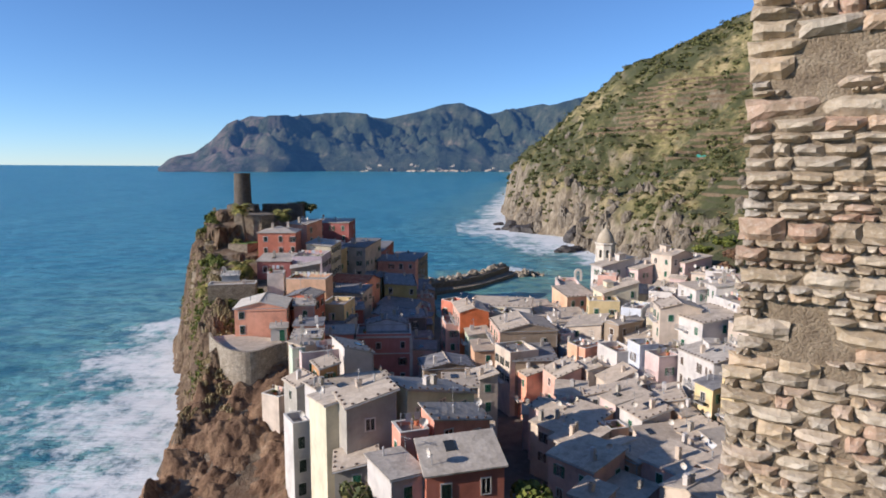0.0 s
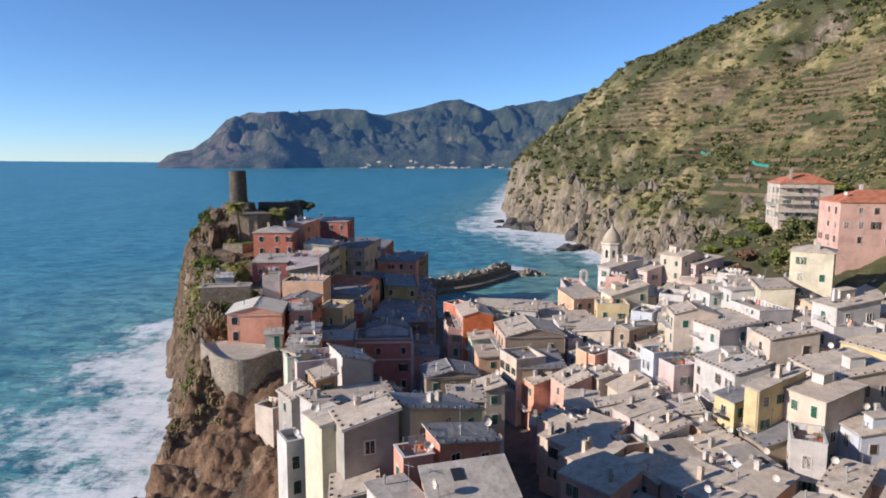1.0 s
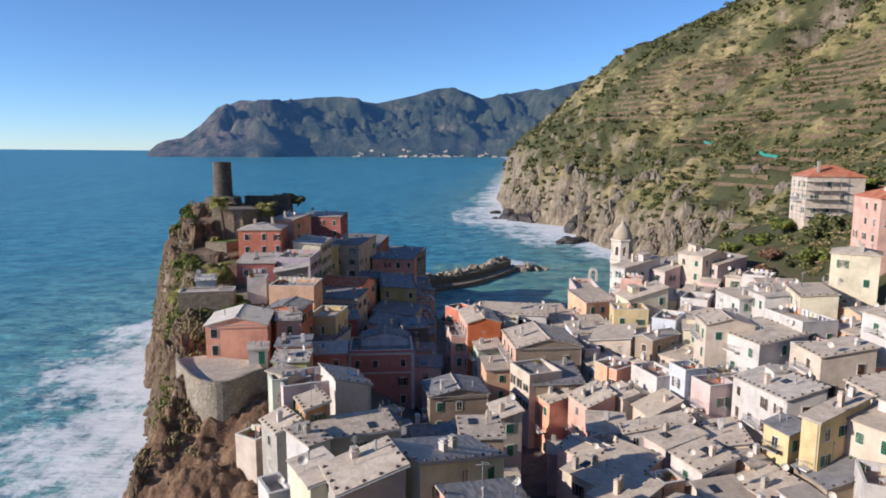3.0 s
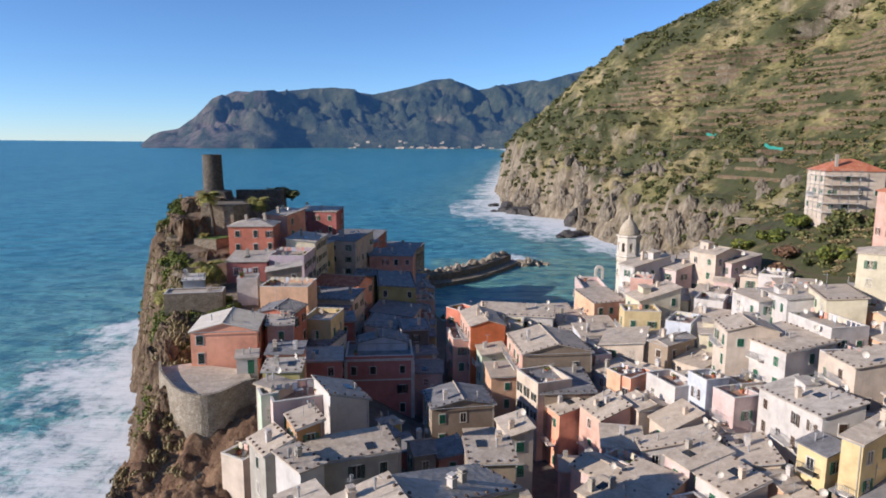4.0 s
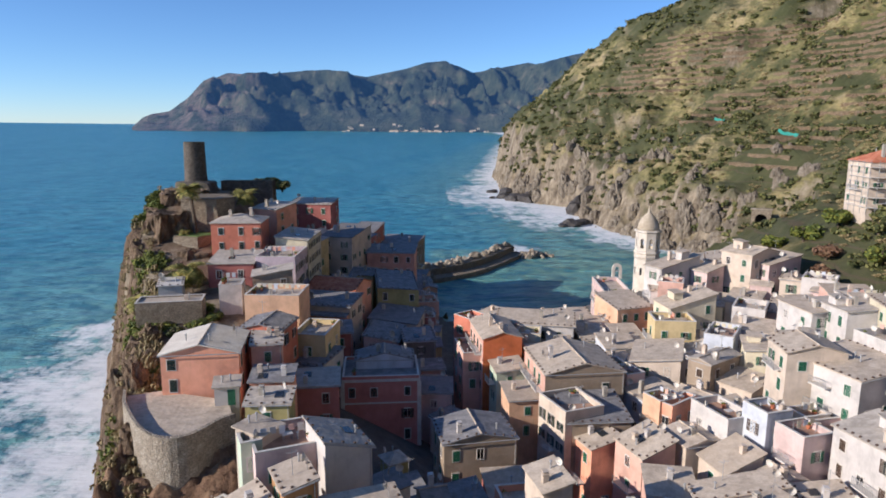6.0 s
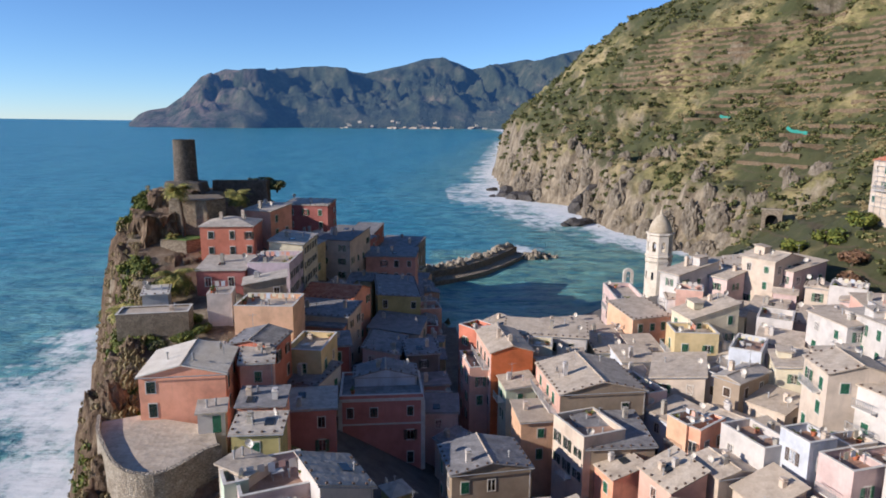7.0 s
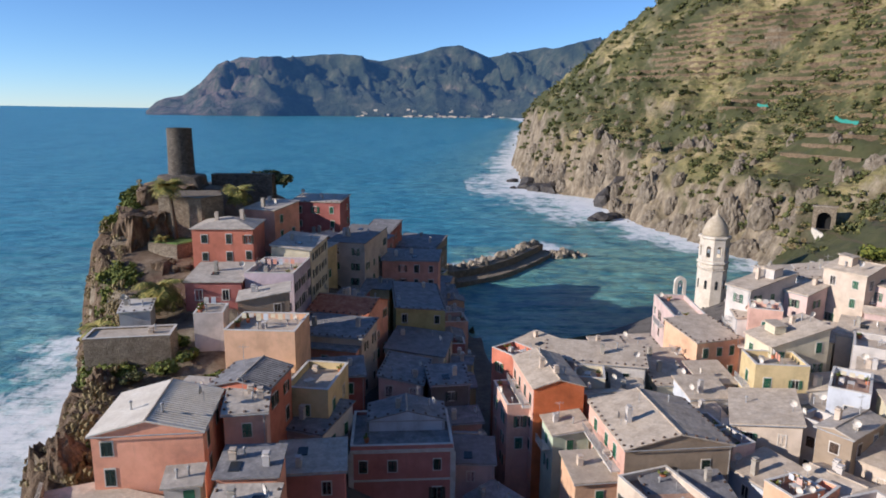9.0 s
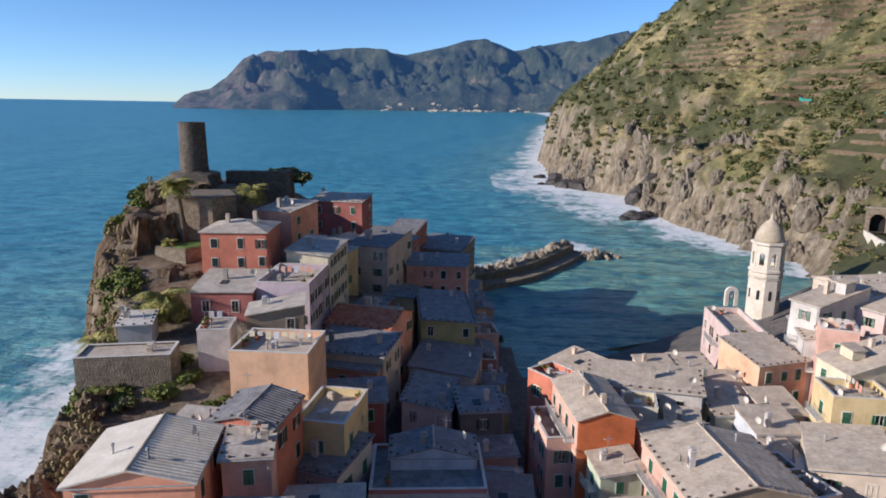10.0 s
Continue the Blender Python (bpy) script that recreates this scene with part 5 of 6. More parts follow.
def strip(rows):
    mb = MB()
    k = len(rows[0])
    mb.add([p for r in rows for p in r], [(j * k + i, j * k + i + 1, (j + 1) * k + i + 1, (j + 1) * k + i) for j in range(len(rows) - 1) for i in range(k - 1)])
    return mb
part("wall", strip([ring(1.14, -4), ring(1.08, 4), ring(1.03, 11), ring(1.0, 17.1), ring(0.94, 17.1), ring(0.94, 16.2)]), PALERUB, bast)
part("terrace", MB().slab(ring(0.95, 16.25) + [(5.4, 6, 16.25), (-4, 9, 16.25)], 0.3), BEIGE, bast)
ring2 = [(x + 36, y - 116) for x, y in ((-45.5, 122), (-43.2, 116.2), (-40.6, 112.8), (-38.6, 112.2))]
part("lower_wall", strip([[(x * 1.1, y * 1.1 - .3, -3) for x, y in ring2], [(x, y, 7.6) for x, y in ring2], [(x + .5, y + .4, 7.6) for x, y in ring2], [(x + .5, y + .4, 6.8) for x, y in ring2]]), STONE, bast)

# ---- bell tower ----
def arch_hole(w, h, n=8):
    return [(-w / 2, 0), (w / 2, 0)] + [(w / 2 * math.cos(math.pi * i / n), h - w / 2 + w / 2 * math.sin(math.pi * i / n)) for i in range(n + 1)]


DOMEST = speckled("dome_stone", ((0.25, (0.34, 0.28, 0.20)), (0.5, (0.50, 0.43, 0.32)), (0.7, (0.60, 0.53, 0.42))), 0.7, 0.9, 0.4, 0.05)


def bell_tower():
    t = thing("bell_tower", pose(52.1, 213, 2.8), "cream octagonal church bell tower with an ogival dome", "bell tower")
    R = 3.1
    ph = math.pi / 8
    part("shaft", MB().lathe([(R, 0), (R, 20.6), (R + .3, 20.9), (R + .3, 21.3), (R - .1, 21.5)], 8, ph=ph), WHITEST, t)
    ap = R * math.cos(ph)
    for i in range(8):
        a = i * math.pi / 4
        m = pose(0, 0, 0, 0, 0, math.degrees(a) + 90)
        # belfry face with an arched opening
        half = ap * math.tan(ph) - 0.02
        f = MB()
        hole = [(x, 22.3 + z) for x, z in arch_hole(0.95, 2.5)]
        out = [(-half, 21.5), (half, 21.5), (half, 26.2), (-half, 26.2)]
        # left pier, right pier, head and sill in one skin
        nh = len(hole)
        top_pts = hole[2:]
        vs, fs = [], []
        for y in (-ap, -ap + 0.55):
            vs += [(x, y, z) for x, z in out] + [(x, y, z) for x, z in hole]
        o2 = 4 + nh
        def both(ids):
            fs.append(tuple(ids))
            fs.append(tuple(k + o2 for k in reversed(ids)))
        both([0, 1, 5, 4])
        both([1, 2, 6, 5])
        mid = 4 + 2 + (nh - 2) // 2
        both([2, mid] + list(range(mid - 1, 5, -1)))
        both([2, 3, mid])
        both([3, 0, 4] + [4 + nh - 1] + list(range(4 + nh - 2, mid - 1, -1)))
        for k in range(nh):
            p, q = 4 + k, 4 + (k + 1) % nh
            fs.append((p, q, q + o2, p + o2))
        f.add([m @ Vector(v) for v in vs], fs)
        part("belfry_face", f, WHITEST, t)
        # corbel band under the belfry and a slit on some faces
        cb = lattice(tuple(-half + 2 * half * k / 10 for k in range(11)), (19.4, 19.9, 20.4), [(k, 0) for k in range(1, 10, 2)], -ap - 0.16, -ap + 0.05)
        cb.v = [tuple(m @ Vector(v)) for v in cb.v]
        part("corbel_band", cb, WHITEST, t)
        for z0, hh in ((15.2, 2.0), (9.5, 1.6)):
            sl = MB().tube([[m @ Vector((x, y, z0 + z)) for x, z in arch_hole(0.62, hh, 6)] for y in (-ap - 0.03, -ap + 0.1)])
            part("slit_window", sl, GLASS, t)
    part("cornice", MB().lathe([(R - .2, 26.2), (R, 26.2), (R + .35, 26.5), (R + .35, 26.9), (R - .5, 27.0)], 8, ph=ph), WHITEST, t)
    part("dome", MB().lathe([(R - .3, 26.9), (R - .35, 27.6), (R - .65, 28.7), (R - 1.2, 29.8), (R - 1.9, 30.7), (R - 2.55, 31.3), (.36, 31.6), (.34, 32.3), (.16, 32.5), (.03, 33.2)], 24), DOMEST, t, smooth=True)
    part("bell", MB().lathe([(.75, 23.2), (.6, 23.6), (.45, 24.3), (.2, 24.7)], 12), METAL, t)
    return t


bell_tower()
lg = thing("bell_gable", pose(41.5, 203, 19), "small white arched bell gable on the church roof", "bell gable")
vs = []
o = [(-1.2, 0), (1.2, 0), (1.2, 2.6)] + [(1.2 * math.cos(math.pi * i / 8), 2.6 + 1.2 * math.sin(math.pi * i / 8)) for i in range(1, 8)] + [(-1.2, 2.6)]
hI = [(-.55, 0), (.55, 0), (.55, 2.5)] + [(.55 * math.cos(math.pi * i / 8), 2.5 + .55 * math.sin(math.pi * i / 8)) for i in range(1, 8)] + [(-.55, 2.5)]
g = MB()
n = len(o)
for y in (-.35, .35):
    vs += [(x, y, z) for x, z in o] + [(x, y, z) for x, z in hI]
fs = []
for k in range(1, n):
    q = (k + 1) % n
    fs += [(k, q, n + q, n + k), (2 * n + q, 2 * n + k, 3 * n + k, 3 * n + q), (k, 2 * n + k, 2 * n + q, q), (n + q, 3 * n + q, 3 * n + k, n + k)]
part("arch", g.add(vs, fs), WHITEST, lg)
part("bell", MB().lathe([(.35, 1.7), (.3, 1.9), (.2, 2.3), (.08, 2.5)], 10), METAL, lg)

# ---- breakwater and rocks ----
def pier(f):
    return -8 + 42 * f, 279 + 51 * f - 9 * math.sin(math.pi * f)


quay, seawall = MB(), MB()
rows_q, rows_w = [], []
for i in range(15):
    f = i / 14
    x, y = pier(f)
    x2, y2 = pier(f + .01)
    ang = math.atan2(y2 - y, x2 - x)
    nx_, ny_ = -math.sin(ang), math.cos(ang)
    prof_q = ((-4.2, -3), (-4.0, 1.6), (1.0, 1.7), (1.0, -3))
    prof_w = ((1.0, -3), (1.0, 4.0), (2.6, 4.3), (3.4, -3))
    rows_q.append([(x + nx_ * u, y + ny_ * u, z) for u, z in prof_q])
    rows_w.append([(x + nx_ * u, y + ny_ * u, z) for u, z in prof_w])
bw = thing("breakwater", pose(0, 0, 0), "stone breakwater with a high sea wall round the harbour", "breakwater", kind="structure")
part("quay", quay.tube(rows_q), STONE, bw)
part("sea_wall", seawall.tube(rows_w), STONE, bw)


def rock(seed, r):
    rg = random.Random(seed)
    bm = bmesh.new()
    bmesh.ops.create_icosphere(bm, subdivisions=2, radius=1)
    sx_, sy_, sz_ = rg.uniform(.8, 1.4), rg.uniform(.7, 1.1), rg.uniform(.5, .9)
    for v in bm.verts:
        n_ = 1 + 0.55 * noise.noise(v.co * 1.3 + Vector((seed * 3.1, 0, 0)))
        v.co = Vector((v.co.x * sx_, v.co.y * sy_, v.co.z * sz_)) * n_ * r
        v.co = Vector([round(c / (r * .35)) * r * .35 * .45 + c * .55 for c in v.co])
    me = bpy.data.meshes.new("rock")
    bm.to_mesh(me)
    bm.free()
    return me


ROCKM = speckled("boulder_stone", ((0.3, (0.16, 0.13, 0.10)), (0.5, (0.33, 0.28, 0.21)), (0.7, (0.48, 0.42, 0.33))), 0.6, 0.9, 0.8, 0.2)
DARKROCK = speckled("wet_rock", ((0.3, (0.025, 0.022, 0.02)), (0.5, (0.06, 0.052, 0.045)), (0.7, (0.12, 0.10, 0.085))), 0.5, 0.6, 0.9, 0.3)
BOULD = []
for k in range(8):
    me = rock(k, 1.0)
    me.materials.append(ROCKM)
    BOULD.append(me)
rr = random.Random(3)
for i in range(230):
    f = rr.uniform(-.12, 1.0)
    x, y = pier(f)
    u = rr.uniform(2.6, 13.0)
    ob = new("boulder", rr.choice(BOULD))
    s_ = rr.uniform(.9, 2.0)
    ob.matrix_world = pose(x - .75 * u, y + .66 * u, max(0.2, 4.8 - (u - 2.6) * .48) + rr.uniform(-.5, .5), rr.uniform(0, 360), rr.uniform(0, 360), rr.uniform(0, 360)) @ Matrix.Diagonal((s_, s_, s_, 1))
    tagged(ob, "pale rough armour boulder heaped against the breakwater", "boulder", "breakwater boulders")
for i in range(60):
    a = rr.uniform(0, 6.28)
    u = rr.uniform(0, 8)
    ob = new("boulder", rr.choice(BOULD))
    s_ = rr.uniform(.7, 1.6)
    ob.matrix_world = pose(40 + u * math.cos(a) * 1.2, 326 + u * math.sin(a) * .7, 1.4 * (1 - u / 9) + rr.uniform(-.3, .4), rr.uniform(0, 360), rr.uniform(0, 360), rr.uniform(0, 360)) @ Matrix.Diagonal((s_, s_, s_, 1))
    tagged(ob, "pale rough armour boulder heaped against the breakwater", "boulder", "breakwater boulders")
for k, (x, y, r, hz) in enumerate(((78, 419, 6, 4), (85, 423, 5, 3), (72, 415, 3.4, 1.5), (92, 468, 9, 12), (99, 475, 8, 14), (64, 545, 9, 7), (71, 537, 8, 6), (56, 560, 6, 4), (50, 605, 4, 2), (46, 560, 3, 1.5), (60, 580, 7, 6))):
    me = rock(40 + k, r)
    me.materials.append(DARKROCK)
    ob = new("sea_rock", me)
    ob.matrix_world = pose(x, y, hz * .25, 0, 0, k * 47) @ Matrix.Diagonal((1, 1, hz / r * .9 + .25, 1))
    tagged(ob, "dark wet sea rock standing in white surf", "rock", "sea rocks")

# ---- near stone tower beside the flight ----
near = thing("stone_tower", pose(3.85, 8.4, 40, 0, 0, -33), "ruined medieval rubble-stone tower with putlog holes", "tower")
core = [[(0.05 + .02 * k, 0.15, z), (5.2, 0.15, z), (5.2, 5.2, z), (0.03 + .02 * k, 5.2, z)] for k, z in ((-12, 0), (0, 12), (5, 24))]
part("core", MB().tube(core), speckled("old_mortar", ((0.3, (0.15, 0.11, 0.075)), (0.5, (0.29, 0.23, 0.155)), (0.7, (0.42, 0.35, 0.25))), 5.0, 0.95, 1.0, 0.06), near)


def stone_mesh(seed):
    rg = random.Random(seed)
    nx_, nz_ = 4, 3
    vs = []
    for j in range(nz_ + 1):
        for i in range(nx_ + 1):
            u, v = i / nx_ - .5, j / nz_ - .5
            edge = max(abs(u), abs(v)) > .49
            vs.append((u * (1 - .09 * rg.random()), (0.55 if edge else .10) - rg.uniform(0, .16 if not edge else .25), v * (1 - .13 * rg.random())))
    fs = [(j * 5 + i, j * 5 + i + 1, (j + 1) * 5 + i + 1, (j + 1) * 5 + i) for j in range(nz_) for i in range(nx_)]
    return MB().add(vs, fs)


def hue(nt, b):
    """Each stone has a cast of its own: grey, cream, ochre or pink."""
    a = noise_tex(nt, 2.2, 6, 0.7)
    g = noise_tex(nt, 16, 5, 0.65)
    oi = nt.nodes.new("ShaderNodeObjectInfo")
    c = ramp(nt, oi.outputs["Random"], ((0.0, (0.30, 0.24, 0.17)), (0.2, (0.50, 0.40, 0.27)), (0.4, (0.46, 0.42, 0.36)), (0.6, (0.58, 0.46, 0.30)), (0.75, (0.50, 0.33, 0.24)), (0.9, (0.62, 0.54, 0.42))))
    c = mixc(nt, ramp(nt, a, ((0.4, (0, 0, 0)), (0.65, (0.7, 0.7, 0.7)))), c, (0.26, 0.20, 0.13))
    c = mixc(nt, ramp(nt, g, ((0.5, (0, 0, 0)), (0.7, (0.5, 0.5, 0.5)))), c, (0.62, 0.56, 0.46))
    nt.links.new(c, b.inputs["Base Color"])
    b.inputs["Roughness"].default_value = 0.95
    bump(nt, b, g, 0.9, 0.04)


SANDST = mat("tower_stones", hue)
STONES = [stone_mesh(k).mesh("stone", SANDST) for k in range(10)]
rs = random.Random(12)
z, count = 9.9, 0
holes = ((0.25, 0.95, 15.3, 16.0), (0.2, 1.0, 12.05, 12.75))
while z < 17.2:
    hgt = rs.choice((.07, .10, .13, .17, .22, .27)) if z > 11.5 else rs.choice((.10, .14, .19))
    x = (-0.10 if z > 12 else -0.2) + rs.uniform(-.05, .05)
    while x < 3.4:
        w = hgt * rs.uniform(1.1, 3.6)
        if rs.random() > .02 and not any(a < x + w / 2 < b and c < z + hgt / 2 < d for a, b, c, d in holes):
            st = part("stone", rs.choice(STONES), None, near)
            dep = rs.uniform(.30, .46)
            st.matrix_basis = pose(x + w / 2, -0.02 + rs.uniform(-.02, .06), z + hgt / 2, rs.uniform(-4, 4), rs.uniform(-4, 4), rs.uniform(-4, 4)) @ Matrix.Diagonal((w * 1.07, dep, hgt * rs.uniform(1.0, 1.2), 1))
            count += 1
        x += w
    z += hgt


# ---- plants ----
def leaf_mat(name, stops):
    def f(nt, b):
        geo = nt.nodes.new("ShaderNodeNewGeometry")
        nt.links.new(ramp(nt, geo.outputs["Random Per Island"], stops), b.inputs["Base Color"])
        b.inputs["Roughness"].default_value = 0.8
    return mat(name, f)


SCRUB = leaf_mat("scrub_leaf", ((0.0, (0.038, 0.048, 0.012)), (0.45, (0.072, 0.084, 0.022)), (0.75, (0.125, 0.13, 0.036)), (1.0, (0.22, 0.19, 0.07))))
DRY = leaf_mat("dry_grass", ((0.0, (0.16, 0.12, 0.05)), (0.5, (0.27, 0.21, 0.10)), (1.0, (0.36, 0.29, 0.15))))
TREEL = leaf_mat("tree_leaf", ((0.0, (0.05, 0.075, 0.012)), (0.5, (0.11, 0.14, 0.02)), (1.0, (0.21, 0.21, 0.03))))
RUSTL = leaf_mat("bare_vine", ((0.0, (0.12, 0.06, 0.03)), (0.5, (0.2, 0.11, 0.06)), (1.0, (0.27, 0.17, 0.09))))
BARK = speckled("bark", ((0.3, (0.06, 0.045, 0.03)), (0.5, (0.13, 0.10, 0.07)), (0.7, (0.2, 0.16, 0.11))), 3.0, 0.95, 0.8, 0.04)


def clump(seed, n, leaf, lumps=5, flat=0.75):
    """Leaf quads on the skin of a few overlapping lumps: an (n, 4, 3) array about one metre in radius."""
    g = np.random.default_rng(seed)
    c = g.normal(0, .42, (lumps, 3)) * (1, 1, .5)
    r = g.uniform(.38, .62, lumps)
    k = g.integers(0, lumps, n)
    d = g.normal(0, 1, (n, 3))
    d /= np.linalg.norm(d, axis=1)[:, None]
    p = c[k] + d * (r[k] * g.uniform(.7, 1.08, n))[:, None]
    p[:, 2] = np.maximum(p[:, 2] * flat + .45, -.1)
    u = g.normal(0, 1, (n, 3))
    u /= np.linalg.norm(u, axis=1)[:, None]
    nn = d + g.normal(0, .5, (n, 3))
    v = np.cross(nn, u)
    v /= np.linalg.norm(v, axis=1)[:, None] + 1e-6
    w = np.cross(v, nn)
    w /= np.linalg.norm(w, axis=1)[:, None] + 1e-6
    a = (leaf * g.uniform(.6, 1.3, n))[:, None]
    return np.stack([p - v * a - w * a * .7, p + v * a - w * a * .7, p + v * a * .8 + w * a * .7, p - v * a * .8 + w * a * .7], 1)


def quads_mesh(name, quads, material):
    q = np.concatenate(quads).reshape(-1, 3).astype(np.float32)
    n = len(q) // 4
    me = bpy.data.meshes.new(name)
    me.vertices.add(len(q))
    me.vertices.foreach_set("co", q.ravel())
    me.loops.add(len(q))
    me.loops.foreach_set("vertex_index", np.arange(len(q), dtype=np.int32))
    me.polygons.add(n)
    me.polygons.foreach_set("loop_start", np.arange(0, len(q), 4, dtype=np.int32))
    me.update(calc_edges=True)
    me.materials.append(material)
    return me


def ground_z(x, y):
    """Height of the finished ground, between the points of its grid."""
    i = int(np.clip(np.searchsorted(gx, x) - 1, 0, len(gx) - 2))
    j = int(np.clip(np.searchsorted(gy, y) - 1, 0, len(gy) - 2))
    a, b = (x - gx[i]) / (gx[i + 1] - gx[i]), (y - gy[j]) / (gy[j + 1] - gy[j])
    return float((GZ[j, i] * (1 - a) + GZ[j, i + 1] * a) * (1 - b) + (GZ[j + 1, i] * (1 - a) + GZ[j + 1, i + 1] * a) * b)


g8 = np.random.default_rng(5)
BUSH = [clump(k, 60, .22) for k in range(6)]
scrub_q, dry_q = [], []
tries = 0
while len(scrub_q) < 12500 and tries < 120000:
    tries += 1
    y = 150 + 1150 * g8.random() ** 1.6
    xc = float(np.interp(y, COAST_Y, COAST_X))
    x = xc + 6 + (340 + .3 * y) * g8.random() ** 1.25
    if y < 236 and x < 78 or (abs((x - 123.5) * .866 - (y - 295) * .5) < 7 and 230 < y < 299) or (abs(x - 94) < 9 and abs(y - 184) < 10) or (abs(x - 95) < 14 and abs(y - 153) < 10):
        continue
    z = ground_z(x, y)
    if z < 9:
        continue
    d = fbm(x * .022, y * .022, 50.0, 4) + .5 * fbm(x * .1, y * .1, 60.0, 2)
    if d < -0.30 + .45 * g8.random():
        continue
    s_ = g8.uniform(.6, 2.0) * (1 + y / 700 + max(0, x - 200) / 300)
    ca, sa = math.cos(x * 7), math.sin(x * 7)
    q = BUSH[int(g8.integers(0, 6))] * (s_, s_, s_ * g8.uniform(.7, 1.1))
    q = np.stack([q[..., 0] * ca - q[..., 1] * sa, q[..., 0] * sa + q[..., 1] * ca, q[..., 2]], -1) + (x, y, z - .25 * s_)
    scrub_q.append(q)
tagged(new("scrub", quads_mesh("scrub", scrub_q, SCRUB)), "dense olive-green scrub covering the hillside", "scrub", kind="stuff")
TUFT = clump(77, 50, .16, 4, .5)
for _ in range(9000):
    y = 150 + 420 * g8.random() ** 1.3
    xc = float(np.interp(y, COAST_Y, COAST_X))
    x = xc + 4 + 220 * g8.random() ** 1.2
    if y < 236 and x < 78 or len(dry_q) > 3600:
        continue
    z = ground_z(x, y)
    if z < 7 or fbm(x * .03, y * .03, 80.0, 3) < 0.0:
        continue
    s_ = g8.uniform(.6, 1.5)
    dry_q.append(TUFT * (s_, s_, s_ * .9) + (x, y, z - .1))
tagged(new("dry_grass", quads_mesh("dry_grass", dry_q, DRY)), "tufts of straw-coloured winter grass on the slope", "grass", kind="stuff")
# cliff plants on the headland
cq = []
for _ in range(9000):
    y = 112 + 110 * g8.random()
    x = float(np.interp(y, CLIFF_Y, CLIFF_X)) + 2 + 11 * g8.random()
    z = ground_z(x, y)
    if z < 11 or z > 40 or fbm(x * .09, y * .09, 33.0, 3) < .10 or len(cq) > 1200:
        continue
    s_ = g8.uniform(.4, 1.2)
    cq.append(BUSH[int(g8.integers(0, 6))] * s_ + (x, y, z - .2))
tagged(new("cliff_plants", quads_mesh("cliff_plants", cq, TREEL)), "green bushes clinging to the cliff edge", "bush", kind="stuff")


dg = []
while len(dg) < 650:
    y = 100 + 115 * g8.random()
    x = float(np.interp(y, CLIFF_Y, CLIFF_X)) + 1.5 + 10 * g8.random()
    z = ground_z(x, y)
    if z < 7 or z > 40 or fbm(x * .09, y * .09, 33.0, 3) > .16:
        continue
    s_ = g8.uniform(.35, .9)
    dg.append(TUFT * (s_, s_, s_ * 1.6) + (x, y, z + .3))
tagged(new("cliff_grass", quads_mesh("cliff_grass", dg, DRY)), "golden dry grass hanging over the cliff edge", "grass", kind="stuff")


def tree(x, y, r, hgt, leaf, label, seed, z=None, name="tree"):
    z = ground_z(x, y) if z is None else z
    t = thing(name, pose(x, y, z - .2), label, "tree" if name == "tree" else "bush")
    rg = random.Random(seed)
    tr = MB()
    prof = [(.09 * r + .08, 0), (.07 * r + .05, hgt * .35), (.04 * r + .03, hgt * .7)]
    tr.lathe(prof, 8)
    part("trunk", tr, BARK, t)
    for k in range(4):
        a = k * 1.6 + rg.random()
        part("limb", MB().rod((0, 0, hgt * .35), (r * .5 * math.cos(a), r * .5 * math.sin(a), hgt * .72), .035 * r + .02), BARK, t)
    q = clump(seed, 900, .12, 9, .85) * (r, r, (hgt - hgt * .3) / 1.5) + (0, 0, hgt * .28)
    part("crown", quads_mesh("crown", [q], leaf), None, t)
    return t


for k, (x, y, r, h_, lf, lb) in enumerate((
        (80, 190, 3.2, 5, TREEL, "rounded yellow-green garden tree above the white houses"), (85, 186, 2.8, 5, TREEL, "rounded yellow-green garden tree above the white houses"),
        (76, 196, 3.0, 4.5, TREEL, "rounded yellow-green garden tree above the white houses"), (90, 177, 3.2, 6, SCRUB, "dark evergreen tree beside the scaffolded house"),
        (86, 174, 2.6, 5, SCRUB, "dark evergreen tree beside the scaffolded house"), (72, 168, 2.4, 4, RUSTL, "leafless rust-coloured shrub on the slope"),
        (77, 176, 2.8, 4.5, RUSTL, "leafless rust-coloured shrub on the slope"), (68, 160, 2.2, 3.5, TREEL, "bright green bush between the houses"),
        (81, 165, 2.6, 4, TREEL, "bright green bush between the houses"), (73, 152, 2.0, 3.5, SCRUB, "dark green bush between the houses"),
        (100, 200, 3.5, 6, SCRUB, "dark evergreen tree on the terraced slope"), (108, 190, 3.0, 5, TREEL, "rounded yellow-green garden tree above the white houses"))):
    tree(x, y, r, h_, lf, lb, 100 + k)
tree(-46.5, 219, 2.8, 4.4, SCRUB, "dense dark green tree beside the castle", 140, 39.0)
tree(-43, 217, 2.4, 3.6, SCRUB, "dense dark green tree beside the castle", 141, 39.0)
tree(-70, 203, 2.6, 3.4, TREEL, "yellow-green bush on the cliff edge", 142, 37.0, "bush")
tree(-8, 61, 2.4, 4.5, SCRUB, "dark green tree below the houses", 143, 20.5)
tree(8.5, 60, 2.2, 4.0, TREEL, "bright green tree below the houses", 144, 21.5)
tree(-36.5, 146.5, 1.7, 2.6, TREEL, "flowering green bush beside the white house", 145, 22.0, "bush")
tree(-33.5, 147, 1.5, 2.2, TREEL, "flowering green bush beside the white house", 146, 22.0, "bush")

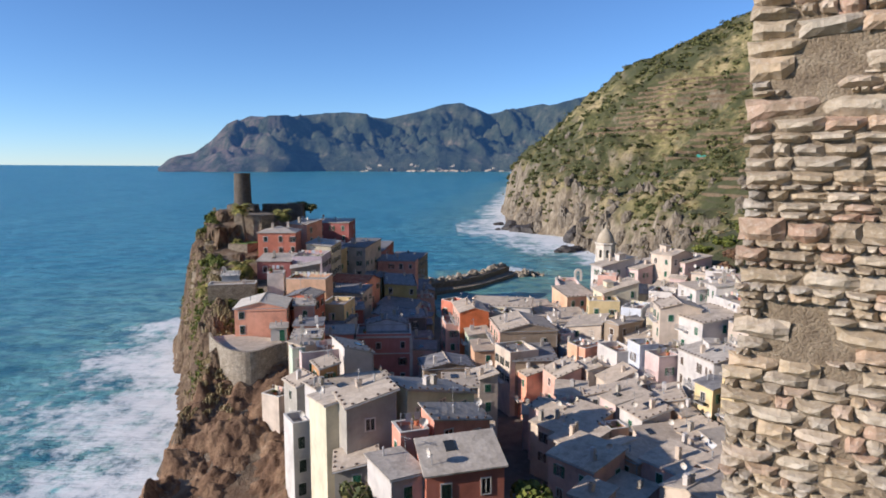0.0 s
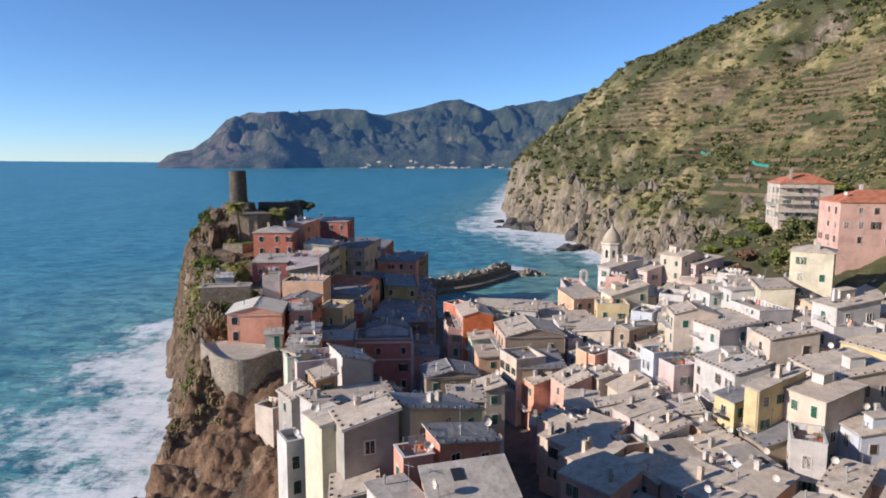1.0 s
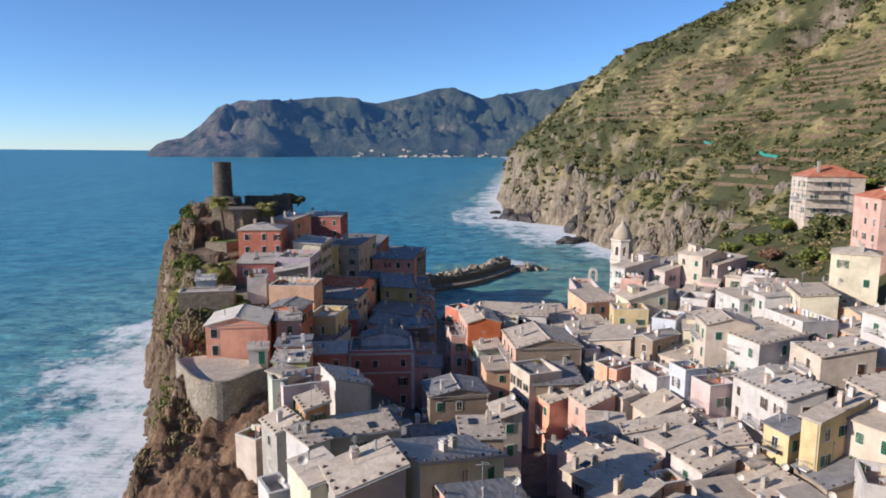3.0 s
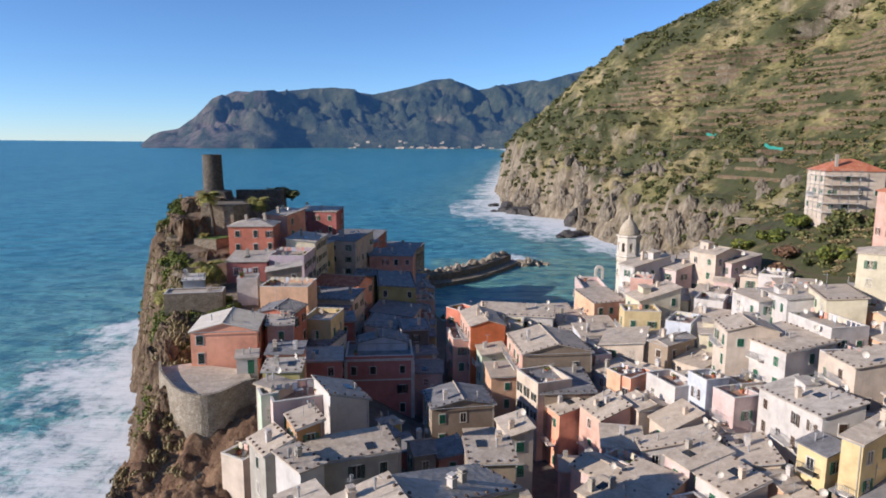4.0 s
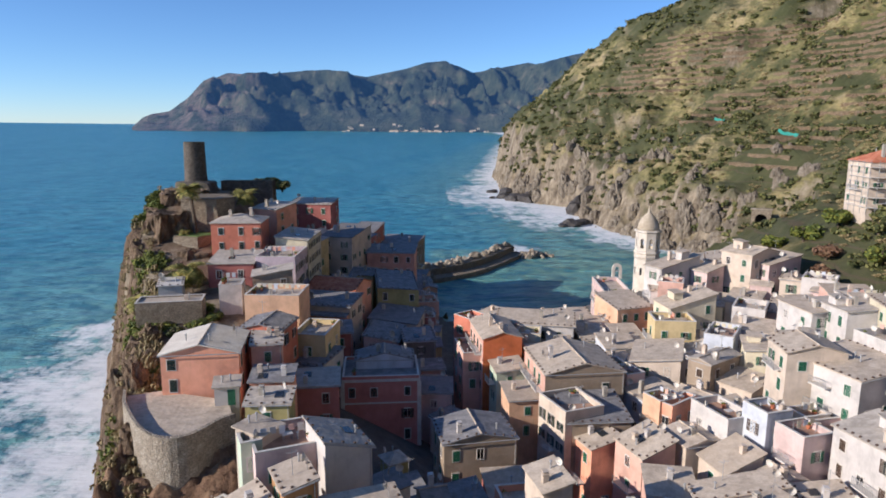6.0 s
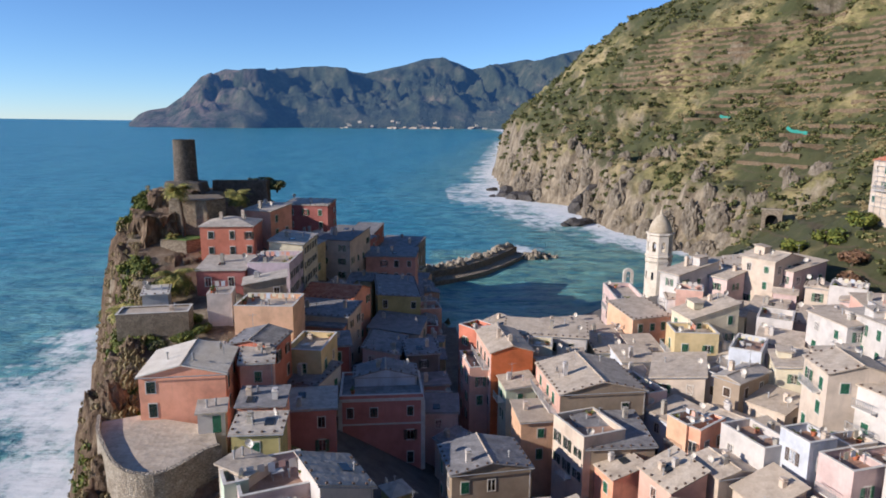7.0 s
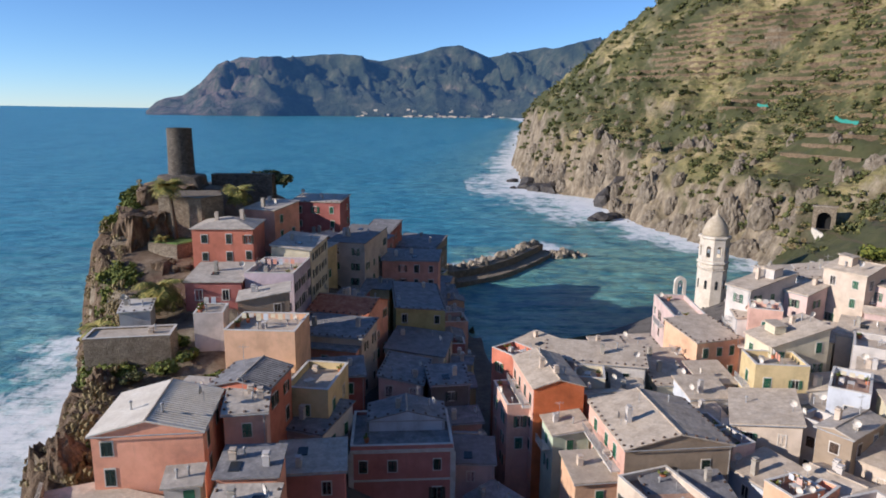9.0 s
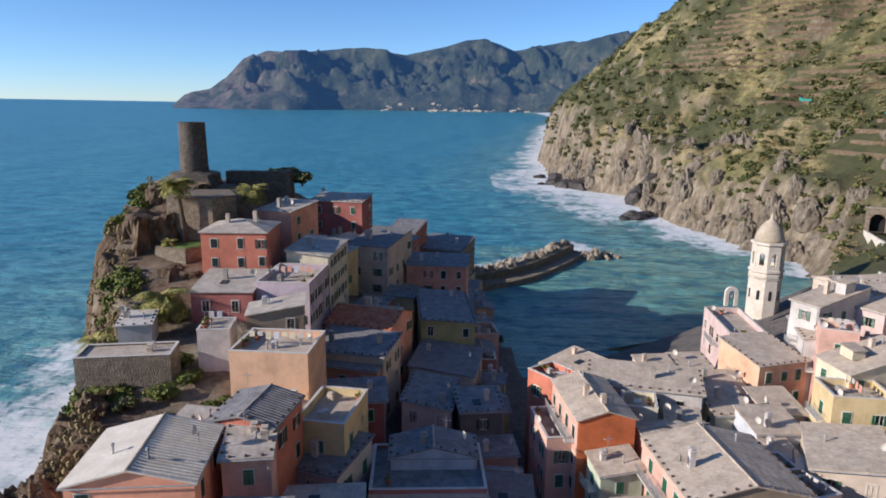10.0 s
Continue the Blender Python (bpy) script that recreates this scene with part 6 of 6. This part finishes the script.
for k, (x, y, r, h_) in enumerate(((-43, 147.5, 1.6, 2.4), (-46, 145, 1.3, 1.9), (-41, 151.5, 1.4, 2.0), (-50.5, 156, 1.8, 2.4), (-44, 155.5, 1.5, 2.2), (-54.5, 170, 1.7, 2.3), (-48.5, 181, 1.3, 1.8), (-40, 143, 1.2, 1.8))):
    tree(x, y, r, h_, SCRUB if k % 2 else TREEL, "leafy green garden bush on the cliff top", 160 + k, None, "bush")

PALML = leaf_mat("palm_leaf", ((0.0, (0.12, 0.13, 0.025)), (0.5, (0.24, 0.235, 0.05)), (1.0, (0.42, 0.34, 0.10))))


def frond_mesh(L):
    mb = MB()
    n = 15
    pt = lambda f: Vector((L * f * (1 - .12 * f), 0, L * (.42 * f - .75 * f * f)))
    for k in range(n):
        f0, f1 = k / n, (k + 1) / n
        a, b = pt(f0), pt(f1)
        wd = L * (.34 * math.sin(math.pi * min(1, f0 * .9 + .14)))
        for s_ in (-1, 1):
            tip = a + (b - a) * 1.2 + Vector((L * .05, s_ * wd, -wd * .55))
            mb.add([a, a + (b - a) * .95, tip], [(0, 1, 2)])
    r = MB().rod(pt(0), pt(.5), .03)
    mb.add(r.v, r.f)
    return mb.mesh("frond", PALML)


def palm(x, y, z, hgt, L, n, lean, label):
    t = thing("palm_tree", pose(x, y, z), label, "palm tree", "palms")
    rings = []
    for k in range(8):
        f = k / 7
        rr_ = .32 * (1 - .35 * f) * (L / 2.6) * (1.08 if k % 2 else .95)
        rings.append([(lean * f * f + rr_ * math.cos(i * math.pi / 5), rr_ * math.sin(i * math.pi / 5), hgt * f) for i in range(10)])
    part("trunk", MB().tube(rings), BARK, t)
    me = frond_mesh(L)
    rg = random.Random(int(x * 10))
    for k in range(n):
        fr_ = part("frond", me, None, t)
        fr_.matrix_basis = pose(lean, 0, hgt - .1, 0, rg.uniform(-42, 38), k * 137.5)
    return t


for t in PLANTERS:
    part("shrub", quads_mesh("shrub", [clump(9, 50, .2) * (.4, .4, .5) + (0, 0, .45)], TREEL) if t is PLANTERS[0] else PLANTERS[0].children[1].data, None, t)
palm(-55.5, 186.5, 32.0, 10.6, 3.6, 34, -.8, "tall slender palm tree in front of the castle wall")
palm(-50.5, 166.8, 26.0, 3.4, 4.6, 38, 0, "broad short palm tree beside the red house")
palm(-58.5, 163, 22.5, 1.8, 3.2, 36, 0, "ragged palm bush on the cliff edge")
palm(-47.5, 198, 38.2, 2.0, 3.6, 46, 0, "bushy palm beside the castle wall")
palm(-57, 184, 32.8, .8, 1.7, 22, 0, "small palm on the castle garden wall")

# ---- hillside terraces, nets, tunnel ----
def slope_x(y, z, x0=60, x1=420):
    for _ in range(26):
        m_ = (x0 + x1) / 2
        if land_at(m_, y) < z:
            x0 = m_
        else:
            x1 = m_
    return (x0 + x1) / 2


DRYSTONE = speckled("dry_stone", ((0.3, (0.13, 0.09, 0.055)), (0.5, (0.25, 0.18, 0.11)), (0.7, (0.36, 0.28, 0.18))), 1.2, 0.95, 0.9, 0.15, masonry=2.0)
rt = random.Random(21)
def contour(y, z, x0, x1):
    """The first x at which the finished ground reaches the height z."""
    x = x0
    while x < x1 and ground_z(x, y) < z:
        x += 1.0
    return x if x < x1 else None


EARTH = speckled("terrace_earth", ((0.3, (0.17, 0.13, 0.06)), (0.5, (0.29, 0.23, 0.11)), (0.7, (0.38, 0.31, 0.17))), 0.5, 0.95, 0.8, 0.1)
for ya, yb, za, n_ in ((500, 585, 80, 11), (375, 470, 66, 10), (322, 372, 38, 5), (438, 485, 58, 5), (395, 465, 104, 7), (330, 372, 62, 6), (470, 520, 110, 5)):
    for lev in range(n_):
        z = za + 4.2 * lev
        ye = yb - rt.uniform(0, 14)
        rows = [[], [], []]
        for y in np.arange(ya + rt.uniform(0, 14), ye, 2.5):
            x = contour(float(y), z, 85, 400)
            if x is None:
                continue
            rows[0].append((x - 1.0, float(y), z - 2.2))
            rows[1].append((x - .7, float(y), z + 1.3 + .2 * rt.random()))
            rows[2].append((x + 4.0, float(y), z + 1.35))
        if len(rows[0]) < 4:
            continue
        t = thing("terrace", Matrix(), "level hillside terrace held by a dry-stone wall", "terrace", "hillside terraces")
        part("terrace_wall", strip(rows[:2]), DRYSTONE, t)
        part("terrace_soil", strip(rows[1:]), EARTH, t)

NET = speckled("green_net", ((0.3, (0.02, 0.16, 0.13)), (0.5, (0.03, 0.26, 0.2)), (0.7, (0.06, 0.33, 0.27))), 1.0, 0.8, 0.3, 0.05)
for ya, n_, z in ((358, 9, 53), (448, 6, 63)):
    rows = [[], []]
    for k in range(n_):
        y = ya + 1.6 * k
        x = slope_x(y, z)
        rows[0].append((x - .8, y, ground_z(x, y) + .5))
        rows[1].append((x - .3, y, ground_z(x, y) + 2.0 + .2 * math.sin(k * 2)))
    tagged(part("garden_net", strip(rows), NET), "teal plastic netting stretched along a terrace", "net", "hillside nets")

# near-black colour for the darkness of the bore's depth
BORE_DARK = speckled("sooty_lining", ((0.3, (0.008, 0.008, 0.008)), (0.5, (0.015, 0.014, 0.013)), (0.7, (0.03, 0.028, 0.026))), 1.0)
tun = thing("tunnel_portal", pose(123.5, 295.0, 17.0, 0, 0, -30) @ Matrix.Diagonal((1.35, 1.35, 1.35, 1)), "dark arched railway tunnel mouth in a stone portal", "tunnel")
o = [(-2.6, 0), (2.6, 0), (2.6, 5.6), (-2.6, 5.6)]
ar = arch_hole(3.2, 4.4, 8)
nA = len(ar)
vs = [(x, y, z) for y in (0, 1.2) for x, z in o + ar]
fs = []
mid = 4 + 2 + (nA - 2) // 2
for ids in ([1, 2, 6, 5], [2, mid] + list(range(mid - 1, 5, -1)), [2, 3, mid], [3, 0, 4, 4 + nA - 1] + list(range(4 + nA - 2, mid - 1, -1))):
    fs.append(tuple(ids))
    fs.append(tuple(k + 4 + nA for k in reversed(ids)))
for k in range(4, 3 + nA):
    fs.append((k, k + 1, k + 1 + 4 + nA, k + 4 + nA))
part("portal_wall", MB().add(vs, fs), STONE, tun)
part("cornice", MB().box(-2.9, 2.9, -.25, 1.3, 5.6, 6.0), PALERUB, tun)
part("tunnel_bore", MB().tube([[(x * .99, y, z) for x, z in ar] for y in (1.1, 2.4)], cap=False), BORE_DARK, tun)
# added panel that closes the short bore and stands in for its darkness
part("tunnel_end", MB().box(-2.2, 2.2, 2.3, 2.5, -.2, 5.2), BORE_DARK, tun)
part("side_wall", MB().add([(-2.6, -.1, -5), (-2.0, -.1, -5), (-2.0, -.1, .3), (-2.6, -.1, .3), (2.2, -15, -5), (2.8, -15, -5), (2.8, -15, -.2), (2.2, -15, -.2)], [(0, 3, 2, 1), (4, 5, 6, 7), (0, 4, 7, 3), (1, 2, 6, 5), (3, 7, 6, 2), (0, 1, 5, 4)]), WHITEST, tun)

# ---- town on the far shore ----
tw = random.Random(4)
town = MB()
for k in range(150):
    a_ = tw.uniform(-.055, .03) if k < 120 else tw.uniform(-.12, .09)
    d_ = 3300 + tw.uniform(-40, 60) - 500 * max(0, a_ - .02)
    w_, h_ = tw.uniform(8, 20), tw.uniform(5, 11)
    x, y = d_ * math.sin(a_), d_ * math.cos(a_)
    z = float(sea_rise(d_)) + tw.uniform(0, 1) ** 4 * 45 * (k > 112)
    town.obox(pose(x, y, z + h_ / 2 - 2, 0, 0, tw.uniform(-20, 20)), w_, w_ * .7, h_)
tagged(part("far_town", town, WALL["cream"]), "tiny pale houses of a town along the far shore", "town", kind="stuff")

# ---- scaffold on the upper pink house ----
sc = thing("scaffold", pose(94, 184, 0, 0, 0, -8), "grey steel scaffold with netting on the pink house", "scaffold")
for ix in range(4):
    part("pole", MB().rod((-6.6, -5.0 + ix * 2.6, 38), (-6.6, -5.0 + ix * 2.6, 49.5), .06), METAL, sc)
    part("pole", MB().rod((-5.4 + ix * 2.0, -6.2, 38), (-5.4 + ix * 2.0, -6.2, 49.5), .06), METAL, sc)
for iz in range(5):
    part("deck", MB().box(-7.0, -5.7, -6.4, 4, 39.6 + iz * 2.1, 39.7 + iz * 2.1), TRIM, sc)
    part("deck", MB().box(-5.7, 1.2, -6.6, -5.3, 39.6 + iz * 2.1, 39.7 + iz * 2.1), TRIM, sc)
    part("rail", MB().rod((-7.0, -6.4, 40.7 + iz * 2.1), (-7.0, 4, 40.7 + iz * 2.1), .04), METAL, sc)
    part("rail", MB().rod((-5.7, -6.6, 40.7 + iz * 2.1), (1.2, -6.6, 40.7 + iz * 2.1), .04), METAL, sc)


# ---- rock outcrops along the cliffs ----
ro = random.Random(31)
CLIFFROCK = speckled("cliff_rock", ((0.3, (0.06, 0.038, 0.024)), (0.46, (0.165, 0.108, 0.064)), (0.6, (0.29, 0.205, 0.125)), (0.74, (0.43, 0.33, 0.215))), 0.9, 0.95, 1.0, 0.4, stretch=(1, 1, .35))


def crag(seed, r, tall):
    bm = bmesh.new()
    bmesh.ops.create_icosphere(bm, subdivisions=4, radius=1)
    off = Vector((seed * 5.3, seed * 1.7, 0))
    for v in bm.verts:
        d = v.co.copy()
        n1 = noise.fractal(d * 1.2 + off, 0.9, 2.1, 5)
        ridge = abs(noise.noise(Vector((d.x * 3.1, d.y * 3.1, d.z * .7)) + off))
        near_d = noise.voronoi(Vector((d.x * 2.3, d.y * 2.3, d.z * 1.5)) + off)[0]
        k = .92 + .24 * n1 - .16 * ridge + .34 * min(.5, near_d[1] - near_d[0])
        v.co = Vector((d.x * k * r, d.y * k * r, d.z * k * r * tall))
    me = bpy.data.meshes.new("crag")
    bm.to_mesh(me)
    bm.free()
    me.materials.append(CLIFFROCK)
    return me


CRAGS = [crag(k, 1.0, 1.5) for k in range(7)]


def outcrop(x, y, z, r, sz, label, shapes=CRAGS):
    ob = new("rock_outcrop", shapes[ro.randrange(7)])
    ob.matrix_world = pose(x, y, z, ro.uniform(-12, 12), ro.uniform(-12, 12), ro.uniform(0, 360)) @ Matrix.Diagonal((r, r * ro.uniform(.8, 1.2), sz, 1))
    tagged(ob, label, "rock", "cliff rocks")


for k in range(18):
    y = 104 + 112 * k / 17 + ro.uniform(-1.5, 1.5)
    base = float(np.interp(y, CLIFF_Y, CLIFF_X))
    u = ro.uniform(3.0, 8.5)
    z = ground_z(base + u, y)
    r = ro.uniform(1.2, 2.4)
    outcrop(base + u + 1.0, y, min(z - .6 * r, 23), r, r * ro.uniform(1.0, 1.8), "jagged brown cliff rock above the surf")
def rock_mass(name, label, foot, brow, z0, z1, seed, amp):
    """A lump of cliff between a foot outline and a brow outline, cut by ledges and cracks."""
    m, n = 64, 26
    per = lambda pts, u: [pts[int(u * len(pts)) % len(pts)][c] * (1 - (u * len(pts)) % 1) + pts[(int(u * len(pts)) + 1) % len(pts)][c] * ((u * len(pts)) % 1) for c in (0, 1)]
    rings = []
    for j in range(n + 1):
        f = min(1.0, j / (n - 4))
        sh = 1 - .3 * max(0, j - (n - 4)) / 4 * (1 + .3 * (j - n + 4))
        ring_ = []
        for i_ in range(m):
            p, q = per(foot, i_ / m), per(brow, i_ / m)
            x, y = p[0] + (q[0] - p[0]) * f, p[1] + (q[1] - p[1]) * f
            cx, cy = sum(v[0] for v in brow) / len(brow), sum(v[1] for v in brow) / len(brow)
            if j > n - 4:
                x, y = cx + (x - cx) * sh, cy + (y - cy) * sh
            z = z0 + (z1 - z0) * f
            d = fbm(x * .22, y * .22 + z * .09, seed, 5) + .5 * abs(fbm(x * .6, y * .6, seed + z * .25, 4))
            k = 1 + amp * d / max(2.0, math.hypot(x - cx, y - cy))
            ring_.append((cx + (x - cx) * k, cy + (y - cy) * k, z + .9 * fbm(x * .3, y * .3, seed + 4, 4) * min(1, j / 4)))
        rings.append(ring_)
    tagged(part(name, MB().tube(rings), CLIFFROCK), label, "rock", "cliff rocks")


rock_mass("castle_rock", "massive dark sheer rock under the castle terrace", [(-74.5, 199), (-69, 185), (-62, 179), (-55, 184), (-60, 200), (-68.5, 208)], [(-70, 199), (-66.5, 189), (-62, 184), (-58, 188), (-61, 199), (-66, 206)], 10, 37.0, 3.0, 2.6)
rock_mass("castle_rock", "upper dark rock ledge beside the castle tower", [(-71, 203), (-67, 196), (-61, 194), (-57, 200), (-60, 212), (-68, 212)], [(-69, 204), (-66, 198), (-61, 196), (-58, 201), (-60, 211), (-67, 211)], 30, 40.4, 9.0, 2.4)
rock_mass("castle_rock", "brown boulder outcrop below the small lawn", [(-58, 178), (-54, 175), (-50, 176), (-50, 181), (-55, 183)], [(-56, 179), (-54, 177), (-51, 177.5), (-51, 180.5), (-54, 181.5)], 20, 30.2, 15.0, 2.0)
RUSTROCK = speckled("rust_rock", ((0.3, (0.075, 0.04, 0.022)), (0.46, (0.18, 0.105, 0.06)), (0.6, (0.30, 0.19, 0.11)), (0.74, (0.42, 0.31, 0.21))), 0.35, 0.95, 1.0, 0.3, stretch=(1, 1, .45))
sx, sy = np.arange(-50, -17.5, .3), np.arange(80, 121, .36)
SZ = np.zeros((len(sy), len(sx)))
for j, y in enumerate(sy):
    for i, x in enumerate(sx):
        g = ground_z(x, y)
        u, v = x * .8 + g * .6, y * .8 - g * .35
        d = 1.5 * abs(fbm(u * .12, v * .34, 5.0, 4)) + .8 * fbm(x * .22, y * .22, 12.0, 4) + .55 * abs(fbm(u * .5, v * .9, 17.0, 3)) + .16 * fbm(x * 1.4, y * 1.4, 3.0, 2)
        e = min(1.0, (x + 50) / 2, (-17.6 - x) / 3, (y - 80) / 3, (121 - y) / 3)
        SZ[j, i] = g - 1.4 + max(0, e) * (1.3 + 1.5 * d)
slope = new("cliff", grid_mesh("cliff", sx, sy, SZ, RUSTROCK))
tagged(slope, "steep rust-brown rock slope falling from the bastion to the surf", "cliff", kind="structure")
rows = []
for y in np.arange(118, 216, .5):
    base, row = float(np.interp(y, CLIFF_Y, CLIFF_X)), []
    for q in np.arange(-2.5, 10.6, .33):
        x = base + float(q)
        g = ground_z(x, y)
        u, v = x * .8 + g * .5, y - g * .3
        d = 1.5 * abs(fbm(u * .12, v * .30, 25.0, 4)) + .8 * fbm(x * .22, y * .22, 32.0, 4) + .5 * abs(fbm(u * .5, v * .9, 37.0, 3))
        e = max(0, min(1.0, (q + 2.5) / 1.5, (10.6 - q) / 3.5, (y - 118) / 3, (216 - y) / 4))
        row.append((x - .5 * e * d, float(y), g - 1.4 + e * (1.3 + 1.1 * d)))
    rows.append(row)
tagged(part("cliff", strip(rows), CLIFFROCK), "sheer brown sea cliff of the headland with ledges and cracks", "cliff", kind="structure")
for k in range(12):
    y = 88 + 24 * k / 11
    outcrop(float(np.interp(y, CLIFF_Y, CLIFF_X)) + ro.uniform(-1.5, 1.5), y, ro.uniform(-.8, .8), ro.uniform(1.2, 2.4), ro.uniform(.8, 1.8), "dark wet rock in the surf below the bastion")
GREYROCK = speckled("grey_sea_rock", ((0.3, (0.10, 0.08, 0.06)), (0.46, (0.20, 0.165, 0.12)), (0.6, (0.31, 0.265, 0.20)), (0.74, (0.42, 0.37, 0.29))), 0.5, 0.95, 1.0, 0.4, stretch=(1, 1, .4))
GREYS = [m_.copy() for m_ in CRAGS]
for m_ in GREYS:
    m_.materials[0] = GREYROCK
for k in range(120):
    y = 300 + 330 * ro.random()
    x = float(np.interp(y, COAST_Y, COAST_X)) + (ro.uniform(-1, 10) if k < 50 else ro.uniform(8, 55))
    r = ro.uniform(3, 6.0) if k < 50 else ro.uniform(1.5, 3.6)
    outcrop(x, y, ground_z(x, y) - .5 * r, r, r * ro.uniform(.7, 1.5), "steep grey-brown sea cliff rock across the cove", GREYS)
